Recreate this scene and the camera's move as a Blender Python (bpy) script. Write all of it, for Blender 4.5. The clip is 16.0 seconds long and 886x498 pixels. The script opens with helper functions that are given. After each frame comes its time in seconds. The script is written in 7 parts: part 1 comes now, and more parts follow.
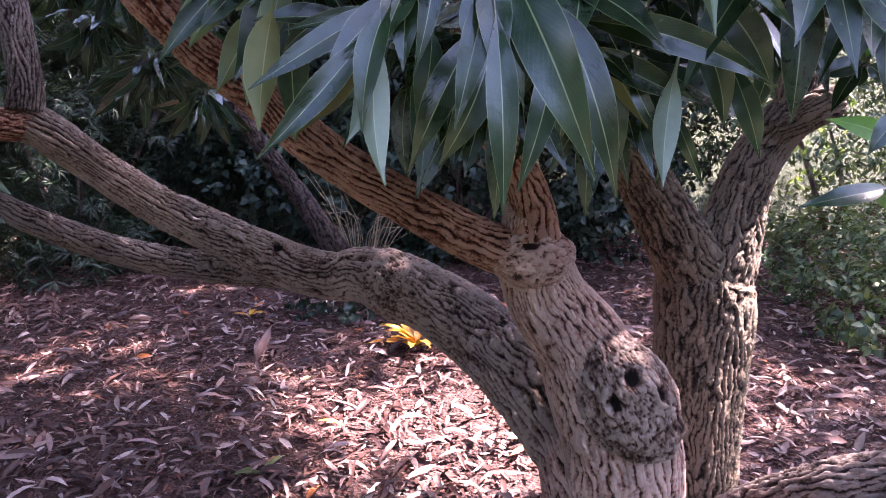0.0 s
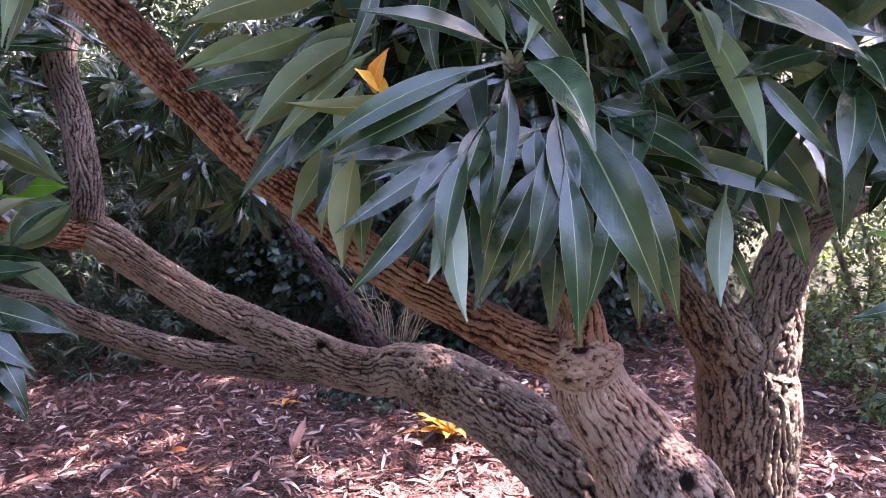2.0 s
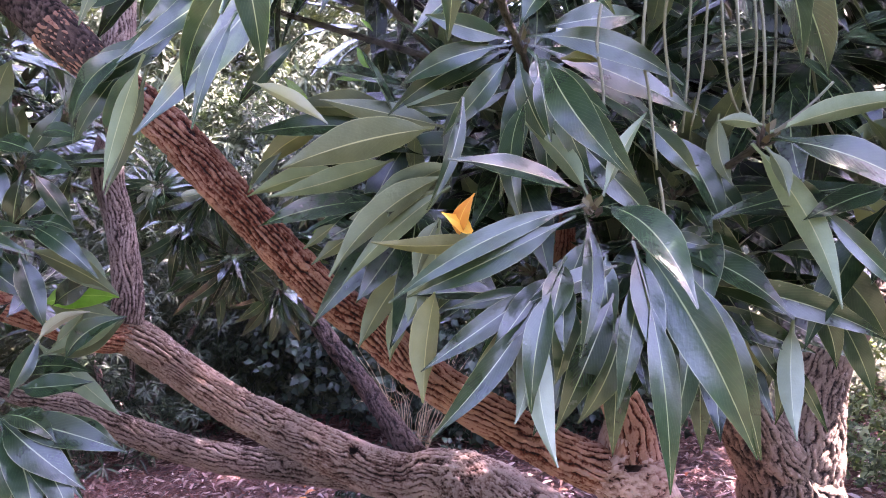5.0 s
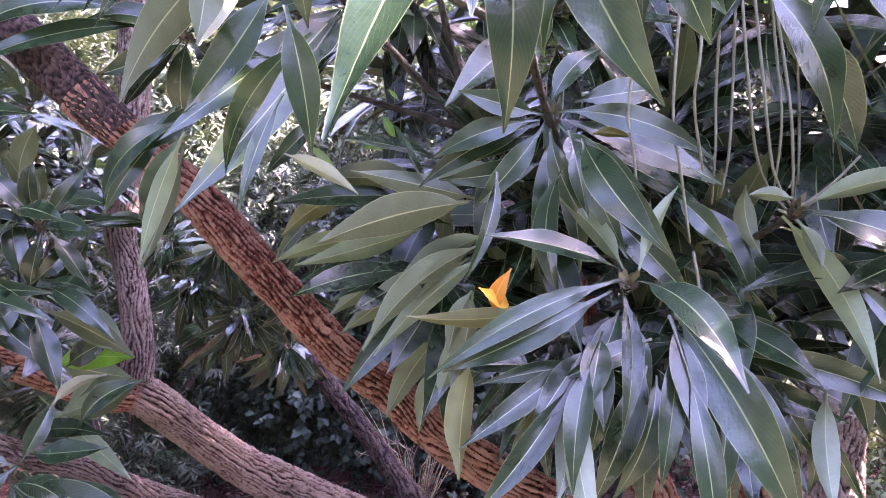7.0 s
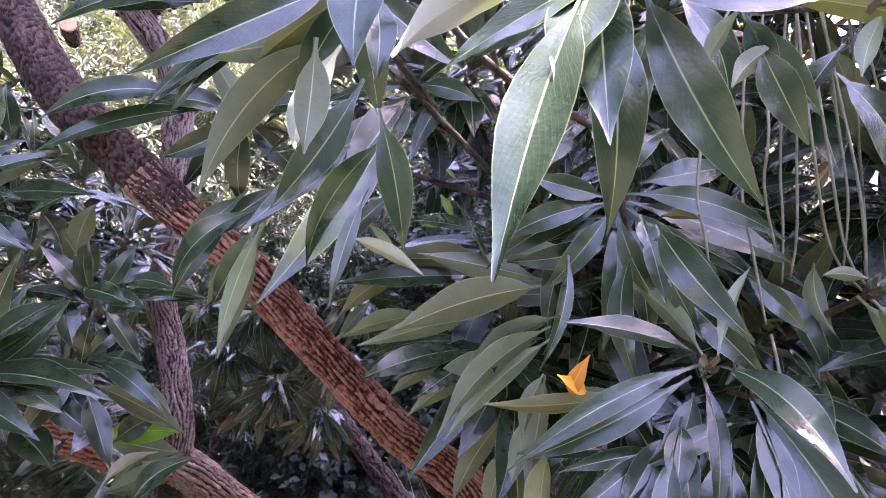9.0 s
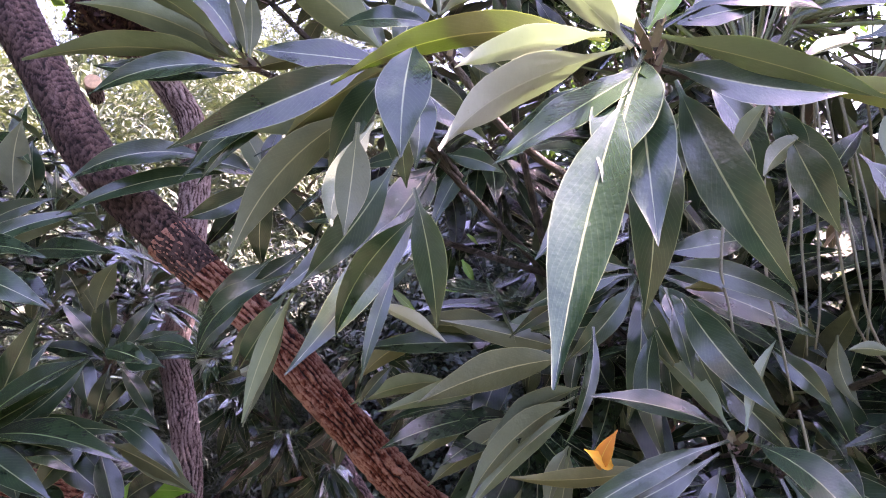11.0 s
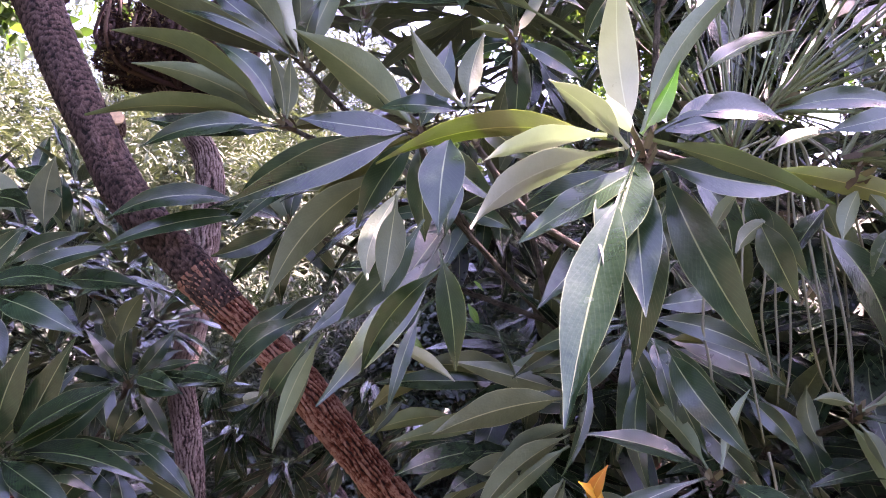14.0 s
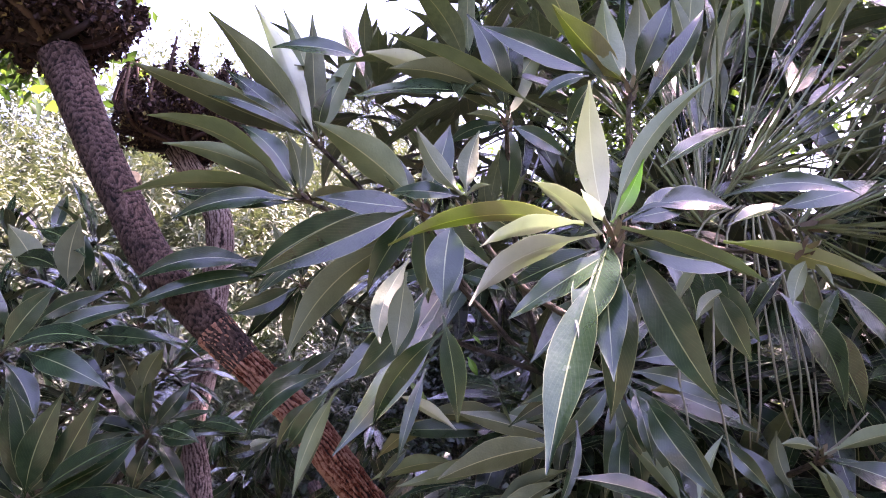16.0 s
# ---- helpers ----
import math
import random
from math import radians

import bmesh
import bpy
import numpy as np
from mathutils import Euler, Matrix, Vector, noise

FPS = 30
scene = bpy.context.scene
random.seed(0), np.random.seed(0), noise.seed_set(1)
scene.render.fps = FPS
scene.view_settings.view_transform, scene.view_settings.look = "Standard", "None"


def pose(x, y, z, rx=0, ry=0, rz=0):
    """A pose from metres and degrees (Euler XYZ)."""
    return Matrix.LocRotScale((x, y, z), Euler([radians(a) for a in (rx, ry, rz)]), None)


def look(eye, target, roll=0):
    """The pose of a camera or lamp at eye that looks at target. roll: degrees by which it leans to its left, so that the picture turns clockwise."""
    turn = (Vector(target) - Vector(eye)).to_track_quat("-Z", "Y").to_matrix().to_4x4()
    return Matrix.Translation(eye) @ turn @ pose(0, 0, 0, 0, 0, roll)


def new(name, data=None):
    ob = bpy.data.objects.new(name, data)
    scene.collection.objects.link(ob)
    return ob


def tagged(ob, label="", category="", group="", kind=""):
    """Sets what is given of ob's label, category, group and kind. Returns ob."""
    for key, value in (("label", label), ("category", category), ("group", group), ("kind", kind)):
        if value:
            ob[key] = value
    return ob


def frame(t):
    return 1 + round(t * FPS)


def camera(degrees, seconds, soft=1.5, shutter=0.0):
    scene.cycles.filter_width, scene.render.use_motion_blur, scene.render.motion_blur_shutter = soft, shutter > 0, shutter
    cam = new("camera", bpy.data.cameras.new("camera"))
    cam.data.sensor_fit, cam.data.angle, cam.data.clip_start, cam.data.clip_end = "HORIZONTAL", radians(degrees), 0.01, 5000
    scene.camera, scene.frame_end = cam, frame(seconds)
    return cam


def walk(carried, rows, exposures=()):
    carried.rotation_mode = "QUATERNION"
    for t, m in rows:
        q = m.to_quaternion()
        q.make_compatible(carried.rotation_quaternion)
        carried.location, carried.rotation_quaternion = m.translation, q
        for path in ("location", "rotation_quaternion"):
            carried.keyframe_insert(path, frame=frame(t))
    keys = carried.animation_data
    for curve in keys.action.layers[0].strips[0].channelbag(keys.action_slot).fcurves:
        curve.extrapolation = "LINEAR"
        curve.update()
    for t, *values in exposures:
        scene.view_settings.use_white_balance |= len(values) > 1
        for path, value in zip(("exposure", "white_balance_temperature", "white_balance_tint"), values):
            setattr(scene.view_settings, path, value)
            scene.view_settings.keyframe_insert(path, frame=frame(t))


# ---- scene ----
cam = camera(64.1, 16.0, 1.0)
METRES, EYE, TILT, LEAN, TURN = 0.75, 1.5, -12.4, 0.0, 0.0
ROWS = [
    (0.0, 0.0, 0.0, 0.0, -0.0, -0.0, 0.0),
    (0.5, -0.0358, -0.0195, 0.0168, 1.36, 1.43, -0.02),
    (1.0, -0.0641, -0.0435, 0.033, 1.56, 2.93, -0.17),
    (1.5, -0.0812, -0.0626, 0.0618, 1.8, 4.68, 0.47),
    (2.0, -0.0912, -0.0792, 0.0907, 1.72, 6.19, 0.92),
    (2.5, -0.1064, -0.0926, 0.1208, 1.96, 8.14, 0.63),
    (3.0, -0.1274, -0.1058, 0.1359, 2.51, 9.33, -0.03),
    (3.5, -0.1467, -0.1158, 0.1496, 3.34, 10.61, 0.13),
    (6.0, -0.2625, -0.1299, 0.2118, 1.69, 14.51, 0.96),
    (6.5, -0.2742, -0.1392, 0.2269, 1.93, 15.66, 1.03),
    (7.0, -0.2911, -0.1416, 0.2366, 2.05, 16.54, 0.78),
    (7.5, -0.3108, -0.1488, 0.2544, 2.01, 17.79, 1.15),
    (8.0, -0.3439, -0.16, 0.2711, 2.69, 18.79, 1.09),
    (8.5, -0.3749, -0.1674, 0.2836, 3.26, 19.86, 0.74),
    (9.0, -0.3956, -0.1713, 0.2948, 3.51, 20.81, 1.04),
    (11.5, -0.4455, -0.2134, 0.3358, 3.64, 25.51, 0.16),
    (12.0, -0.4603, -0.2271, 0.3387, 3.65, 26.25, 0.1),
    (12.5, -0.4733, -0.2506, 0.3342, 3.02, 26.84, 0.04),
    (13.0, -0.4756, -0.2737, 0.3269, 2.47, 26.9, -0.7),
    (13.5, -0.4691, -0.3199, 0.3075, 1.66, 27.32, -1.92),
    (14.0, -0.4731, -0.3753, 0.2915, 2.18, 27.23, -1.12),
    (14.5, -0.4688, -0.4432, 0.2739, 1.78, 27.52, -0.79),
    (15.0, -0.4702, -0.5047, 0.2562, 2.19, 28.4, -0.95),
    (15.5, -0.4746, -0.5379, 0.2507, 2.31, 29.22, -0.75),
    (16.0, -0.4736, -0.5627, 0.2522, 2.28, 30.51, -0.59),
]
EXPOSURES = [(0.0, 3.82, 6400, 39), (3.5, 4.72, 6750, 46), (7.0, 4.98, 6650, 62), (9.0, 4.66, 6750, 62), (12.5, 4.2, 6850, 63), (16.0, 4.1, 6850, 65)]
walk(cam, [(t, pose(0, 0, EYE, TILT, LEAN, TURN) @ pose(METRES * x, METRES * y, METRES * z, 90 + pitch, roll, yaw)) for t, x, y, z, yaw, pitch, roll in ROWS], EXPOSURES)

# ---- world, sun, exposure ----
SUN_AZ, SUN_EL = 70.0, 55.0          # degrees: clockwise from straight ahead (+y), and above the horizon
world = bpy.data.worlds.new("sky")
scene.world = world
world.use_nodes = True
wn = world.node_tree.nodes
wl = world.node_tree.links
sky = wn.new("ShaderNodeTexSky")
sky.sky_type, sky.sun_disc = "NISHITA", False
sky.sun_elevation, sky.sun_rotation = radians(SUN_EL), radians(SUN_AZ)
sky.dust_density, sky.air_density = 1.6, 1.2
wl.new(sky.outputs["Color"], wn["Background"].inputs["Color"])
wn["Background"].inputs["Strength"].default_value = 0.105
sun_data = bpy.data.lights.new("sun", "SUN")
sun_data.energy, sun_data.angle, sun_data.color = 5.0, radians(0.55), (1.0, 0.93, 0.84)
sun = new("sun", sun_data)
az, el = radians(SUN_AZ), radians(SUN_EL)
SUN_DIR = Vector((math.sin(az) * math.cos(el), math.cos(az) * math.cos(el), math.sin(el)))
sun.matrix_world = look(SUN_DIR * 40, (0, 0, 0))

# ---- materials ----


def material(name):
    m = bpy.data.materials.new(name)
    m.use_nodes = True
    return m, m.node_tree.nodes, m.node_tree.links, m.node_tree.nodes["Principled BSDF"]


def node(nodes, kind, **inputs):
    n = nodes.new(kind)
    for key, value in inputs.items():
        n.inputs[key.replace("_", " ")].default_value = value
    return n


def ramp(nodes, links, source, stops):
    r = nodes.new("ShaderNodeValToRGB")
    e = r.color_ramp.elements
    while len(e) < len(stops):
        e.new(0.5)
    for k, (p, c) in zip(e, stops):
        k.position, k.color = p, (*c, 1)
    links.new(source, r.inputs["Fac"])
    return r.outputs["Color"]


def mix(nodes, links, fac, a, b, kind="MIX"):
    m = nodes.new("ShaderNodeMix")
    m.data_type, m.blend_type = "RGBA", kind
    for sock, v in ((m.inputs[0], fac), (m.inputs[6], a), (m.inputs[7], b)):
        if hasattr(v, "is_linked"):
            links.new(v, sock)
        else:
            sock.default_value = v if not isinstance(v, tuple) else (*v, 1)
    return m.outputs[2]


def math_node(nodes, links, op, a, b=0.0, c=0.0):
    m = nodes.new("ShaderNodeMath")
    m.operation = op
    for sock, v in zip(m.inputs, (a, b, c)):
        if hasattr(v, "is_linked"):
            links.new(v, sock)
        else:
            sock.default_value = v
    return m.outputs[0]


def bump(nodes, links, bsdf, height, strength, distance):
    b = node(nodes, "ShaderNodeBump", Strength=strength, Distance=distance)
    links.new(height, b.inputs["Height"])
    links.new(b.outputs["Normal"], bsdf.inputs["Normal"])
    return b


def bark_material(name, cleft_shade, mid, crest, lichen, rough=0.9):
    """Corky bark: the relief attribute tells clefts from crests and puts the clefts' shade into the colour; streaks,
    cracks and flecks follow the limb's own lay.
    """
    m, n, l, p = material(name)
    relief = n.new("ShaderNodeAttribute")
    relief.attribute_name = "relief"
    lay = n.new("ShaderNodeAttribute")
    lay.attribute_name = "lay"
    tc = n.new("ShaderNodeTexCoord")
    long_v = n.new("ShaderNodeVectorMath")
    long_v.operation = "MULTIPLY"
    long_v.inputs[1].default_value = (1.0, 1.0, 0.32)
    l.new(lay.outputs["Vector"], long_v.inputs[0])
    fine = node(n, "ShaderNodeTexNoise", Scale=110.0, Detail=8.0, Roughness=0.7)
    l.new(tc.outputs["Object"], fine.inputs["Vector"])
    broad = node(n, "ShaderNodeTexNoise", Scale=7.0, Detail=4.0, Roughness=0.6)
    l.new(tc.outputs["Object"], broad.inputs["Vector"])
    streak = node(n, "ShaderNodeTexNoise", Scale=85.0, Detail=7.0, Roughness=0.7)
    l.new(long_v.outputs[0], streak.inputs["Vector"])
    jog = n.new("ShaderNodeVectorMath")
    jog.operation = "MULTIPLY_ADD"
    jog.inputs[1].default_value = (0.022, 0.022, 0.022)
    l.new(fine.outputs["Color"], jog.inputs[0])
    l.new(long_v.outputs[0], jog.inputs[2])
    plates = node(n, "ShaderNodeTexVoronoi", Scale=52.0)
    plates.feature = "DISTANCE_TO_EDGE"
    l.new(jog.outputs[0], plates.inputs["Vector"])
    crack = ramp(n, l, plates.outputs["Distance"], [(0.0, (0, 0, 0)), (0.13, (1, 1, 1))])
    grain = math_node(n, l, "ADD", math_node(n, l, "MULTIPLY_ADD", fine.outputs["Fac"], 1.4, -0.70), math_node(n, l, "MULTIPLY_ADD", streak.outputs["Fac"], 1.2, -0.60))
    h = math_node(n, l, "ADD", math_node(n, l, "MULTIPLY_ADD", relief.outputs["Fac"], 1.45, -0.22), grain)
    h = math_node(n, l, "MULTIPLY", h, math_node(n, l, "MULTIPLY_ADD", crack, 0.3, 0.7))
    col = ramp(n, l, h, [(0.10, cleft_shade), (0.38, mid), (0.84, crest)])
    fleck = ramp(n, l, streak.outputs["Fac"], [(0.56, (0, 0, 0)), (0.61, (1, 1, 1))])
    patch = ramp(n, l, broad.outputs["Fac"], [(0.40, (0.15, 0.15, 0.15)), (0.66, (1, 1, 1))])
    lic = math_node(n, l, "MULTIPLY", math_node(n, l, "MULTIPLY", fleck, patch), math_node(n, l, "MULTIPLY", relief.outputs["Fac"], 0.8))
    col = mix(n, l, lic, col, lichen)
    tone = ramp(n, l, broad.outputs["Fac"], [(0.3, (0.72, 0.70, 0.70)), (0.7, (1.15, 1.12, 1.1))])
    col = mix(n, l, 1.0, col, tone, "MULTIPLY")
    l.new(col, p.inputs["Base Color"])
    p.inputs["Roughness"].default_value = rough
    p.inputs["Specular IOR Level"].default_value = 0.3
    hh = math_node(n, l, "ADD", math_node(n, l, "ADD", fine.outputs["Fac"], streak.outputs["Fac"]), math_node(n, l, "MULTIPLY", crack, 0.35))
    bump(n, l, p, hh, 1.0, 0.018)
    return m


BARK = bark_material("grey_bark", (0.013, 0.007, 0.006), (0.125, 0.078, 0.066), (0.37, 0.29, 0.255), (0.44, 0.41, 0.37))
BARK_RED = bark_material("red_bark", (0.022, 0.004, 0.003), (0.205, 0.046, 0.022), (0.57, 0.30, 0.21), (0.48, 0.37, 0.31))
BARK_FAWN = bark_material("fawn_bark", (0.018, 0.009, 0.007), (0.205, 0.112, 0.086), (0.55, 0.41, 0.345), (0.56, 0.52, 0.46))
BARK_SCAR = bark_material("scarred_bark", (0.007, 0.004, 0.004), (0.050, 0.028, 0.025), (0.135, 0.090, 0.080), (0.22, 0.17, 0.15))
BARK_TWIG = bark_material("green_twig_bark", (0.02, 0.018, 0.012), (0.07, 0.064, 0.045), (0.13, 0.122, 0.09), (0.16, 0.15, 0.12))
# Pink bark, lightened in colour for sun and bounce that miss the trunk.
BARK_PINK_LIT = bark_material("lit_pink_bark", (0.05, 0.020, 0.015), (0.52, 0.270, 0.205), (0.78, 0.54, 0.45), (0.60, 0.54, 0.48))
# Olive bark, darkened to stand for the shade on the second trunk.
BARK_OLIVE_SHADED = bark_material("shaded_olive_bark", (0.010, 0.006, 0.004), (0.090, 0.062, 0.042), (0.27, 0.21, 0.155), (0.36, 0.34, 0.27))


def leaf_material(name, dark, light, rib, rough, coat, glow, bump_amount=0.25, through_tint=(1.05, 1.75, 0.45)):
    """A leathery leaf face: midrib and margin by the leaf's own coordinates, mottled blade, light let through."""
    m, n, l, p = material(name)
    uv = n.new("ShaderNodeUVMap")
    uv.uv_map = "leaf"
    sep = n.new("ShaderNodeSeparateXYZ")
    l.new(uv.outputs["UV"], sep.inputs[0])
    across = math_node(n, l, "ABSOLUTE", math_node(n, l, "MULTIPLY_ADD", sep.outputs["Y"], 2.0, -1.0))
    tc = n.new("ShaderNodeTexCoord")
    info = n.new("ShaderNodeObjectInfo")
    noise_b = node(n, "ShaderNodeTexNoise", Scale=22.0, Detail=4.0, Roughness=0.55)
    noise_f = node(n, "ShaderNodeTexNoise", Scale=160.0, Detail=3.0, Roughness=0.6)
    l.new(tc.outputs["Object"], noise_b.inputs["Vector"])
    l.new(tc.outputs["Object"], noise_f.inputs["Vector"])
    blade = ramp(n, l, noise_b.outputs["Fac"], [(0.3, dark), (0.7, light)])
    vary = math_node(n, l, "MULTIPLY_ADD", info.outputs["Random"], 0.55, 0.72)
    hsv = node(n, "ShaderNodeHueSaturation", Saturation=0.95)
    l.new(math_node(n, l, "MULTIPLY_ADD", info.outputs["Random"], 0.035, 0.482), hsv.inputs["Hue"])
    l.new(vary, hsv.inputs["Value"])
    l.new(blade, hsv.inputs["Color"])
    # side veins run out from the midrib at a slant
    slant = math_node(n, l, "MULTIPLY_ADD", across, -0.22, sep.outputs["X"])
    wave = math_node(n, l, "SINE", math_node(n, l, "MULTIPLY", slant, 150.0))
    vein = math_node(n, l, "MULTIPLY", math_node(n, l, "GREATER_THAN", wave, 0.93), 0.05)
    edge_r = ramp(n, l, across, [(0.0, (0.8, 0.8, 0.8)), (0.022, (0.7, 0.7, 0.7)), (0.045, (0, 0, 0)), (0.955, (0, 0, 0)), (0.99, (0.6, 0.6, 0.6))])
    fac = math_node(n, l, "MAXIMUM", edge_r, vein)
    col = mix(n, l, fac, hsv.outputs["Color"], rib)
    spots = ramp(n, l, noise_f.outputs["Fac"], [(0.70, (1, 1, 1)), (0.78, (0.55, 0.48, 0.36))])
    col = mix(n, l, 0.6, col, spots, "MULTIPLY")
    l.new(col, p.inputs["Base Color"])
    l.new(math_node(n, l, "MULTIPLY_ADD", noise_b.outputs["Fac"], 0.22, rough - 0.11), p.inputs["Roughness"])
    p.inputs["Specular IOR Level"].default_value = coat
    hgt = math_node(n, l, "ADD", math_node(n, l, "MULTIPLY", wave, 0.012), math_node(n, l, "ADD", noise_b.outputs["Fac"], noise_f.outputs["Fac"]))
    bump(n, l, p, hgt, bump_amount, 0.003)
    tr = n.new("ShaderNodeBsdfTranslucent")
    tint = mix(n, l, 1.0, col, through_tint, "MULTIPLY")
    l.new(tint, tr.inputs["Color"])
    ms = n.new("ShaderNodeMixShader")
    ms.inputs[0].default_value = glow
    l.new(p.outputs[0], ms.inputs[1])
    l.new(tr.outputs[0], ms.inputs[2])
    l.new(ms.outputs[0], n["Material Output"].inputs["Surface"])
    return m


LEAF_TOP = leaf_material("leaf_upper_face", (0.007, 0.024, 0.009), (0.019, 0.047, 0.018), (0.24, 0.29, 0.15), 0.23, 0.60, 0.13, 0.13)
LEAF_UNDER = leaf_material("leaf_under_face", (0.085, 0.125, 0.068), (0.130, 0.175, 0.098), (0.36, 0.38, 0.22), 0.45, 0.4, 0.16)
# Pale young leaves, their colour raised further to stand for direct sun.
LEAF_PALE = leaf_material("sunlit_young_leaf_face", (0.35, 0.40, 0.30), (0.43, 0.48, 0.37), (0.50, 0.55, 0.43), 0.45, 0.5, 0.28, 0.15, (0.98, 1.12, 0.90))
LEAF_GREY = leaf_material("grey_green_leaf_face", (0.15, 0.20, 0.135), (0.20, 0.26, 0.18), (0.40, 0.44, 0.30), 0.45, 0.4, 0.2)
LEAF_YELLOW = leaf_material("yellow_leaf_face", (0.72, 0.27, 0.010), (0.82, 0.40, 0.018), (0.75, 0.55, 0.12), 0.45, 0.4, 0.3)
LEAF_FADED = leaf_material("faded_leaf_face", (0.115, 0.125, 0.045), (0.17, 0.175, 0.07), (0.40, 0.36, 0.16), 0.5, 0.35, 0.3)
LEAF_YOUNG = leaf_material("young_leaf_face", (0.10, 0.20, 0.03), (0.17, 0.30, 0.05), (0.4, 0.5, 0.2), 0.4, 0.45, 0.4)


def foliage_material(name, a, b, c, rough, glow, coat=0.4):
    """Small leaves of shrubs: each island takes its own tone."""
    m, n, l, p = material(name)
    geo = n.new("ShaderNodeNewGeometry")
    col = ramp(n, l, geo.outputs["Random Per Island"], [(0.0, a), (0.55, b), (1.0, c)])
    tc = n.new("ShaderNodeTexCoord")
    nz = node(n, "ShaderNodeTexNoise", Scale=2.2, Detail=3.0)
    l.new(tc.outputs["Object"], nz.inputs["Vector"])
    tone = ramp(n, l, nz.outputs["Fac"], [(0.3, (0.65, 0.7, 0.7)), (0.7, (1.2, 1.15, 1.1))])
    col = mix(n, l, 1.0, col, tone, "MULTIPLY")
    l.new(col, p.inputs["Base Color"])
    p.inputs["Roughness"].default_value = rough
    p.inputs["Specular IOR Level"].default_value = coat
    tr = n.new("ShaderNodeBsdfTranslucent")
    l.new(mix(n, l, 1.0, col, (1.5, 1.7, 0.6), "MULTIPLY"), tr.inputs["Color"])
    ms = n.new("ShaderNodeMixShader")
    ms.inputs[0].default_value = glow
    l.new(p.outputs[0], ms.inputs[1])
    l.new(tr.outputs[0], ms.inputs[2])
    l.new(ms.outputs[0], n["Material Output"].inputs["Surface"])
    return m


# Ivy and needle leaves are coloured near black to stand for deep shade.
IVY = foliage_material("shaded_ivy_foliage", (0.008, 0.020, 0.013), (0.016, 0.036, 0.024), (0.035, 0.062, 0.042), 0.42, 0.12, 0.35)
NEEDLE = foliage_material("shaded_needle_foliage", (0.008, 0.019, 0.011), (0.016, 0.034, 0.018), (0.04, 0.065, 0.033), 0.42, 0.12)
# These two foliage colours are lightened to carry strong sun on the leaves.
SUNNY = foliage_material("sunlit_foliage", (0.030, 0.050, 0.024), (0.080, 0.115, 0.055), (0.23, 0.27, 0.16), 0.45, 0.3)
HILL_SUNLIT = foliage_material("sunlit_hillside_foliage", (0.085, 0.118, 0.080), (0.125, 0.158, 0.112), (0.19, 0.225, 0.165), 0.65, 0.08, 0.15)
CANOPY = foliage_material("canopy_foliage", (0.02, 0.05, 0.02), (0.045, 0.09, 0.03), (0.10, 0.16, 0.05), 0.4, 0.35)


def litter_material(name, stops, rough=0.75):
    m, n, l, p = material(name)
    geo = n.new("ShaderNodeNewGeometry")
    col = ramp(n, l, geo.outputs["Random Per Island"], stops)
    tc = n.new("ShaderNodeTexCoord")
    nz = node(n, "ShaderNodeTexNoise", Scale=60.0, Detail=5.0, Roughness=0.7)
    l.new(tc.outputs["Object"], nz.inputs["Vector"])
    tone = ramp(n, l, nz.outputs["Fac"], [(0.3, (0.6, 0.58, 0.58)), (0.7, (1.15, 1.12, 1.12))])
    col = mix(n, l, 1.0, col, tone, "MULTIPLY")
    l.new(col, p.inputs["Base Color"])
    p.inputs["Roughness"].default_value = rough
    p.inputs["Specular IOR Level"].default_value = 0.35
    bump(n, l, p, nz.outputs["Fac"], 0.4, 0.003)
    return m


DEAD = litter_material("dead_leaf", [(0.0, (0.040, 0.017, 0.014)), (0.35, (0.10, 0.046, 0.038)), (0.6, (0.19, 0.100, 0.084)), (0.85, (0.34, 0.215, 0.19)), (1.0, (0.52, 0.39, 0.35))], 0.42)
CHIP = litter_material("bark_chip", [(0.0, (0.045, 0.016, 0.012)), (0.4, (0.12, 0.040, 0.028)), (0.75, (0.20, 0.078, 0.055)), (1.0, (0.36, 0.20, 0.155))])
RUST = litter_material("rust_leaf", [(0.0, (0.28, 0.06, 0.02)), (0.5, (0.45, 0.13, 0.04)), (1.0, (0.5, 0.22, 0.09))], 0.55)
DRY = litter_material("dry_twig", [(0.0, (0.16, 0.11, 0.07)), (1.0, (0.42, 0.34, 0.22))], 0.8)
SEED = litter_material("dried_flower_head", [(0.0, (0.014, 0.007, 0.008)), (0.6, (0.040, 0.020, 0.020)), (0.93, (0.09, 0.055, 0.040)), (1.0, (0.32, 0.27, 0.12))], 0.85)
SAWN = litter_material("sawn_wood", [(0.0, (0.46, 0.30, 0.16)), (1.0, (0.55, 0.40, 0.24))], 0.7)
PETIOLE = litter_material("leaf_stalk", [(0.0, (0.09, 0.105, 0.06)), (0.6, (0.14, 0.15, 0.09)), (1.0, (0.21, 0.19, 0.14))], 0.5)
BUD = litter_material("bud_scale", [(0.0, (0.045, 0.032, 0.022)), (0.6, (0.085, 0.066, 0.042)), (1.0, (0.14, 0.14, 0.075))], 0.7)

m, n, l, p = material("mulch_ground")
tc = n.new("ShaderNodeTexCoord")
n1 = node(n, "ShaderNodeTexNoise", Scale=28.0, Detail=9.0, Roughness=0.75)
n2 = node(n, "ShaderNodeTexNoise", Scale=1.3, Detail=4.0)
v1 = node(n, "ShaderNodeTexVoronoi", Scale=55.0)
for q in (n1, n2, v1):
    l.new(tc.outputs["Object"], q.inputs["Vector"])
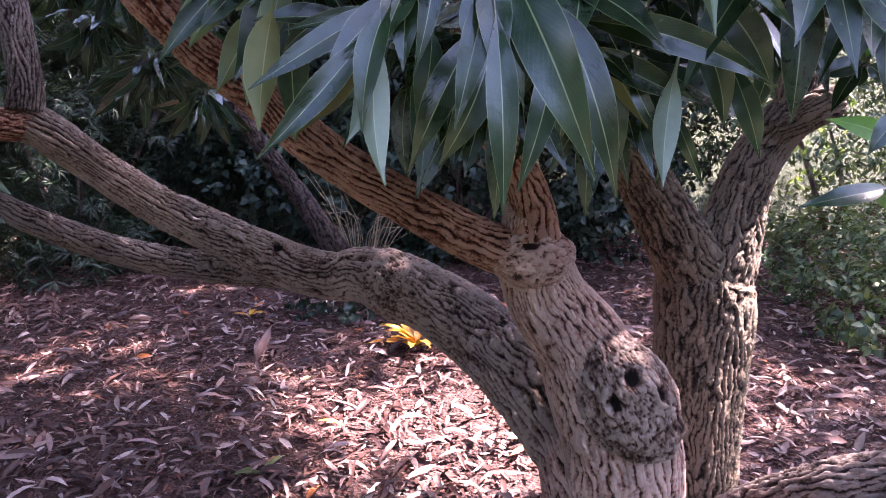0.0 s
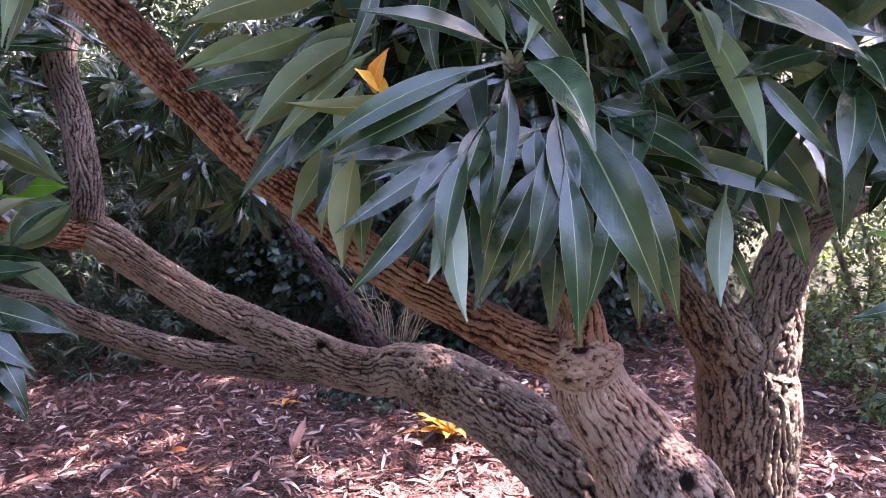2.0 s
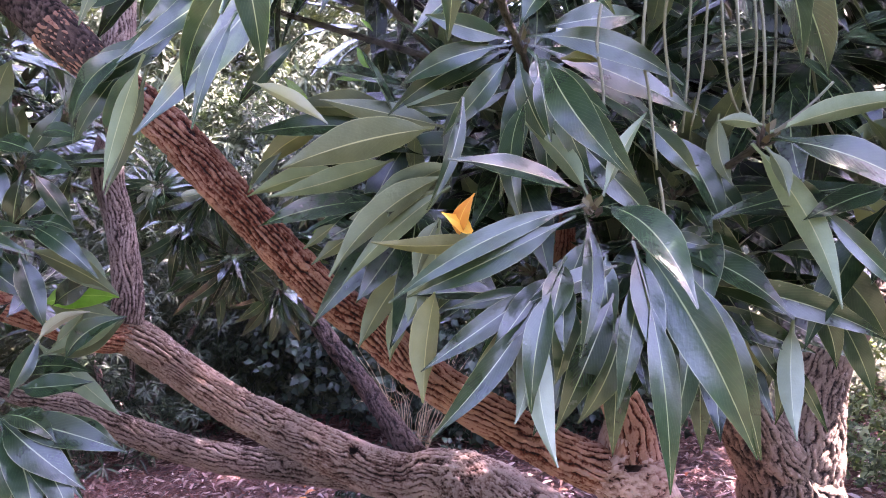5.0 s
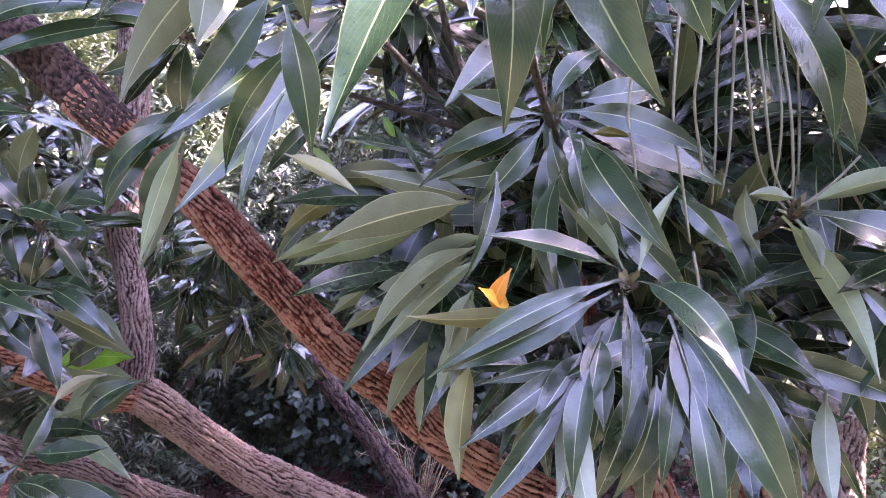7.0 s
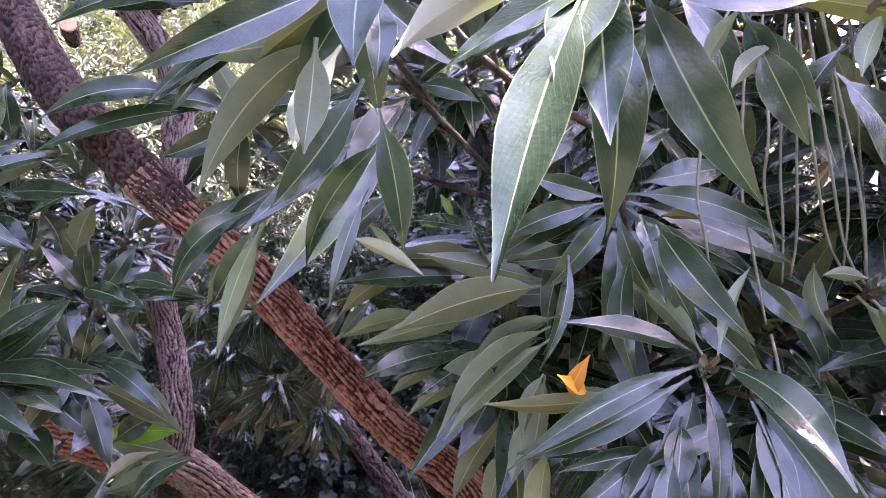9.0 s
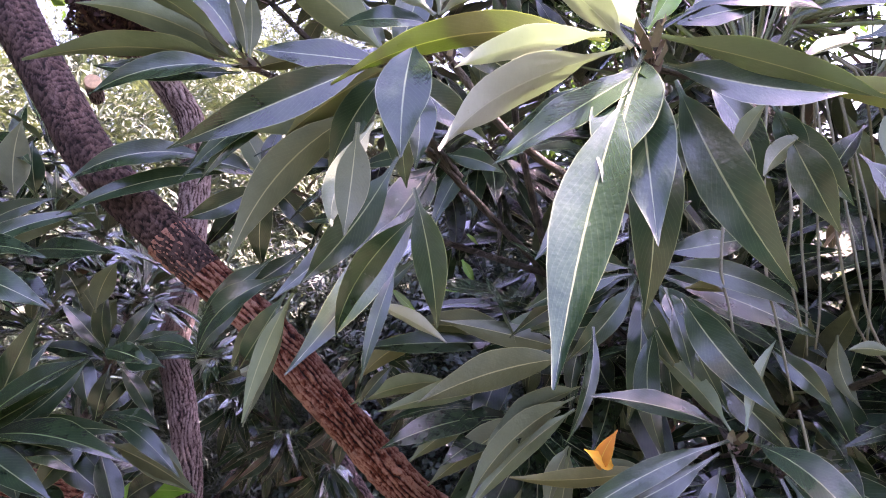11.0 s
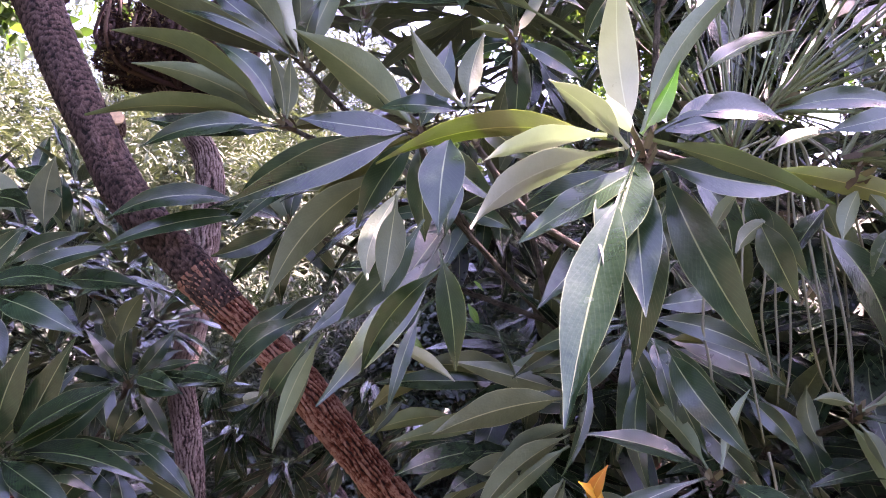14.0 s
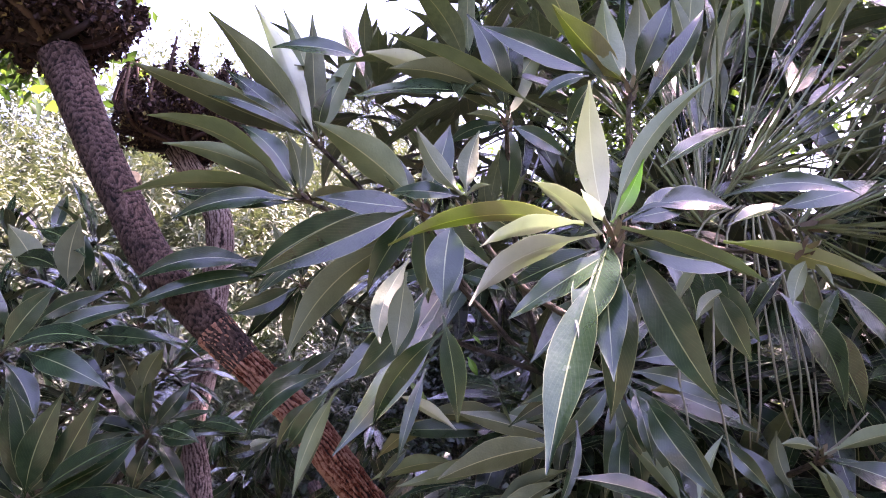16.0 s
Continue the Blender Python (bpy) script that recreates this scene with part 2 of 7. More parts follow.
c1 = ramp(n, l, n1.outputs["Fac"], [(0.3, (0.026, 0.010, 0.009)), (0.55, (0.11, 0.045, 0.037)), (0.75, (0.24, 0.135, 0.115))])
c2 = ramp(n, l, n2.outputs["Fac"], [(0.35, (0.7, 0.68, 0.68)), (0.65, (1.15, 1.1, 1.1))])
l.new(mix(n, l, 1.0, c1, c2, "MULTIPLY"), p.inputs["Base Color"])
p.inputs["Roughness"].default_value = 0.9
bump(n, l, p, math_node(n, l, "ADD", n1.outputs["Fac"], v1.outputs["Distance"]), 1.0, 0.03)
MULCH = m

# Ground out of view, made dark to cut bounce light onto the leaves.
m, n, l, p = material("unseen_dark_ground")
tc = n.new("ShaderNodeTexCoord")
n1 = node(n, "ShaderNodeTexNoise", Scale=40.0, Detail=6.0, Roughness=0.7)
l.new(tc.outputs["Object"], n1.inputs["Vector"])
l.new(ramp(n, l, n1.outputs["Fac"], [(0.3, (0.022, 0.030, 0.014)), (0.7, (0.050, 0.065, 0.030))]), p.inputs["Base Color"])
p.inputs["Roughness"].default_value = 0.95
bump(n, l, p, n1.outputs["Fac"], 0.6, 0.01)
UNSEEN_GROUND = m

m, n, l, p = material("bank_groundcover")
tc = n.new("ShaderNodeTexCoord")
n1 = node(n, "ShaderNodeTexNoise", Scale=12.0, Detail=8.0, Roughness=0.75)
l.new(tc.outputs["Object"], n1.inputs["Vector"])
l.new(ramp(n, l, n1.outputs["Fac"], [(0.3, (0.015, 0.022, 0.010)), (0.55, (0.045, 0.06, 0.025)), (0.75, (0.11, 0.12, 0.06))]), p.inputs["Base Color"])
p.inputs["Roughness"].default_value = 0.9
bump(n, l, p, n1.outputs["Fac"], 1.0, 0.1)
COVER = m

# ---- building helpers ----


def mesh_from(name, verts, faces, mats, face_mat=None, uvs=None, smooth=True, attr=None, lay=None):
    me = bpy.data.meshes.new(name)
    me.from_pydata([tuple(v) for v in verts], [], [tuple(f) for f in faces])
    for mt in mats:
        me.materials.append(mt)
    if face_mat is not None:
        me.polygons.foreach_set("material_index", np.asarray(face_mat, dtype=np.int32))
    me.polygons.foreach_set("use_smooth", np.full(len(me.polygons), smooth))
    if uvs is not None:
        idx = np.empty(len(me.loops), dtype=np.int32)
        me.loops.foreach_get("vertex_index", idx)
        layer = me.uv_layers.new(name="leaf")
        layer.data.foreach_set("uv", np.asarray(uvs, dtype=np.float32)[idx].ravel())
    if attr is not None:
        a = me.attributes.new("relief", "FLOAT", "POINT")
        a.data.foreach_set("value", np.asarray(attr, dtype=np.float32))
    if lay is not None:
        a = me.attributes.new("lay", "FLOAT_VECTOR", "POINT")
        a.data.foreach_set("vector", np.asarray(lay, dtype=np.float32).ravel())
    me.update()
    return me


def part(name, me, parent, label="", at=None):
    """Links a mesh as one object under a thing or a part; at: its place relative to the parent."""
    ob = new(name, me)
    ob.parent = parent
    if at is not None:
        ob.matrix_basis = at if isinstance(at, Matrix) else Matrix.Translation(at)
    if label:
        tagged(ob, label)
    return ob


def spline(points, step):
    """Catmull-Rom through (x, y, z, r) points, resampled about every step metres."""
    p = np.array(points, dtype=float)
    p = np.vstack([2 * p[0] - p[1], p, 2 * p[-1] - p[-2]])
    out = []
    for i in range(1, len(p) - 2):
        a, b, c, d = p[i - 1:i + 3]
        n = max(2, int(np.linalg.norm(c[:3] - b[:3]) / step))
        t = np.linspace(0, 1, n, endpoint=False)[:, None]
        out.append(0.5 * (2 * b + (c - a) * t + (2 * a - 5 * b + 4 * c - d) * t ** 2 + (3 * b - a - 3 * c + d) * t ** 3))
    out.append(p[-2][None])
    return np.vstack(out)


def ridged(x, y, z, sharp=2.2):
    return 1 - min(1.0, abs(noise.noise(Vector((x, y, z)))) * sharp)


def tube(points, step, ring, relief, seed=0, style="cork", knots=(), fine=0.016, closed=True):
    """A limb along points with bark in relief. Returns verts, faces, relief values.
    style: cork, broad upright ridges; scars, rings of old leaf scars; smooth, faint pits.
    knots: (along 0..1, angle, size) of branch scars, a raised lip round a hollow."""
    p = spline(points, step)
    c, r = p[:, :3], p[:, 3]
    tan = np.gradient(c, axis=0)
    tan /= np.linalg.norm(tan, axis=1)[:, None]
    side = np.cross(tan[0], (0.13, -0.9, 0.3))
    along = np.concatenate([[0], np.cumsum(np.linalg.norm(np.diff(c, axis=0), axis=1))])
    verts, values = [], []
    count = max(6, int(round(2 * math.pi * float(np.mean(r)) / (fine * 1.15))))
    for i in range(len(p)):
        side = side - tan[i] * side.dot(tan[i])
        side /= np.linalg.norm(side)
        up = np.cross(tan[i], side)
        for k in range(ring):
            a = 2 * math.pi * k / ring
            ca, sa = math.cos(a), math.sin(a)
            rr = r[i]
            s = along[i]
            x, y = ca * rr, sa * rr
            big = noise.noise(Vector((x * 6 + seed, y * 6, s * 3.5)))
            if style == "cork":
                # two sets of long wavy ridges of unlike spacing, each taking over from the other, so that ridges fork and join
                w1 = noise.noise(Vector((x * 10 + seed, y * 10, s * 5)))
                w2 = noise.noise(Vector((x * 30, y * 30 + seed, s * 17)))
                w3 = noise.noise(Vector((x * 75, y * 75, s * 50 + seed)))
                turns = a / (2 * math.pi)
                fa = (turns * count + 2.4 * w1 + 0.65 * w2 + 0.22 * w3) % 1
                fb = (turns * (count * 2 // 3) - 1.8 * w1 + 0.75 * w2 + 0.2 * w3 + 0.4) % 1
                ha, hb = math.sin(math.pi * fa) ** 0.6, math.sin(math.pi * fb) ** 0.6
                turn = min(1.0, max(0.0, 0.5 + 2.4 * noise.noise(Vector((x * 22 + 5, y * 22 + seed, s * 8)))))
                n3 = abs(noise.noise(Vector((x / fine * 0.8, y / fine * 0.8 + 4.4, s / (fine * 0.9) + 0.6 * w3))))
                ridge = (ha * (1 - turn) + hb * turn) * min(1.0, 0.62 + n3 * 2.6)
                rough_n = 0.6 * noise.noise(Vector((x * 95 + seed, y * 95, s * 85))) + 0.5 * noise.noise(Vector((x * 220, y * 220, s * 200)))
                h = ridge * (0.92 + 0.35 * w1 + 0.2 * w2) + 0.30 * rough_n
            elif style == "plates":
                # blocky plates between deep cracks
                w1 = noise.noise(Vector((x * 20 + seed, y * 20, s * 20)))
                w2 = noise.noise(Vector((x * 60, y * 60 + seed, s * 60)))
                px, py, pz = x / fine + 0.5 * w1 + 0.35 * w2 + seed, y / fine + 0.5 * w2, s / (fine * 1.5) + 0.5 * w1 - 0.3 * w2
                d1 = noise.voronoi(Vector((px, py, pz)))[0]
                rough_n = 0.6 * noise.noise(Vector((x * 95 + seed, y * 95, s * 85))) + 0.5 * noise.noise(Vector((x * 220, y * 220, s * 200)))
                h = min(1.0, 0.15 + (d1[1] - d1[0]) * 5.5) ** 0.8 * (0.66 + 0.35 * w1 + 0.2 * w2) + 0.36 * rough_n + 0.04
            elif style == "scars":
                row = s / 0.017 + 1.7 * noise.noise(Vector((x * 34, y * 34, s * 16 + seed)))
                off = 0.5 * (int(math.floor(row)) % 2)
                cell = abs(((a / (2 * math.pi)) * 8 + off + 0.4 * big + 0.25 * noise.noise(Vector((x * 60, y * 60, s * 40)))) % 1 - 0.5) * 2
                fr = (row + 0.35 * cell) % 1
                h = 0.35 + 0.6 * fr - 0.9 * max(0, 1 - (1 - fr) * 6) - 0.3 * max(0, cell - 0.8) * 5 + 0.25 * noise.noise(Vector((x * 110, y * 110, s * 110)))
            else:
                h1 = ridged(x * 30 + seed, y * 30, s * 15)
                h2 = noise.noise(Vector((x * 120, y * 120, s * 60)))
                h = 0.72 + 0.14 * h1 + 0.32 * h2
            h = min(1.0, max(0.0, h))
            push = relief * (h - 0.6) + rr * 0.07 * big
            for ks, ka, kr in knots:
                ds = s - ks * along[-1]
                da = ((a - ka + math.pi) % (2 * math.pi) - math.pi) * rr
                dd = math.hypot(ds, da) / kr
                if dd < 1.9:
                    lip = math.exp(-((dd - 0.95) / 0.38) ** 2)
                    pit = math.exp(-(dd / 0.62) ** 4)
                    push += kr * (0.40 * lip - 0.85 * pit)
                    # lower relief value, so the hollow's shade is coloured in
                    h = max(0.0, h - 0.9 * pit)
            values.append(h)
            verts.append(c[i] + (side * ca + up * sa) * (rr + push))
    faces = []
    for i in range(len(p) - 1):
        for k in range(ring):
            b = (k + 1) % ring
            faces.append((i * ring + k, i * ring + b, (i + 1) * ring + b, (i + 1) * ring + k))
    if closed:
        for i, flip in ((0, 1), (len(p) - 1, 0)):
            f = [i * ring + k for k in range(ring)]
            verts.append(c[i])
            values.append(0.5)
            q = len(verts) - 1
            for k in range(ring):
                b = (k + 1) % ring
                faces.append((f[b], f[k], q) if flip else (f[k], f[b], q))
    return verts, faces, values


def limb(name, points, parent, mat, relief=0.012, step=0.012, ring=48, seed=0, style="cork", knots=(), fine=0.016, label=""):
    v, f, h = tube(points, step, ring, relief, seed, style, knots, fine)
    o = np.array(parent.location)
    p = spline(points, step)
    run = np.concatenate([[0], np.cumsum(np.linalg.norm(np.diff(p[:, :3], axis=0), axis=1))])
    turn = np.linspace(0, 2 * np.pi, ring, endpoint=False)
    girth = float(np.mean(p[:, 3]))
    lay = [(math.cos(a) * girth + seed, math.sin(a) * girth, s) for s in run for a in turn] + [(seed, 0, 0)] * 2
    return part(name, mesh_from(name, np.array(v) - o, f, [mat], attr=h, lay=lay), parent, label)

# ---- leaves ----


def blade(base, tip, width, normal, sag, stalk, fold, wave, seed, rows=13, u0=0.0, bend=None, thick=0.0011, stem=0.0024):
    """One lance-shaped leaf blade between two points, as two faces that meet at the margin.
    Returns verts, faces, face materials (0 upper, 1 under), uvs."""
    rnd = random.Random(seed)
    base, tip = Vector(base), Vector(tip)
    a = tip - base
    length = a.length
    n = (Vector(normal) - a * (Vector(normal).dot(a) / a.length_squared)).normalized()
    s = a.normalized().cross(n)
    own = rnd.uniform(-0.08, 0.08)
    bend = own if bend is None else bend
    ph = rnd.uniform(0, 6)
    cols = (-1, -0.62, -0.08, 0.08, 0.62, 1)
    verts, uvs = [], []
    for i in range(rows + 1):
        u = i / rows
        g = max(0.0, (u - stalk) / (1 - stalk))
        w = width * 0.5 * 4.4 * (g ** 0.9) * ((1 - g) ** 1.28) if g > 0 else 0
        w = max(w, stem * (1 - 0.6 * u))
        mid = base + a * u + n * (sag * length * 4 * u * (1 - u)) + s * (bend * length * 4 * u * (1 - u))
        for v in cols:
            ripple = wave * width * math.sin(u * 17 + ph + v * 2) * abs(v) ** 2
            verts.append(mid + s * (v * w) + n * (fold * w * abs(v) + ripple))
            uvs.append((u0 + u * (1 - u0), (v + 1) / 2))
    nc = len(cols)
    top = len(verts)
    lower = {}
    for i in range(rows + 1):
        for j in range(nc):
            k = i * nc + j
            lower[k] = len(verts)
            ridge = 0.0012 if j in (2, 3) else 0
            inner = 0 < j < nc - 1 and 0 < i < rows
            verts.append(verts[k] - n * (thick + ridge if inner else 0.00015))
            uvs.append(uvs[k])
    faces, mats = [], []
    for i in range(rows):
        for j in range(nc - 1):
            q = (i * nc + j, i * nc + j + 1, (i + 1) * nc + j + 1, (i + 1) * nc + j)
            faces.append(q)
            mats.append(0)
            faces.append(tuple(lower[k] for k in (q[0], q[3], q[2], q[1])))
            mats.append(1)
    return verts, faces, mats, uvs


def leaf_mesh(base, tip, width, normal=(0, 0, 1), sag=0.05, lobes="", stalk=0.14, fold=0.16, wave=0.02, seed=0, mats=None, tips=(), stem=0.0024, bend=None):
    """A leaf; lobes: l and r add a side lobe on that side (seen from above, tip away); tips: (along, end) of lobes of known ends."""
    base, tip = Vector(base), Vector(tip)
    a = tip - base
    lobed = bool(lobes or tips)
    v, f, m, t = blade(base, tip, width * (0.86 if lobed else 1.0), normal, sag, max(stalk, 0.32) if lobed else stalk, fold, wave, seed, stem=stem, bend=bend)
    nn = (Vector(normal) - a * (Vector(normal).dot(a) / a.length_squared)).normalized()
    ends = []
    for k, side in enumerate(lobes):
        rnd = random.Random(seed * 7 + k)
        u = 0.40 + 0.05 * rnd.random()
        turn = Matrix.Rotation((1 if side == "l" else -1) * radians(rnd.uniform(27, 38)), 3, nn)
        ends.append((u, base + a * u + (turn @ a) * rnd.uniform(0.36, 0.45)))
    bow = lambda w: base + a * w + nn * (sag * a.length * 4 * w * (1 - w))
    flaps = [(bow(0.14), Vector(end), 0.80) for _, end in ends + list(tips)]
    if lobed:
        # the body of the blade, above the place where the lobes part
        flaps.append((bow(0.08), bow(0.56), 0.95))
    for k, (root, end, broad) in enumerate(flaps):
        v2, f2, m2, t2 = blade(root - nn * 0.0008 * (k + 1), end, min(width * broad, (end - root).length * 0.40), nn, sag * 0.4, 0.0, fold * 0.6, wave, seed + 3 + k, stem=0.001, bend=0.0)
        o = len(v)
        v += v2
        f += [tuple(i + o for i in q) for q in f2]
        m += m2
        t += t2
    return mesh_from("leaf", v, f, mats or [LEAF_TOP, LEAF_UNDER], m, t)


def random_leaf(k):
    r = random.Random(400 + k)
    length = 1.0
    lobes = ("", "", "l", "r", "lr", "")[k % 6]
    return leaf_mesh((0, 0, 0), (length, 0, 0), r.uniform(0.17, 0.24), (0, 0, 1), r.uniform(0.02, 0.14), lobes, r.uniform(0.12, 0.26),
                     r.uniform(0.05, 0.3), r.uniform(0.01, 0.05), 900 + k)


LEAF_LIB = [random_leaf(k) for k in range(14)]


def stalked_leaf(k):
    r = random.Random(700 + k)
    return leaf_mesh((0, 0, 0), (1, 0, 0), r.uniform(0.07, 0.10), (0, 0, 1), r.uniform(-0.04, 0.10), "", r.uniform(0.55, 0.66), r.uniform(0.1, 0.3), 0.02, 950 + k, stem=0.0045)


LONG_LIB = [stalked_leaf(k) for k in range(8)]


def aim(at, along, up, size):
    """A pose with x along the leaf and z near up."""
    x = Vector(along).normalized()
    z = (Vector(up) - x * Vector(up).dot(x)).normalized()
    y = z.cross(x)
    return Matrix(((x.x * size, y.x * size, z.x * size, at[0]), (x.y * size, y.y * size, z.y * size, at[1]), (x.z * size, y.z * size, z.z * size, at[2]), (0, 0, 0, 1)))


def bud_mesh(axis, size, seed):
    """The shoot's end: overlapping bud scales round a short twig."""
    rnd = random.Random(seed)
    v, f = [], []
    ax = Vector(axis).normalized()
    for k in range(11):
        a = k * 2.4
        s = ax.orthogonal().normalized()
        t = ax.cross(s)
        d = (s * math.cos(a) + t * math.sin(a)) * 0.45 + ax
        b = ax * (k * 0.003 - 0.025) * size + (d - ax) * 0.010 * size
        tipp = b + d.normalized() * 0.022 * size
        w = ax.cross(d).normalized() * 0.0045 * size
        o = len(v)
        v += [b - w, b + w, b + (tipp - b) * 0.6 + w * 0.9 + (d - ax) * 0.008, tipp, b + (tipp - b) * 0.6 - w * 0.9 + (d - ax) * 0.008]
        f.append((o, o + 1, o + 2, o + 3, o + 4))
    return mesh_from("bud", v, f, [BUD])


def cluster(tree, at, axis, count, size, droop, seed, spread=(10, 105), stem=None, name="leaf_rosette", lib=None, bud=1.0):
    """A whorl of leaves round a shoot's end; axis: where the shoot points; droop: how far the leaves hang."""
    rnd = random.Random(seed)
    at = Vector(at)
    ax = Vector(axis).normalized()
    s = ax.orthogonal().normalized()
    t = ax.cross(s)
    top = part(name, bud_mesh(ax, bud, seed), tree, "", at - tree.location)
    if stem is not None:
        v, f, h = tube([(*(Vector(q) - at), r) for *q, r in stem], 0.02, 14, 0.003, seed, "scars")
        part("twig", mesh_from("twig", v, f, [BARK_SCAR], attr=h), top)
    for k in range(count):
        q = (k + 0.5) / count
        polar = radians(spread[0] + (spread[1] - spread[0]) * q + rnd.uniform(-9, 9))
        a = k * 2.39996 + rnd.uniform(-0.25, 0.25)
        radial = s * math.cos(a) + t * math.sin(a)
        d = (ax * math.cos(polar) + radial * math.sin(polar)).normalized()
        d = (d + Vector((0, 0, -droop * (0.35 + q)))).normalized()
        up = ax * 1.0 + Vector((0, 0, 0.6)) - radial * 0.15 + Vector((rnd.uniform(-0.3, 0.3), rnd.uniform(-0.3, 0.3), 0))
        if abs(up.normalized().dot(d)) > 0.95:
            up = radial
        ln = size * (0.6 + 0.45 * min(1, q * 2.2)) * rnd.uniform(0.85, 1.15)
        root = ax * (0.012 - 0.05 * q) + radial * 0.006
        part("leaf", rnd.choice(lib or LEAF_LIB), top, "", aim(root, d, up, ln))
    return top


def rosette(tree, at, axis, bud=1.0):
    """A shoot's end to which single leaves are given by leaf()."""
    return part("leaf_rosette", bud_mesh(Vector(axis), bud, int(at[0] * 1000)), tree, "", Vector(at) - tree.location)


LEAF_COUNT = [0]


def leaf(holder, base, tip, width, normal, sag, stalk, fold, lobes="", tips=(), mats=None, bend=None):
    """One leaf of a rosette from its base to its tip, in the world's metres; normal: where its upper face looks."""
    LEAF_COUNT[0] += 1
    o = Vector(base)
    ends = [(u, Vector(e) - o) for u, e in tips]
    me = leaf_mesh((0, 0, 0), Vector(tip) - o, width, normal, sag, lobes, stalk, fold, 0.03, LEAF_COUNT[0] * 13, mats, ends, bend=bend)
    ob = part("leaf", me, holder, "", o - holder.location - holder.parent.location)
    if mats:
        tagged(ob, "yellowed leaf" if mats is YELLOW else "faded, young or sunlit-coloured leaf")


YELLOW = [LEAF_YELLOW, LEAF_YELLOW]
FADED = [LEAF_FADED, LEAF_FADED]
YOUNG = [LEAF_YOUNG, LEAF_YOUNG]
PALE = [LEAF_PALE, LEAF_PALE]
GREY = [LEAF_GREY, LEAF_GREY]

# ---- loose foliage in bulk ----


def quads_mesh(name, base, along, normal, length, width, mats, fold=0.25):
    """Many small folded leaves at once: arrays of places, directions and sizes."""
    base, along, normal = (np.asarray(q, dtype=float) for q in (base, along, normal))
    length, width = np.asarray(length)[:, None], np.asarray(width)[:, None]
    along = along / np.linalg.norm(along, axis=1)[:, None]
    normal = normal - along * (normal * along).sum(1)[:, None]
    normal /= np.linalg.norm(normal, axis=1)[:, None] + 1e-9
    side = np.cross(along, normal)
    m = base + along * length * 0.45
    lift = normal * width * fold
    tip = base + along * length - normal * length * 0.12
    v = np.stack([base, m + side * width * 0.5 + lift, tip, m - side * width * 0.5 + lift, m], 1).reshape(-1, 3)
    o = (np.arange(len(base)) * 5)[:, None]
    f = np.stack([o + np.array([0, 4, 1]), o + np.array([4, 2, 1]), o + np.array([0, 3, 4]), o + np.array([3, 2, 4])], 1).reshape(-1, 3)
    me = bpy.data.meshes.new(name)
    me.vertices.add(len(v))
    me.vertices.foreach_set("co", v.ravel())
    me.loops.add(len(f) * 3)
    me.loops.foreach_set("vertex_index", f.ravel().astype(np.int32))
    me.polygons.add(len(f))
    me.polygons.foreach_set("loop_start", (np.arange(len(f)) * 3).astype(np.int32))
    for mt in mats:
        me.materials.append(mt)
    me.update(calc_edges=True)
    me.validate()
    return me


def shoots(rng, centre, radii, count, per, reach, leaf_len, leaf_wid, upward=0.4, shell=0.55, whorl=False):
    """Leaves along short shoots that leave a lumpy ellipsoid; arrays for quads_mesh, relative to centre's foot."""
    d = rng.normal(size=(count, 3))
    d /= np.linalg.norm(d, axis=1)[:, None]
    lump = 1 + 0.22 * np.sin(d[:, 0] * 5.1 + centre[0] * 3) * np.sin(d[:, 2] * 4.3 + centre[1]) + 0.12 * np.sin(d[:, 1] * 11 + d[:, 2] * 9)
    rad = (shell + (1 - shell) * rng.random(count) ** 0.6) * lump
    start = np.asarray(centre) + d * rad[:, None] * np.asarray(radii)
    go = d + np.array([0, 0, upward]) + rng.normal(size=(count, 3)) * 0.45
    go /= np.linalg.norm(go, axis=1)[:, None]
    u = np.tile(np.linspace(0, 1, per), count)
    b = np.repeat(start, per, 0) + np.repeat(go, per, 0) * (u * reach)[:, None]
    g = np.repeat(go, per, 0)
    spin = rng.random(len(b)) * 2 * np.pi
    o1 = np.cross(g, np.array([0.3, 0.2, 0.93]))
    o1 /= np.linalg.norm(o1, axis=1)[:, None] + 1e-9
    o2 = np.cross(g, o1)
    out = o1 * np.cos(spin)[:, None] + o2 * np.sin(spin)[:, None]
    along = out + g * 0.55 + np.array([0, 0, -0.15])
    nrm = g + np.array([0, 0, 0.7]) + rng.normal(size=b.shape) * 0.35
    k = 0.65 + 0.6 * rng.random(len(b))
    keep = b[:, 2] > 0.01
    return b[keep], along[keep], nrm[keep], (leaf_len * k)[keep], (leaf_wid * k)[keep]


def gather(sets):
    return [np.concatenate([s[i] for s in sets]) for i in range(5)]


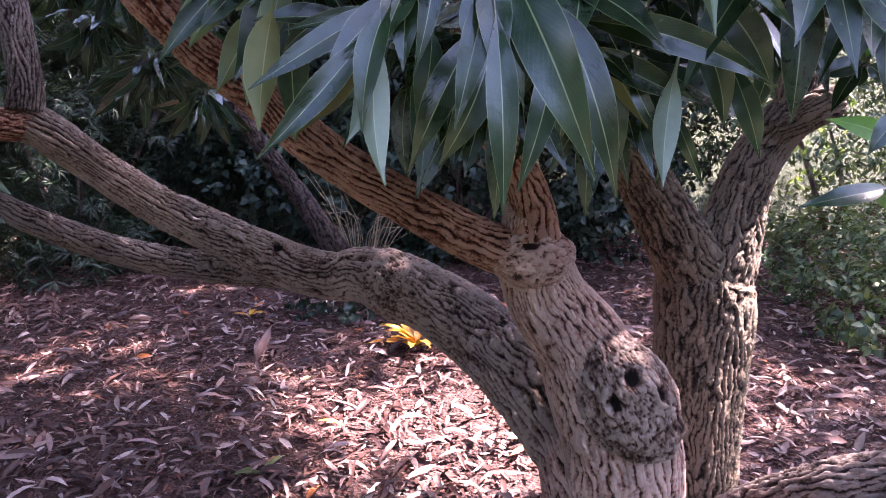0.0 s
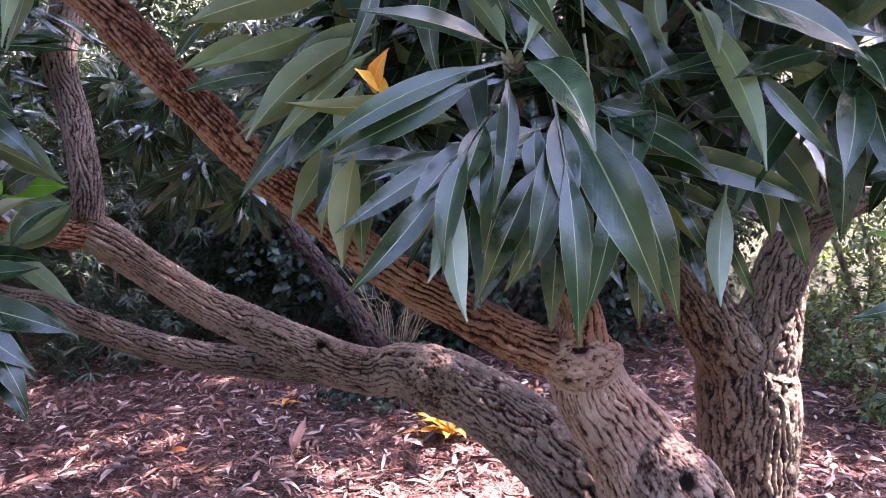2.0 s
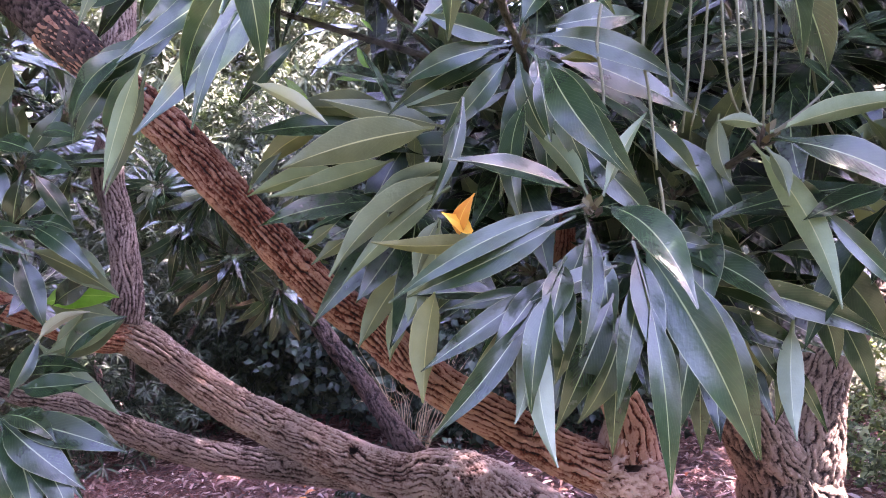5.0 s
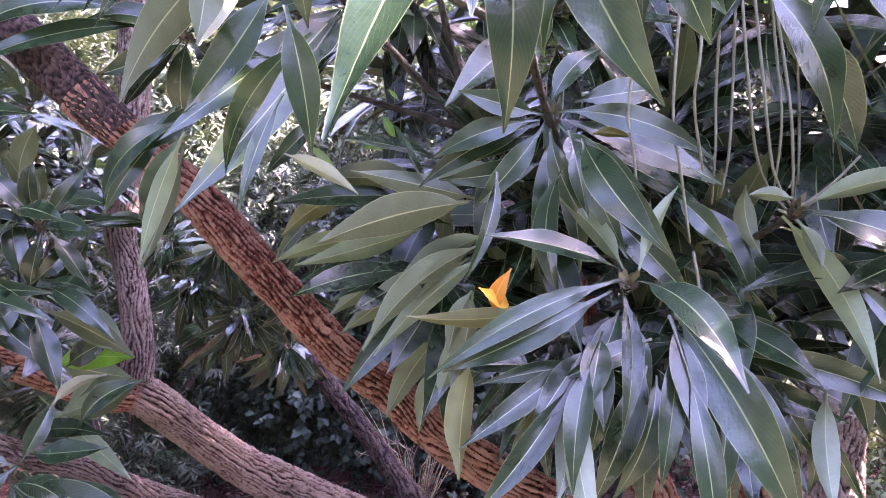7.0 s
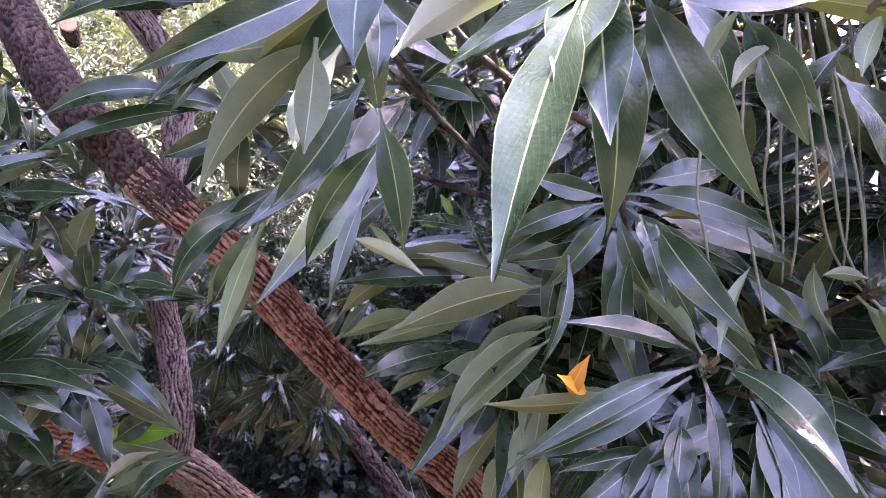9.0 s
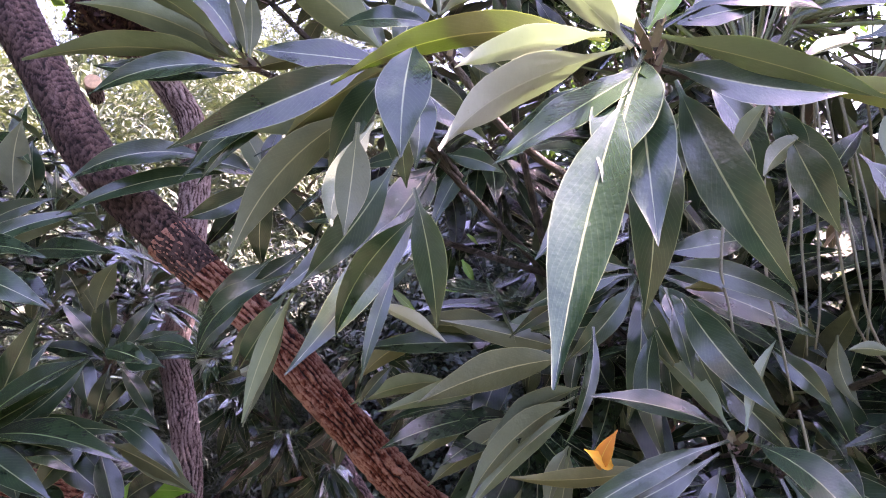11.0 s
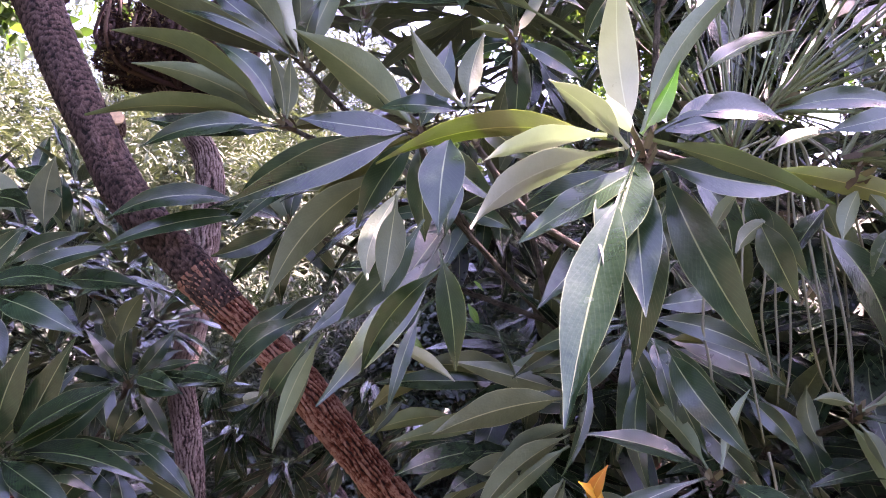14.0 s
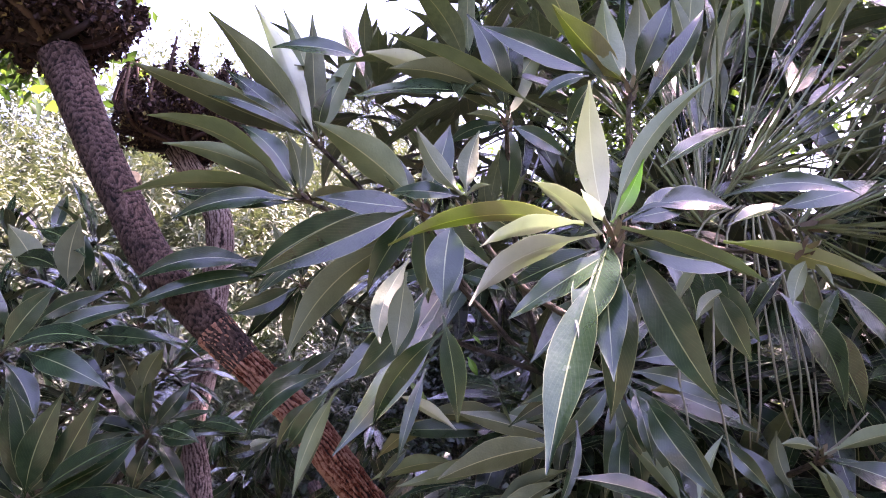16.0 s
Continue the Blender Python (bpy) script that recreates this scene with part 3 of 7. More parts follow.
def shrub(label, foot, blobs, mat, leaf_len, leaf_wid, per, reach, density, seed, category="shrub", name="shrub", upward=0.4, group=""):
    """A bush: a few bent stems from the foot into each blob of foliage. blobs: (x, y, z, rx, ry, rz)."""
    rng = np.random.default_rng(seed)
    ob = new(name)
    ob.location = foot
    tagged(ob, label, category, group)
    o = np.array(foot)
    sets = []
    for *c, rx, ry, rz in blobs:
        count = int(density * (rx * ry + ry * rz + rx * rz))
        sets.append(shoots(rng, c, (rx, ry, rz), count, per, reach, leaf_len, leaf_wid, upward))
        mid = (o[0] * 0.5 + c[0] * 0.5 + 0.1, o[1] * 0.5 + c[1] * 0.5, o[2] + (c[2] - o[2]) * 0.55)
        v, f, h = tube([(*(o + (0.05 * rng.normal(), 0.05 * rng.normal(), -0.05)), 0.03), (*mid, 0.024), (*c, 0.012)], 0.12, 8, 0.004, seed)
        part("stem", mesh_from("stem", np.array(v) - o, f, [BARK], attr=h), ob)
    b, a, nr, ln, wd = gather(sets)
    fol = part("foliage", quads_mesh("foliage", b - o, a, nr, ln, wd, [mat]), ob)
    tagged(fol, kind="stuff")
    return ob

# ---- ground ----


def ground_height(x, y):
    """Level mulch bed; a bank climbs behind on the far side of the hedge."""
    far = max(0.0, math.hypot(x * 0.6, y) - 6.8)
    rise = 0.95 * far if far < 7 else 6.65 + 0.12 * (far - 7)
    return rise * min(1.0, max(0.0, (y - 3) / 4)) + 0.018 * noise.noise(Vector((x * 1.7, y * 1.7, 0)))


def ground():
    xs = np.concatenate([-np.geomspace(900, 6.5, 26), np.linspace(-6, 6, 81), np.geomspace(6.5, 900, 26)])
    ys = np.concatenate([-np.geomspace(900, 2.5, 22), np.linspace(-2, 8, 71), np.geomspace(8.5, 900, 26)])
    v, f = [], []
    for y in ys:
        for x in xs:
            z = ground_height(x, y) + (0.012 * noise.noise(Vector((x * 9, y * 9, 3))) if abs(x) < 7 and abs(y) < 9 else 0)
            v.append((x, y, z))
    nx = len(xs)
    for j in range(len(ys) - 1):
        for i in range(nx - 1):
            f.append((j * nx + i, j * nx + i + 1, (j + 1) * nx + i + 1, (j + 1) * nx + i))
    soil = [1 if v[q[0]][1] < 1.2 else 2 if math.hypot(v[q[0]][0] * 0.6, v[q[0]][1]) > 6.9 else 0 for q in f]
    ob = new("ground", mesh_from("ground", v, f, [MULCH, UNSEEN_GROUND, COVER], soil))
    tagged(ob, "bed of dark reddish bark mulch under the trees", "ground", kind="structure")


ground()


def litter(name, label, count, x_range, y_range, length, ratio, mat, seed, curl, lift, power=1.0):
    """Dead leaves or chips lying on the mulch, each a bent blade with a fold."""
    rng = np.random.default_rng(seed)
    x = rng.uniform(*x_range, count)
    y = y_range[0] + (y_range[1] - y_range[0]) * rng.random(count) ** power
    z = np.array([ground_height(a, b) for a, b in zip(x, y)]) + lift * (0.3 + rng.random(count))
    yaw = rng.random(count) * 2 * np.pi
    tilt = rng.normal(size=count) * curl
    a = np.stack([np.cos(yaw) * np.cos(tilt), np.sin(yaw) * np.cos(tilt), np.sin(tilt)], 1)
    nrm = np.stack([rng.normal(size=count) * 0.45, rng.normal(size=count) * 0.45, np.ones(count)], 1)
    nrm -= a * (a * nrm).sum(1)[:, None]
    nrm /= np.linalg.norm(nrm, axis=1)[:, None]
    s = np.cross(a, nrm)
    ln = length * rng.uniform(0.45, 1.25, count)
    wd = ln * ratio * rng.uniform(0.7, 1.4, count)
    arch = ln * rng.normal(0.05, 0.10, count)
    fold = wd * rng.normal(0.25, 0.3, count)
    rows = ((-0.5, 0.05), (-0.22, 0.85), (0.12, 1.0), (0.34, 0.6), (0.5, 0.03))
    v = []
    base = np.stack([x, y, z], 1)
    for u, w in rows:
        c = base + a * (ln * u)[:, None] + nrm * (arch * (1 - 4 * u * u))[:, None]
        side = s * (wd * 0.5 * w)[:, None]
        up = nrm * (fold * w * 0.5)[:, None]
        v += [c - side + up, c, c + side + up]
    nv = len(v)
    v = np.stack(v, 1).reshape(-1, 3)
    v[:, 2] = np.maximum(v[:, 2], 0.004)
    cell = []
    for r in range(len(rows) - 1):
        for k in range(2):
            i = r * 3 + k
            cell.append((i, i + 1, i + 4, i + 3))
    o = (np.arange(count) * nv)[:, None]
    f = np.concatenate([o + np.array(q) for q in cell], 0)
    me = bpy.data.meshes.new(name)
    me.vertices.add(len(v))
    me.vertices.foreach_set("co", v.ravel())
    me.loops.add(len(f) * 4)
    me.loops.foreach_set("vertex_index", f.ravel().astype(np.int32))
    me.polygons.add(len(f))
    me.polygons.foreach_set("loop_start", (np.arange(len(f)) * 4).astype(np.int32))
    me.materials.append(mat)
    me.update(calc_edges=True)
    me.validate()
    tagged(new(name, me), label, "leaf litter", kind="stuff")


litter("leaf_litter", "dry brown lance-shaped fallen leaves strewn over mulch", 9500, (-4.6, 5.0), (1.6, 6.8), 0.13, 0.17, DEAD, 1, 0.16, 0.030, 1.25)
litter("small_leaf_litter", "small curled brown leaf fragments over the mulch", 20000, (-4.8, 5.0), (1.6, 6.8), 0.055, 0.26, DEAD, 2, 0.28, 0.022, 1.25)
litter("bark_chips", "reddish bark chips and splinters of the mulch bed", 30000, (-4.8, 5.0), (1.6, 6.8), 0.034, 0.30, CHIP, 3, 0.35, 0.015, 1.2)
litter("rust_leaves", "few rust-orange fallen leaves among brown litter", 60, (-3.5, 4.5), (2.4, 6.2), 0.10, 0.28, RUST, 4, 0.2, 0.035)

# ---- the tree ----
TRUNK = [(0.52, 1.69, 0.04, 0.180), (0.50, 1.68, 0.25, 0.163), (0.48, 1.68, 0.46, 0.152), (0.46, 1.67, 0.63, 0.149), (0.41, 1.68, 0.76, 0.137), (0.34, 1.69, 0.89, 0.114), (0.26, 1.69, 1.00, 0.100), (0.22, 1.69, 1.11, 0.088), (0.21, 1.68, 1.17, 0.070)]
BOUGH_A = [(0.47, 1.76, 0.30, 0.134), (0.46, 1.78, 0.40, 0.134), (0.34, 1.87, 0.59, 0.130), (0.23, 2.00, 0.69, 0.124), (0.12, 2.15, 0.75, 0.115), (-0.03, 2.33, 0.80, 0.110), (-0.18, 2.45, 0.84, 0.112), (-0.29, 2.50, 0.86, 0.096), (-0.40, 2.54, 0.84, 0.086), (-0.56, 2.56, 0.87, 0.084), (-0.85, 2.61, 0.99, 0.077), (-1.04, 2.56, 1.10, 0.069), (-1.17, 2.42, 1.25, 0.062), (-1.28, 2.33, 1.37, 0.063), (-1.35, 2.31, 1.42, 0.064)]
BOUGH_A_END = [(-1.33, 2.31, 1.41, 0.058), (-1.40, 2.23, 1.41, 0.052), (-1.53, 2.12, 1.50, 0.054), (-1.67, 2.06, 1.55, 0.047), (-1.83, 2.00, 1.59, 0.038)]
STEM_UP = [(-1.33, 2.29, 1.44, 0.058), (-1.33, 2.32, 1.54, 0.051), (-1.36, 2.36, 1.67, 0.048), (-1.42, 2.44, 1.81, 0.049), (-1.48, 2.48, 2.00, 0.054), (-1.47, 2.53, 2.19, 0.054), (-1.47, 2.56, 2.65, 0.058), (-1.46, 2.53, 2.79, 0.058), (-1.49, 2.51, 2.92, 0.055), (-1.58, 2.46, 3.06, 0.050), (-1.66, 2.42, 3.18, 0.045)]
BOUGH_B = [(-0.52, 2.64, 0.81, 0.066), (-0.74, 2.74, 0.81, 0.064), (-1.00, 2.83, 0.81, 0.061), (-1.20, 2.74, 0.87, 0.055), (-1.36, 2.62, 0.96, 0.052), (-1.49, 2.51, 1.06, 0.046), (-1.60, 2.47, 1.13, 0.041), (-1.72, 2.42, 1.17, 0.038), (-1.92, 2.36, 1.26, 0.033)]
DARK = [(-0.38, 2.61, 0.90, 0.044), (-0.49, 2.78, 0.98, 0.042), (-0.63, 3.05, 1.08, 0.041), (-0.85, 3.29, 1.28, 0.040), (-1.07, 3.53, 1.52, 0.037), (-1.25, 3.77, 1.75, 0.033)]
RED = [(0.22, 1.67, 1.11, 0.065), (0.13, 1.65, 1.14, 0.056), (-0.01, 1.62, 1.21, 0.050), (-0.17, 1.58, 1.31, 0.046), (-0.29, 1.55, 1.40, 0.044), (-0.41, 1.54, 1.51, 0.043), (-0.51, 1.49, 1.60, 0.040), (-0.70, 1.41, 1.83, 0.043), (-0.78, 1.37, 1.93, 0.041), (-0.91, 1.34, 2.05, 0.042), (-0.99, 1.33, 2.13, 0.049), (-1.15, 1.32, 2.29, 0.050), (-1.25, 1.31, 2.45, 0.050), (-1.34, 1.29, 2.61, 0.053), (-1.42, 1.28, 2.77, 0.055), (-1.48, 1.27, 2.89, 0.058)]
CENTRE = [(0.22, 1.64, 1.16, 0.057), (0.21, 1.65, 1.24, 0.048), (0.16, 1.65, 1.36, 0.041), (0.10, 1.64, 1.43, 0.038), (0.07, 1.62, 1.51, 0.033), (0.05, 1.54, 1.63, 0.024), (0.04, 1.41, 1.74, 0.014)]
TRUNK2 = [(0.87, 2.16, -0.28, 0.147), (0.90, 2.25, 0.03, 0.139), (0.91, 2.31, 0.21, 0.138), (0.93, 2.41, 0.51, 0.158), (0.95, 2.46, 0.70, 0.169), (0.95, 2.49, 0.83, 0.164)]
T2_LEFT = [(0.93, 2.49, 0.82, 0.133), (0.82, 2.46, 1.01, 0.112), (0.70, 2.41, 1.19, 0.092), (0.60, 2.36, 1.34, 0.079), (0.51, 2.29, 1.51, 0.066), (0.41, 2.18, 1.71, 0.054), (0.33, 2.01, 1.90, 0.039)]
T2_RIGHT = [(0.99, 2.49, 0.84, 0.133), (1.05, 2.52, 1.05, 0.107), (1.10, 2.54, 1.23, 0.089), (1.18, 2.54, 1.37, 0.080), (1.24, 2.53, 1.46, 0.079), (1.25, 2.54, 1.62, 0.068), (1.20, 2.51, 1.77, 0.063), (1.15, 2.50, 1.99, 0.054), (1.11, 2.50, 2.23, 0.046)]
LOW_BOUGH = [(0.84, 2.09, 0.04, 0.084), (0.96, 1.97, 0.23, 0.074), (1.09, 1.85, 0.39, 0.065), (1.22, 1.77, 0.48, 0.059), (1.39, 1.65, 0.61, 0.050)]

tree = new("tree")
tree.location = (0.6, 1.9, 0.0)
tagged(tree, "old many-stemmed tree with ridged corky bark and long lobed leaves", "tree")
TRUNK2.append((0.955, 2.49, 0.93, 0.10))
for fork in (T2_LEFT, T2_RIGHT):
    fork.insert(0, (0.945, 2.47, 0.62, 0.105))
TRUNK.append((0.205, 1.645, 1.24, 0.052))
limb("trunk", TRUNK, tree, BARK_PINK_LIT, 0.011, 0.005, 260, 3.1, "cork", (), 0.017)
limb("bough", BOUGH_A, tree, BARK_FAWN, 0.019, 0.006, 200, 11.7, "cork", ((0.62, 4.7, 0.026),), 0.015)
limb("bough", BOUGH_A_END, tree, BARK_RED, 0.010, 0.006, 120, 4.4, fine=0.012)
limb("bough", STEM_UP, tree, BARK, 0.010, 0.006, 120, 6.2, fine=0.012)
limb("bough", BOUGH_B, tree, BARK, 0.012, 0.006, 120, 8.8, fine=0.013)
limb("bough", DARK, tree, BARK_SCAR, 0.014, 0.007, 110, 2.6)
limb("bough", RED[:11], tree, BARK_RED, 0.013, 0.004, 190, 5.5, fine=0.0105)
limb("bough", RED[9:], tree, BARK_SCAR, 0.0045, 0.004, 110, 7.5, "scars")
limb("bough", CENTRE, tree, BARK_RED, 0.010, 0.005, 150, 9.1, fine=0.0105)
limb("trunk", [(0.53, 1.74, -0.02, 0.185), (0.48, 1.77, 0.22, 0.165), (0.43, 1.79, 0.42, 0.148), (0.35, 1.84, 0.58, 0.11), (0.27, 1.92, 0.68, 0.05)], tree, BARK_PINK_LIT, 0.013, 0.006, 220, 23.1, fine=0.017)
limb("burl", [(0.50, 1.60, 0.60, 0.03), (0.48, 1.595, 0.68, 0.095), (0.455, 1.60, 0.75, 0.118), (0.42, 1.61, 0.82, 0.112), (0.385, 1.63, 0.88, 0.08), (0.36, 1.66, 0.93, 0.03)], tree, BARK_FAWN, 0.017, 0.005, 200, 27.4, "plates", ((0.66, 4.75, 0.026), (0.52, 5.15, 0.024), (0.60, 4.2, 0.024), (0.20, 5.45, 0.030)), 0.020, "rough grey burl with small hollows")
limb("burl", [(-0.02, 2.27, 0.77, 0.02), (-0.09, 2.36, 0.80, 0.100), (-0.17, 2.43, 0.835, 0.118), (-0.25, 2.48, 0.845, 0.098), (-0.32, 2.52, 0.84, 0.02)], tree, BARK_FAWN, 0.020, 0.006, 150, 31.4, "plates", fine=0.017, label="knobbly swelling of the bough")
limb("burl", [(0.10, 1.64, 1.12, 0.02), (0.16, 1.645, 1.12, 0.066), (0.22, 1.65, 1.115, 0.085), (0.28, 1.67, 1.11, 0.06), (0.31, 1.68, 1.10, 0.02)], tree, BARK_PINK_LIT, 0.020, 0.005, 130, 35.4, "plates", ((0.42, 4.4, 0.026),), 0.017, "knobbly fork of the trunk with a hollow")
limb("trunk", TRUNK2, tree, BARK_OLIVE_SHADED, 0.018, 0.006, 260, 1.3, fine=0.019)
limb("bough", T2_LEFT, tree, BARK_OLIVE_SHADED, 0.018, 0.006, 200, 14.2, fine=0.017)
limb("bough", T2_RIGHT, tree, BARK_OLIVE_SHADED, 0.017, 0.006, 200, 17.9, "cork", (), 0.017)
limb("branch_stub", [(1.17, 2.50, 1.38, 0.060), (1.25, 2.46, 1.44, 0.064), (1.31, 2.43, 1.47, 0.060), (1.34, 2.42, 1.48, 0.040)], tree, BARK_OLIVE_SHADED, 0.016, 0.005, 110, 41.0, "cork", ((0.93, 4.0, 0.022),), 0.014, "cut branch stub with a hollow end")
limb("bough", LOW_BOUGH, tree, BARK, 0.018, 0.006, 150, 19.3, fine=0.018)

# rosettes whose leaves are told apart one by one
R4 = rosette(tree, (-0.406, 0.995, 2.184), (-0.3, -0.8, 0.3))
R1 = rosette(tree, (0.000, 0.890, 1.715), (-0.1, -0.8, 0.4))
leaf(R1, (0.011, 0.891, 1.717), (0.065, 0.666, 1.596), 0.053, (-0.16, -0.50, 0.85), 0.1, 0.12, 0.25)
leaf(R1, (-0.008, 0.890, 1.719), (-0.271, 0.852, 1.595), 0.033, (0.01, -0.96, 0.27), 0.0745, 0.12, 0.19)
leaf(R1, (-0.023, 0.888, 1.704), (-0.252, 0.903, 1.599), 0.042, (-0.17, -0.96, 0.23), 0.123, 0.12, 0.16)
leaf(R1, (-0.010, 0.889, 1.708), (-0.033, 0.818, 1.520), 0.029, (0.11, -0.93, 0.34), 0.0981, 0.12, 0.20, bend=-0.04)
leaf(R1, (0.043, 0.948, 1.636), (-0.096, 0.899, 1.585), 0.035, (0.14, -0.87, 0.47), 0.0582, 0.06, 0.32)
leaf(R1, (-0.032, 0.915, 1.650), (-0.093, 0.822, 1.456), 0.042, (-0.09, -0.89, 0.45), 0.128, 0.06, 0.35, tips=[(0.37, (-0.047, 0.853, 1.525))])
leaf(R1, (-0.074, 0.859, 1.575), (-0.065, 0.790, 1.399), 0.036, (0.11, 0.93, -0.36), 0.0759, 0.06, 0.37, mats=GREY)
leaf(R1, (-0.090, 0.899, 1.589), (-0.113, 0.830, 1.442), 0.036, (0.06, 0.90, -0.43), 0.0718, 0.06, 0.13, mats=GREY)
leaf(R1, (-0.047, 0.934, 1.635), (-0.219, 0.835, 1.424), 0.042, (0.12, -0.93, 0.34), 0.0654, 0.06, 0.34, tips=[(0.54, (-0.232, 0.862, 1.504))])
leaf(R1, (-0.053, 0.962, 1.599), (-0.201, 0.934, 1.578), 0.027, (0.12, -0.92, 0.36), 0.0704, 0.06, 0.37)
leaf(R1, (-0.079, 0.919, 1.580), (-0.178, 0.868, 1.452), 0.051, (-0.64, 0.74, 0.21), 0.0713, 0.06, 0.18, mats=FADED)
leaf(R1, (-0.213, 0.935, 1.613), (-0.233, 0.906, 1.454), 0.049, (-0.61, 0.79, -0.07), 0.0579, 0.06, 0.25, mats=FADED)
leaf(R1, (-0.259, 1.093, 1.594), (-0.300, 1.105, 1.481), 0.036, (-0.27, 0.94, 0.20), 0.0613, 0.06, 0.38)
leaf(R1, (0.052, 0.890, 1.670), (0.068, 0.794, 1.364), 0.043, (0.04, -0.95, 0.30), 0.107, 0.12, 0.24, tips=[(0.44, (0.013, 0.822, 1.458)), (0.36, (0.094, 0.833, 1.483))])
leaf(R1, (0.124, 0.949, 1.594), (0.080, 0.909, 1.443), 0.025, (-0.37, -0.86, 0.34), 0.0435, 0.06, 0.11)
leaf(R1, (0.153, 0.970, 1.593), (0.097, 0.926, 1.371), 0.039, (-0.09, -0.97, 0.22), 0.0502, 0.06, 0.17)
leaf(R1, (0.066, 0.911, 1.671), (0.174, 0.801, 1.403), 0.064, (-0.39, -0.90, 0.21), 0.116, 0.06, 0.29)
leaf(R1, (0.137, 0.992, 1.634), (0.230, 0.931, 1.364), 0.054, (-0.06, -0.98, 0.20), 0.126, 0.06, 0.12)
leaf(R1, (0.049, 1.006, 1.593), (-0.047, 0.971, 1.395), 0.047, (-0.10, -0.97, 0.22), 0.13, 0.06, 0.27)
leaf(R1, (0.070, 1.036, 1.575), (-0.007, 1.013, 1.398), 0.050, (0.07, -0.99, 0.10), 0.127, 0.06, 0.35)
leaf(R1, (-0.015, 1.043, 1.593), (-0.038, 1.035, 1.453), 0.042, (-0.09, -0.99, 0.07), 0.0896, 0.06, 0.11)
leaf(R1, (-0.011, 0.891, 1.734), (-0.191, 0.855, 1.780), 0.046, (0.30, -0.70, 0.65), 0.0563, 0.12, 0.25)
leaf(R1, (-0.005, 0.891, 1.729), (-0.086, 0.974, 1.851), 0.034, (0.71, 0.70, -0.01), 0.11, 0.12, 0.17)
leaf(R1, (0.015, 0.891, 1.730), (0.090, 0.951, 1.853), 0.025, (-0.48, 0.87, -0.13), 0.0442, 0.12, 0.33)
leaf(R1, (-0.010, 0.996, 1.833), (0.117, 0.994, 1.688), 0.050, (0.02, -1.00, 0.04), 0.0539, 0.06, 0.18)
leaf(R1, (0.006, 0.988, 1.676), (-0.062, 0.959, 1.555), 0.043, (-0.20, -0.92, 0.34), 0.114, 0.06, 0.25)
leaf(R1, (0.044, 1.029, 1.653), (0.049, 1.003, 1.534), 0.036, (-0.00, -0.98, 0.22), 0.048, 0.06, 0.15)
leaf(R1, (-0.135, 0.982, 1.678), (-0.215, 0.958, 1.663), 0.026, (-0.32, 0.93, 0.17), 0.0453, 0.06, 0.22)
leaf(R1, (-0.209, 0.981, 1.710), (-0.246, 0.974, 1.617), 0.030, (-0.46, 0.88, 0.13), 0.0541, 0.06, 0.27)
leaf(R1, (-0.222, 1.017, 1.655), (-0.267, 1.019, 1.542), 0.037, (-0.03, 1.00, 0.03), 0.122, 0.06, 0.31)
leaf(R1, (-0.120, 1.019, 1.594), (-0.254, 0.993, 1.596), 0.041, (0.15, -0.73, 0.67), 0.0968, 0.06, 0.37)
leaf(R1, (-0.094, 1.037, 1.532), (-0.156, 1.032, 1.489), 0.023, (-0.09, -0.97, 0.23), 0.0476, 0.06, 0.27)
R2 = rosette(tree, (-0.178, 0.463, 2.068), (0, -0.2, 1))
leaf(R2, (-0.181, 0.463, 2.067), (-0.290, 0.294, 1.780), 0.055, (-0.21, -0.80, 0.55), 0.03, 0.12, 0.18, tips=[(0.24, (-0.316, 0.400, 1.945)), (0.37, (-0.211, 0.364, 1.872))])
leaf(R2, (-0.178, 0.528, 2.059), (-0.181, 0.562, 1.844), 0.052, (0.11, -0.98, -0.15), 0.116, 0.06, 0.23)
leaf(R2, (-0.198, 0.463, 2.065), (-0.358, 0.433, 1.970), 0.049, (-0.51, 0.49, 0.70), 0.22, 0.12, 0.10, mats=PALE)
leaf(R2, (-0.212, 0.477, 2.087), (-0.344, 0.442, 2.044), 0.034, (-0.38, 0.40, 0.84), 0.18, 0.06, 0.14, mats=PALE)
leaf(R2, (-0.194, 0.463, 2.065), (-0.281, 0.403, 2.113), 0.035, (0.28, 0.31, 0.91), 0.1, 0.12, 0.19, mats=PALE)
leaf(R2, (-0.184, 0.460, 2.076), (-0.218, 0.446, 2.119), 0.017, (0.21, 0.87, 0.45), 0.0621, 0.12, 0.25, mats=PALE)
leaf(R2, (-0.186, 0.477, 2.090), (-0.202, 0.425, 2.260), 0.042, (0.11, 0.95, 0.30), 0.123, 0.06, 0.15, mats=PALE, bend=0.03)
leaf(R2, (-0.180, 0.460, 2.079), (-0.034, 0.448, 2.278), 0.027, (-0.26, 0.93, 0.25), 0.0643, 0.12, 0.28)
leaf(R2, (-0.181, 0.459, 2.080), (-0.132, 0.466, 2.168), 0.022, (0.10, 0.99, -0.13), 0.112, 0.12, 0.29, mats=YOUNG)
leaf(R2, (-0.168, 0.459, 2.081), (-0.017, 0.490, 2.106), 0.047, (0.15, -0.95, 0.27), 0.0873, 0.12, 0.37, tips=[(0.54, (-0.057, 0.493, 2.137))])
leaf(R2, (-0.178, 0.461, 2.076), (-0.016, 0.411, 1.985), 0.038, (0.52, 0.17, 0.84), 0.1, 0.12, 0.12)
leaf(R2, (-0.159, 0.505, 2.070), (0.018, 0.540, 2.050), 0.040, (0.18, -0.98, -0.07), 0.0718, 0.06, 0.27)
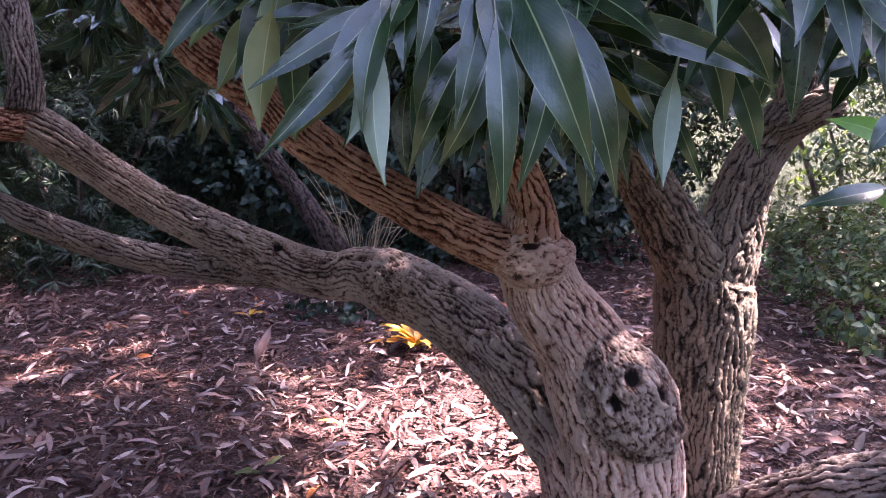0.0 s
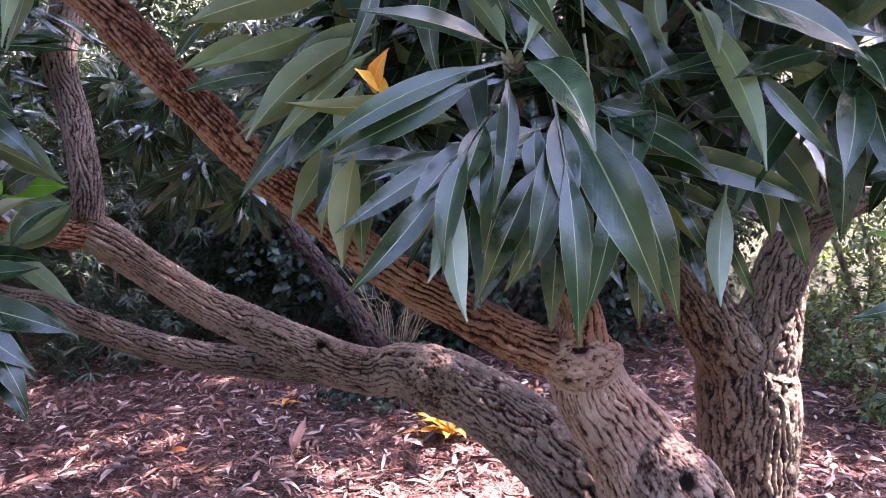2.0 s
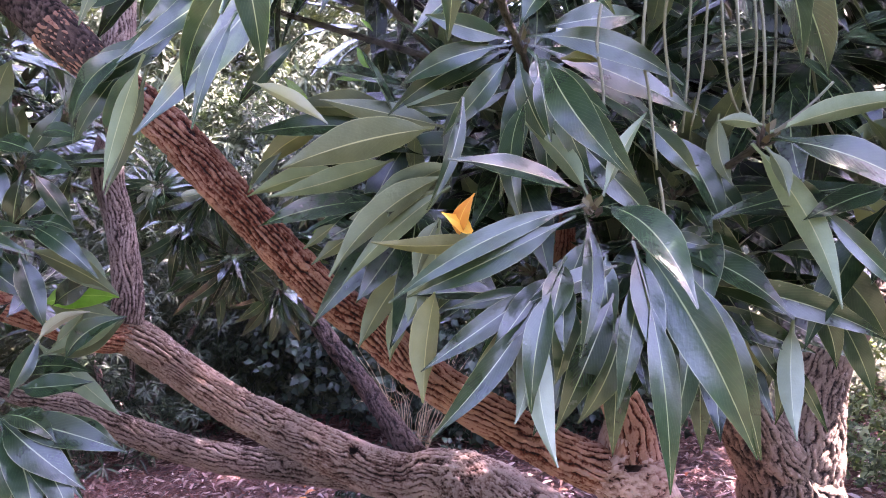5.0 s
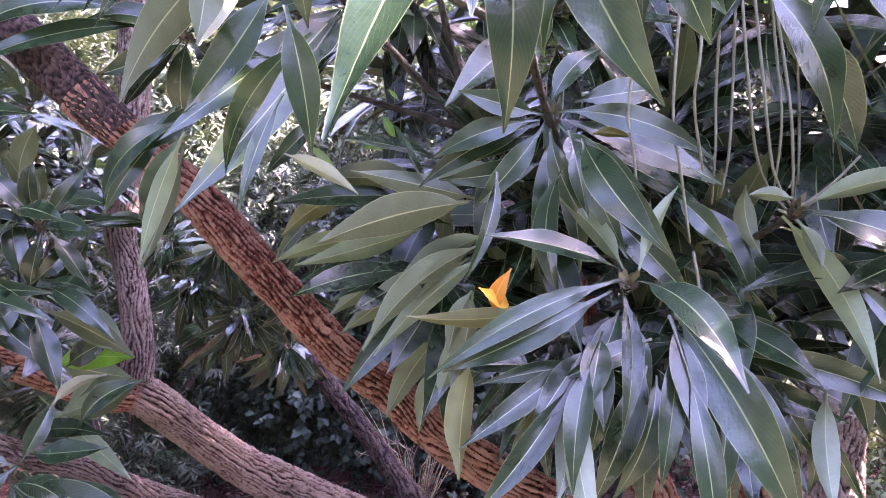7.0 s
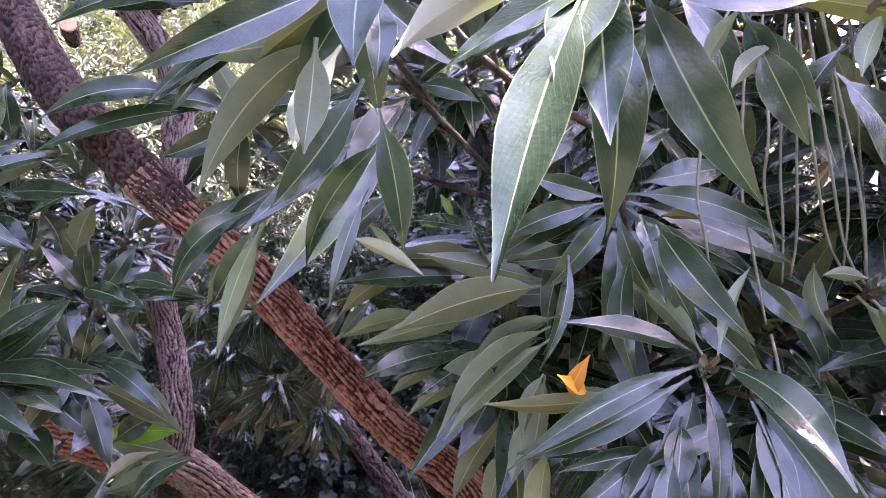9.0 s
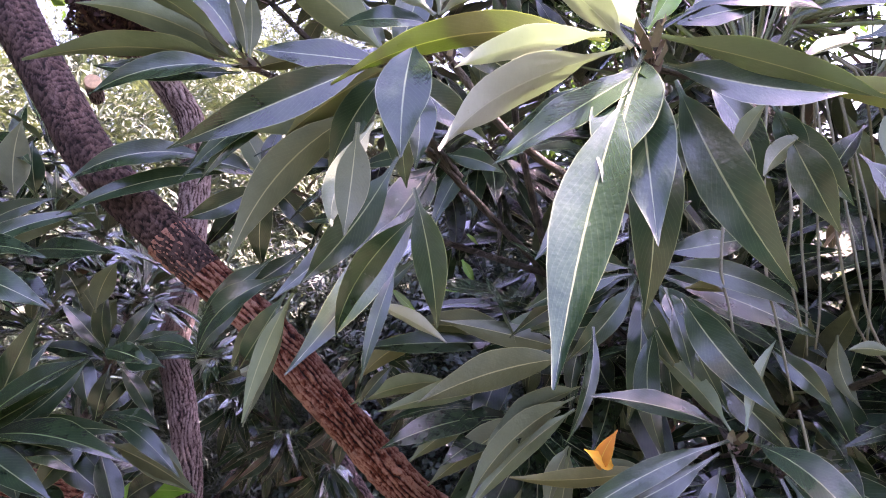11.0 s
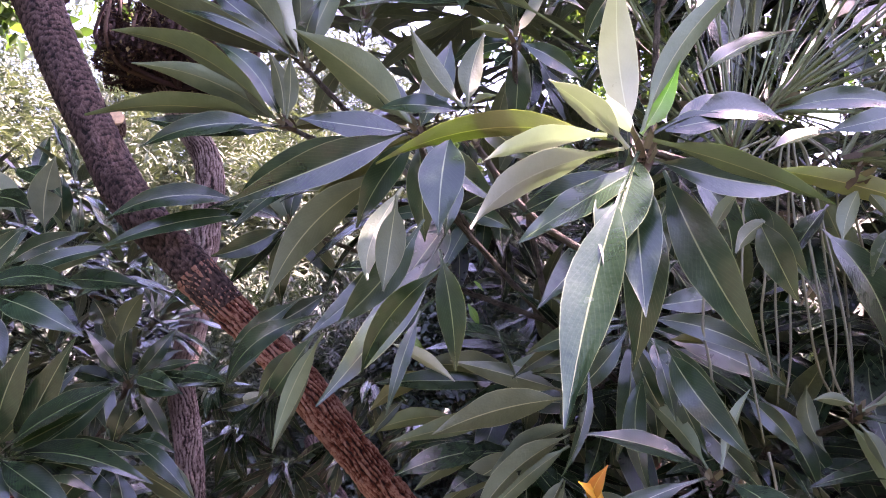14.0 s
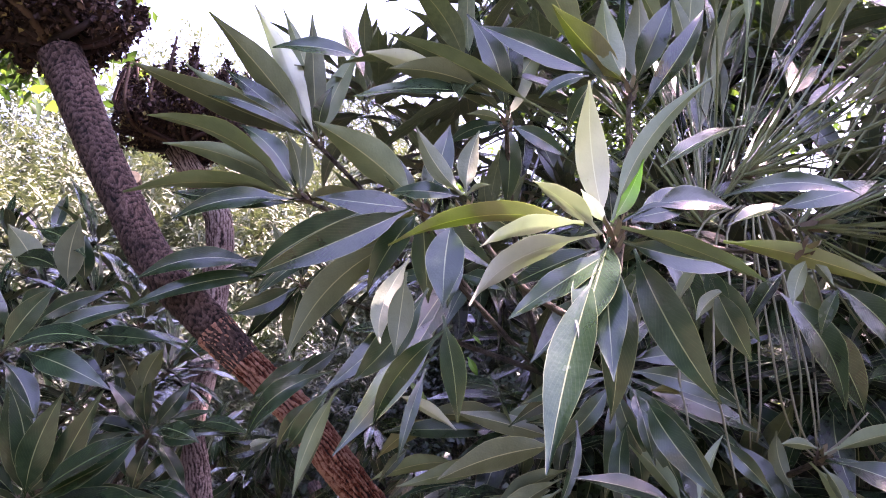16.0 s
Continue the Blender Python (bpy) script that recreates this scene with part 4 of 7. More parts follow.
leaf(R2, (-0.209, 0.497, 2.090), (-0.467, 0.531, 2.077), 0.038, (0.02, 0.45, 0.89), 0.08, 0.06, 0.27, mats=FADED)
leaf(R2, (-0.135, 0.547, 2.073), (-0.031, 0.582, 1.870), 0.057, (-0.01, -0.99, -0.17), 0.0715, 0.06, 0.20)
leaf(R2, (-0.035, 0.576, 2.061), (0.013, 0.577, 1.925), 0.043, (-0.40, -0.90, -0.15), 0.0575, 0.06, 0.20, tips=[(0.62, (0.025, 0.568, 1.948))])
leaf(R2, (-0.008, 0.568, 2.023), (-0.059, 0.558, 1.977), 0.021, (-0.32, 0.93, 0.16), 0.124, 0.06, 0.20)
leaf(R2, (-0.039, 0.576, 2.061), (-0.075, 0.591, 2.005), 0.021, (-0.35, 0.82, 0.45), 0.0891, 0.06, 0.18)
leaf(R2, (-0.184, 0.564, 2.079), (-0.305, 0.623, 2.041), 0.042, (-0.50, -0.80, 0.33), 0.0559, 0.06, 0.25)
leaf(R2, (-0.110, 0.591, 2.071), (-0.135, 0.630, 1.936), 0.043, (-0.53, -0.83, -0.15), 0.0687, 0.06, 0.28)
leaf(R2, (-0.084, 0.623, 2.107), (-0.028, 0.665, 1.974), 0.045, (0.30, -0.94, -0.17), 0.117, 0.06, 0.17)
leaf(R2, (-0.091, 0.535, 2.188), (0.051, 0.578, 2.272), 0.041, (-0.20, -0.69, 0.70), 0.0652, 0.06, 0.19)
R3 = rosette(tree, (-0.085, 0.965, 1.970), (-0.1, -0.5, 0.8))
leaf(R3, (-0.060, 0.862, 1.906), (0.014, 0.757, 1.747), 0.048, (-0.43, -0.83, 0.35), 0.0735, 0.06, 0.14)
leaf(R3, (-0.069, 0.913, 1.929), (-0.057, 0.857, 1.799), 0.033, (-0.12, -0.91, 0.39), 0.0976, 0.06, 0.24, tips=[(0.60, (-0.046, 0.864, 1.821))])
leaf(R3, (-0.078, 0.940, 1.877), (-0.090, 0.889, 1.687), 0.039, (-0.53, -0.81, 0.25), 0.109, 0.06, 0.13)
leaf(R3, (-0.170, 0.936, 1.878), (-0.222, 0.895, 1.717), 0.022, (0.34, -0.93, 0.13), 0.0698, 0.06, 0.30)
leaf(R3, (-0.096, 1.011, 1.904), (-0.255, 1.003, 1.880), 0.040, (0.06, -1.00, -0.04), 0.105, 0.06, 0.13)
leaf(R3, (-0.100, 1.013, 1.946), (-0.261, 1.014, 1.896), 0.040, (-0.02, -1.00, 0.07), 0.066, 0.06, 0.15)
leaf(R3, (-0.193, 1.000, 1.779), (-0.365, 0.935, 1.628), 0.051, (-0.59, 0.73, 0.35), 0.0812, 0.06, 0.23)
leaf(R3, (-0.213, 1.028, 1.758), (-0.332, 0.989, 1.687), 0.043, (-0.54, 0.62, 0.56), 0.0751, 0.06, 0.25)
leaf(R3, (-0.101, 0.929, 1.682), (-0.299, 0.900, 1.675), 0.030, (-0.15, 0.93, 0.34), 0.0577, 0.06, 0.16, mats=FADED)
leaf(R3, (-0.210, 0.932, 1.835), (-0.419, 0.880, 1.775), 0.060, (-0.33, 0.85, 0.41), 0.0647, 0.06, 0.14)
leaf(R3, (-0.285, 1.052, 1.893), (-0.458, 1.096, 1.907), 0.054, (0.23, 0.70, 0.68), 0.0501, 0.06, 0.33)
leaf(R3, (-0.079, 0.965, 1.970), (0.140, 0.943, 1.888), 0.042, (-0.09, -1.00, 0.05), 0.0767, 0.12, 0.10)
leaf(R3, (-0.079, 0.966, 1.961), (0.183, 1.018, 1.859), 0.059, (0.29, -0.91, 0.29), 0.0554, 0.12, 0.17)
leaf(R3, (-0.075, 0.967, 1.953), (0.066, 0.896, 1.741), 0.048, (-0.48, -0.88, -0.03), 0.0496, 0.12, 0.11, tips=[(0.58, (0.009, 0.927, 1.748)), (0.37, (0.034, 0.911, 1.840))])
leaf(R3, (-0.088, 0.968, 1.945), (-0.038, 0.965, 1.804), 0.035, (-0.31, -0.95, -0.09), 0.11, 0.12, 0.24)
leaf(R3, (-0.095, 0.966, 1.953), (-0.204, 0.996, 1.832), 0.038, (-0.31, -0.95, 0.05), 0.119, 0.12, 0.17)
leaf(R3, (-0.103, 0.966, 1.958), (-0.264, 1.005, 1.913), 0.041, (-0.26, -0.96, 0.12), 0.122, 0.12, 0.19)
leaf(R3, (-0.100, 0.996, 1.960), (-0.287, 1.028, 1.873), 0.040, (-0.17, -0.99, -0.00), 0.077, 0.06, 0.21)
leaf(R3, (-0.089, 0.964, 1.977), (0.008, 1.007, 2.080), 0.044, (-0.16, -0.85, 0.50), 0.107, 0.12, 0.12)
leaf(R3, (-0.100, 0.965, 1.966), (-0.222, 0.956, 2.003), 0.037, (0.06, -1.00, -0.03), 0.0668, 0.12, 0.16)
leaf(R3, (-0.079, 1.028, 1.949), (-0.118, 1.010, 1.737), 0.042, (-0.13, -0.99, 0.11), 0.125, 0.06, 0.35)
leaf(R3, (-0.067, 1.048, 1.952), (-0.041, 1.033, 1.735), 0.050, (0.19, -0.98, 0.09), 0.0985, 0.06, 0.33)
leaf(R3, (-0.116, 1.047, 1.945), (-0.196, 1.045, 1.758), 0.046, (-0.48, -0.85, 0.21), 0.082, 0.06, 0.33)
leaf(R3, (-0.030, 0.951, 1.932), (0.026, 0.944, 1.923), 0.017, (0.20, 0.76, 0.62), 0.0804, 0.06, 0.31, mats=FADED)
leaf(R3, (-0.009, 1.072, 1.937), (0.190, 1.094, 1.812), 0.062, (0.42, -0.74, 0.53), 0.0494, 0.06, 0.17)
leaf(R3, (-0.118, 1.094, 1.888), (-0.325, 1.087, 1.875), 0.044, (-0.05, 0.92, 0.39), 0.13, 0.06, 0.22)
leaf(R3, (-0.113, 1.121, 1.824), (-0.318, 1.113, 1.830), 0.060, (0.05, -0.77, 0.63), 0.11, 0.06, 0.11)
leaf(R3, (-0.043, 1.014, 1.998), (0.114, 1.067, 2.029), 0.048, (0.27, -0.94, 0.23), 0.124, 0.06, 0.19)
leaf(R3, (-0.132, 1.131, 1.913), (-0.233, 1.142, 1.781), 0.050, (-0.22, -0.97, 0.09), 0.0428, 0.06, 0.13)
leaf(R3, (-0.505, 1.053, 1.937), (-0.388, 1.065, 1.870), 0.031, (0.26, 0.77, 0.58), 0.0615, 0.06, 0.35, mats=PALE)
leaf(R3, (-0.491, 1.165, 1.840), (-0.553, 1.171, 1.772), 0.023, (-0.10, -0.99, 0.02), 0.0417, 0.06, 0.26)
leaf(R3, (-0.183, 1.006, 1.795), (-0.329, 0.991, 1.713), 0.050, (-0.41, 0.70, 0.59), 0.127, 0.06, 0.26)
leaf(R3, (-0.192, 1.021, 1.761), (-0.362, 1.024, 1.612), 0.033, (-0.04, 1.00, 0.07), 0.0434, 0.06, 0.33)
leaf(R3, (-0.207, 0.977, 1.708), (-0.244, 0.980, 1.544), 0.042, (-0.38, 0.92, 0.10), 0.127, 0.06, 0.32)
leaf(R3, (-0.255, 1.089, 1.755), (-0.426, 1.097, 1.644), 0.049, (-0.15, 0.94, 0.30), 0.0849, 0.06, 0.29)
leaf(R3, (-0.268, 1.127, 1.635), (-0.358, 1.142, 1.499), 0.049, (-0.34, 0.88, 0.33), 0.115, 0.06, 0.18)
leaf(R3, (-0.295, 1.150, 1.672), (-0.402, 1.160, 1.568), 0.045, (-0.25, 0.90, 0.35), 0.0541, 0.06, 0.19)
leaf(R3, (-0.200, 1.027, 1.853), (-0.396, 1.040, 1.904), 0.040, (0.06, 1.00, -0.02), 0.0774, 0.06, 0.38)
leaf(R3, (-0.287, 1.121, 1.871), (-0.548, 1.158, 1.872), 0.047, (-0.12, -0.87, 0.47), 0.122, 0.06, 0.20)
leaf(R3, (-0.289, 1.129, 1.819), (-0.515, 1.156, 1.762), 0.045, (0.01, 0.91, 0.42), 0.127, 0.06, 0.24)
leaf(R3, (-0.393, 1.226, 1.813), (-0.587, 1.272, 1.774), 0.046, (0.06, 0.77, 0.64), 0.125, 0.06, 0.21)
leaf(R3, (-0.139, 1.066, 1.612), (-0.230, 1.049, 1.555), 0.033, (0.04, -0.97, 0.23), 0.129, 0.06, 0.36)
leaf(R3, (-0.331, 1.205, 1.769), (-0.470, 1.232, 1.672), 0.048, (-0.05, 0.94, 0.33), 0.106, 0.06, 0.27)
leaf(R3, (-0.076, 1.062, 1.658), (-0.190, 1.036, 1.657), 0.035, (-0.21, 0.90, 0.38), 0.0802, 0.06, 0.18)
leaf(R3, (-0.436, 1.261, 1.902), (-0.573, 1.286, 1.822), 0.045, (-0.10, 0.89, 0.45), 0.0944, 0.06, 0.17, mats=FADED)
leaf(R3, (-0.365, 1.233, 2.042), (-0.342, 1.241, 1.996), 0.016, (0.05, -0.99, -0.15), 0.101, 0.06, 0.22, mats=YOUNG)
leaf(R3, (-0.405, 1.240, 1.985), (-0.344, 1.244, 1.981), 0.018, (0.08, -0.89, 0.45), 0.0896, 0.06, 0.16, mats=YOUNG)
leaf(R3, (-0.501, 1.234, 1.990), (-0.453, 1.244, 1.942), 0.017, (0.35, -0.92, 0.16), 0.124, 0.06, 0.12, mats=YOUNG)
leaf(R3, (-0.353, 1.227, 2.090), (-0.334, 1.231, 2.070), 0.008, (0.22, -0.98, 0.02), 0.06, 0.06, 0.27, mats=YOUNG)
leaf(R3, (-0.442, 1.279, 1.710), (-0.464, 1.279, 1.702), 0.007, (-0.15, -0.89, 0.42), 0.119, 0.06, 0.15, mats=YOUNG)
R5 = rosette(tree, (0.126, 1.079, 1.664), (0.1, -0.8, 0.4))
leaf(R5, (0.132, 1.079, 1.662), (0.311, 1.001, 1.551), 0.067, (0.10, -0.73, 0.67), 0.101, 0.12, 0.18)
leaf(R5, (0.132, 1.080, 1.680), (0.293, 1.065, 1.630), 0.048, (-0.04, -0.98, 0.17), 0.105, 0.12, 0.24, tips=[(0.36, (0.239, 1.075, 1.679))])
leaf(R5, (0.141, 1.134, 1.748), (0.289, 1.081, 1.567), 0.063, (-0.32, -0.95, 0.02), 0.107, 0.06, 0.36)
leaf(R5, (0.178, 1.058, 1.604), (0.472, 1.026, 1.508), 0.048, (-0.08, -0.99, 0.08), 0.0464, 0.06, 0.24)
leaf(R5, (0.206, 1.098, 1.572), (0.389, 1.101, 1.486), 0.045, (0.13, -0.96, 0.24), 0.0568, 0.06, 0.36)
leaf(R5, (0.348, 1.083, 1.553), (0.316, 1.012, 1.369), 0.039, (0.31, 0.86, -0.39), 0.0575, 0.12, 0.18, mats=GREY)
leaf(R5, (0.276, 1.120, 1.561), (0.353, 1.096, 1.414), 0.025, (-0.17, -0.98, 0.08), 0.113, 0.06, 0.11)
leaf(R5, (0.358, 1.140, 1.484), (0.412, 1.115, 1.355), 0.023, (-0.57, -0.82, -0.08), 0.111, 0.06, 0.13)
leaf(R5, (0.236, 1.140, 1.589), (0.325, 1.136, 1.445), 0.037, (0.23, 0.96, 0.12), 0.067, 0.06, 0.11, mats=FADED)
leaf(R5, (0.371, 1.203, 1.537), (0.360, 1.193, 1.349), 0.037, (-0.35, -0.93, 0.07), 0.125, 0.06, 0.36)
leaf(R5, (0.403, 1.188, 1.606), (0.462, 1.182, 1.445), 0.049, (-0.12, -0.99, -0.01), 0.0684, 0.06, 0.28)
leaf(R5, (0.470, 1.209, 1.556), (0.536, 1.203, 1.392), 0.044, (-0.14, -0.99, -0.02), 0.0939, 0.06, 0.11)
leaf(R5, (0.243, 1.199, 1.568), (0.294, 1.172, 1.393), 0.054, (-0.11, -0.99, 0.12), 0.0727, 0.06, 0.17)
leaf(R5, (0.318, 1.222, 1.556), (0.347, 1.214, 1.385), 0.046, (-0.14, -0.99, 0.02), 0.0753, 0.06, 0.33)
leaf(R5, (0.161, 1.140, 1.646), (0.211, 1.113, 1.478), 0.047, (-0.24, -0.97, 0.08), 0.0522, 0.06, 0.38)
R6 = rosette(tree, (-0.680, 0.965, 2.460), (-0.5, -0.2, 0.8))
leaf(R6, (-0.684, 0.964, 2.462), (-1.055, 0.866, 2.596), 0.076, (0.17, 0.51, 0.84), 0.06, 0.12, 0.11)
leaf(R6, (-0.688, 0.963, 2.464), (-0.973, 0.940, 2.638), 0.055, (0.26, 0.80, 0.54), 0.0487, 0.12, 0.36)
leaf(R6, (-0.688, 0.962, 2.468), (-0.897, 0.860, 2.707), 0.072, (0.28, 0.77, 0.57), 0.0905, 0.12, 0.25)
leaf(R6, (-0.684, 0.962, 2.470), (-0.816, 0.892, 2.751), 0.054, (-0.01, 0.97, 0.24), 0.13, 0.12, 0.37, mats=PALE)
leaf(R6, (-0.683, 0.962, 2.470), (-0.777, 0.940, 2.701), 0.039, (0.07, 0.99, 0.12), 0.0415, 0.12, 0.11, mats=PALE)
leaf(R6, (-0.685, 0.980, 2.479), (-0.763, 0.932, 2.765), 0.050, (-0.19, 0.98, 0.11), 0.0901, 0.06, 0.25)
leaf(R6, (-0.695, 0.982, 2.471), (-0.887, 0.957, 2.630), 0.047, (0.18, -0.98, 0.07), 0.0872, 0.06, 0.20)
leaf(R6, (-0.676, 0.963, 2.468), (-0.697, 0.930, 2.747), 0.054, (0.23, 0.97, 0.13), 0.0677, 0.12, 0.16)
leaf(R6, (-0.673, 0.965, 2.462), (-0.642, 0.934, 2.569), 0.035, (-0.01, -0.96, -0.28), 0.0806, 0.12, 0.14)
leaf(R6, (-0.689, 0.983, 2.468), (-0.956, 0.941, 2.567), 0.036, (0.18, -0.98, 0.06), 0.0926, 0.06, 0.23)
leaf(R6, (-0.681, 0.999, 2.486), (-0.598, 0.998, 2.708), 0.051, (-0.42, 0.89, 0.16), 0.086, 0.06, 0.29)
leaf(R6, (-0.689, 1.009, 2.485), (-0.850, 1.013, 2.623), 0.056, (0.45, 0.74, 0.50), 0.107, 0.06, 0.24)
R7 = rosette(tree, (-0.700, 0.950, 2.324), (-0.8, -0.3, 0.3))
leaf(R7, (-0.708, 0.951, 2.321), (-1.032, 0.877, 2.309), 0.065, (-0.08, 0.18, 0.98), 0.1, 0.12, 0.20)
leaf(R7, (-0.707, 0.950, 2.323), (-1.013, 0.888, 2.482), 0.079, (0.41, 0.25, 0.88), 0.08, 0.12, 0.25)
leaf(R7, (-0.707, 0.949, 2.325), (-0.917, 0.936, 2.510), 0.078, (0.48, 0.66, 0.59), 0.0409, 0.12, 0.23)
leaf(R7, (-0.709, 0.969, 2.328), (-1.002, 0.951, 2.451), 0.052, (0.15, 0.87, 0.48), 0.0453, 0.06, 0.13)
leaf(R7, (-0.708, 0.952, 2.317), (-0.959, 0.934, 2.269), 0.049, (0.03, -0.98, 0.17), 0.0973, 0.12, 0.28)
leaf(R7, (-0.709, 0.967, 2.335), (-0.845, 0.955, 2.493), 0.052, (0.27, -0.95, 0.16), 0.12, 0.06, 0.28)
leaf(R7, (-0.702, 0.949, 2.328), (-0.729, 0.910, 2.451), 0.035, (-0.01, 0.96, 0.30), 0.0661, 0.12, 0.25)
leaf(R7, (-0.696, 0.949, 2.328), (-0.689, 0.915, 2.442), 0.031, (-0.19, 0.94, 0.29), 0.0641, 0.12, 0.19)
leaf(R7, (-0.695, 0.971, 2.325), (-0.585, 0.998, 2.354), 0.035, (-0.34, 0.64, 0.69), 0.089, 0.06, 0.24, mats=FADED)
leaf(R7, (-0.723, 0.990, 2.327), (-0.997, 1.009, 2.364), 0.047, (-0.06, -0.99, 0.09), 0.0809, 0.06, 0.23)
R9 = rosette(tree, (-0.360, 0.560, 2.134), (-0.2, -0.1, 1))
leaf(R9, (-0.366, 0.552, 2.158), (-0.433, 0.548, 2.265), 0.030, (0.13, 0.98, 0.12), 0.0804, 0.12, 0.13)
leaf(R9, (-0.361, 0.553, 2.158), (-0.341, 0.554, 2.259), 0.031, (-0.34, 0.94, 0.05), 0.0443, 0.12, 0.32)
leaf(R9, (-0.360, 0.553, 2.158), (-0.327, 0.550, 2.172), 0.011, (-0.29, 0.51, 0.81), 0.127, 0.12, 0.26)
leaf(R9, (-0.392, 0.569, 2.101), (-0.388, 0.549, 1.994), 0.033, (0.36, -0.92, 0.18), 0.0864, 0.12, 0.27)
leaf(R9, (-0.360, 0.601, 2.171), (-0.268, 0.650, 2.127), 0.034, (0.27, -0.87, -0.41), 0.0706, 0.06, 0.34)
leaf(R9, (-0.372, 0.599, 2.175), (-0.478, 0.621, 2.191), 0.033, (-0.16, -0.95, 0.29), 0.118, 0.06, 0.19)
R11 = rosette(tree, (0.261, 0.953, 1.818), (0.2, -0.6, 0.6))
leaf(R11, (0.263, 0.953, 1.810), (0.421, 0.833, 1.700), 0.061, (-0.17, -0.78, 0.60), 0.0916, 0.12, 0.15)
leaf(R11, (0.275, 0.974, 1.822), (0.487, 0.908, 1.740), 0.035, (-0.20, -0.95, 0.24), 0.0681, 0.06, 0.24)
leaf(R11, (0.259, 0.953, 1.818), (0.490, 0.945, 1.865), 0.037, (-0.08, 0.86, 0.50), 0.0753, 0.12, 0.33)
leaf(R11, (0.372, 1.016, 1.785), (0.526, 0.986, 1.839), 0.050, (-0.14, 0.63, 0.77), 0.116, 0.06, 0.31)
leaf(R11, (0.244, 0.972, 1.808), (0.341, 0.923, 1.571), 0.042, (0.48, 0.88, 0.02), 0.106, 0.06, 0.19, bend=0.06)
leaf(R11, (0.255, 0.952, 1.800), (0.276, 0.929, 1.727), 0.024, (0.68, 0.73, -0.04), 0.0605, 0.12, 0.30)
leaf(R11, (0.302, 1.002, 1.764), (0.373, 1.012, 1.705), 0.028, (0.08, -0.99, -0.07), 0.0479, 0.06, 0.32)
leaf(R11, (0.334, 0.971, 1.719), (0.455, 0.948, 1.577), 0.030, (-0.09, -0.99, 0.08), 0.0686, 0.06, 0.31)
leaf(R11, (0.343, 1.002, 1.731), (0.434, 1.005, 1.707), 0.028, (0.14, 0.76, 0.63), 0.0404, 0.06, 0.29)
leaf(R11, (0.424, 1.056, 1.744), (0.572, 1.056, 1.614), 0.059, (0.22, 0.94, 0.25), 0.0942, 0.06, 0.20, mats=FADED)
leaf(R11, (0.380, 1.090, 1.651), (0.485, 1.066, 1.501), 0.055, (-0.26, -0.97, -0.03), 0.0421, 0.06, 0.15)
leaf(R11, (0.302, 1.066, 1.651), (0.461, 1.052, 1.627), 0.038, (-0.03, -0.94, 0.34), 0.0745, 0.06, 0.32)
leaf(R11, (0.259, 0.953, 1.827), (0.189, 0.951, 1.837), 0.021, (0.01, 0.95, 0.31), 0.119, 0.12, 0.27)
leaf(R11, (0.227, 1.054, 1.867), (0.245, 1.049, 1.754), 0.034, (0.18, 0.98, -0.02), 0.124, 0.06, 0.38)
leaf(R11, (0.101, 0.997, 1.844), (0.171, 0.976, 1.756), 0.034, (-0.24, -0.97, 0.04), 0.0977, 0.06, 0.25)
leaf(R11, (0.158, 1.091, 1.850), (0.236, 1.065, 1.678), 0.057, (0.32, -0.90, 0.28), 0.0639, 0.06, 0.36)
leaf(R11, (0.208, 1.110, 1.790), (0.289, 1.107, 1.680), 0.041, (0.10, -0.99, 0.09), 0.0606, 0.06, 0.16)
R12 = rosette(tree, (-0.444, 0.779, 2.232), (-0.6, -0.4, 0.5))
leaf(R12, (-0.443, 0.779, 2.232), (-0.621, 0.692, 2.355), 0.069, (0.06, 0.77, 0.63), 0.129, 0.12, 0.30)
leaf(R12, (-0.449, 0.778, 2.231), (-0.710, 0.707, 2.086), 0.056, (0.31, -0.95, -0.09), 0.0738, 0.12, 0.32)
leaf(R12, (-0.455, 0.798, 2.234), (-0.722, 0.774, 2.068), 0.049, (-0.06, -0.97, 0.24), 0.0962, 0.06, 0.15)
leaf(R12, (-0.450, 0.798, 2.234), (-0.624, 0.766, 2.247), 0.051, (0.19, -0.97, 0.15), 0.064, 0.06, 0.15)
leaf(R12, (-0.443, 0.806, 2.246), (-0.534, 0.795, 2.371), 0.047, (0.32, -0.94, 0.15), 0.0651, 0.06, 0.28)
leaf(R12, (-0.442, 0.825, 2.250), (-0.392, 0.830, 2.416), 0.052, (0.14, -0.99, -0.02), 0.0461, 0.06, 0.37)
leaf(R12, (-0.443, 0.836, 2.249), (-0.310, 0.893, 2.148), 0.053, (0.34, -0.94, -0.08), 0.0453, 0.06, 0.32)
leaf(R12, (-0.448, 0.837, 2.244), (-0.546, 0.876, 2.102), 0.053, (-0.17, -0.97, -0.15), 0.0595, 0.06, 0.23)
leaf(R12, (-0.444, 0.858, 2.247), (-0.437, 0.926, 2.093), 0.051, (0.12, -0.91, -0.40), 0.0825, 0.06, 0.36)
leaf(R12, (-0.448, 0.836, 2.249), (-0.615, 0.894, 2.173), 0.056, (-0.08, 0.70, 0.71), 0.0453, 0.06, 0.32, mats=FADED)
R13 = rosette(tree, (-0.096, 0.644, 2.381), (0, -0.1, 1))
leaf(R13, (-0.098, 0.643, 2.384), (-0.132, 0.616, 2.538), 0.048, (0.12, 0.97, 0.20), 0.0892, 0.12, 0.30)
leaf(R13, (-0.098, 0.643, 2.383), (-0.216, 0.626, 2.527), 0.056, (0.57, 0.62, 0.54), 0.108, 0.12, 0.28, mats=FADED)
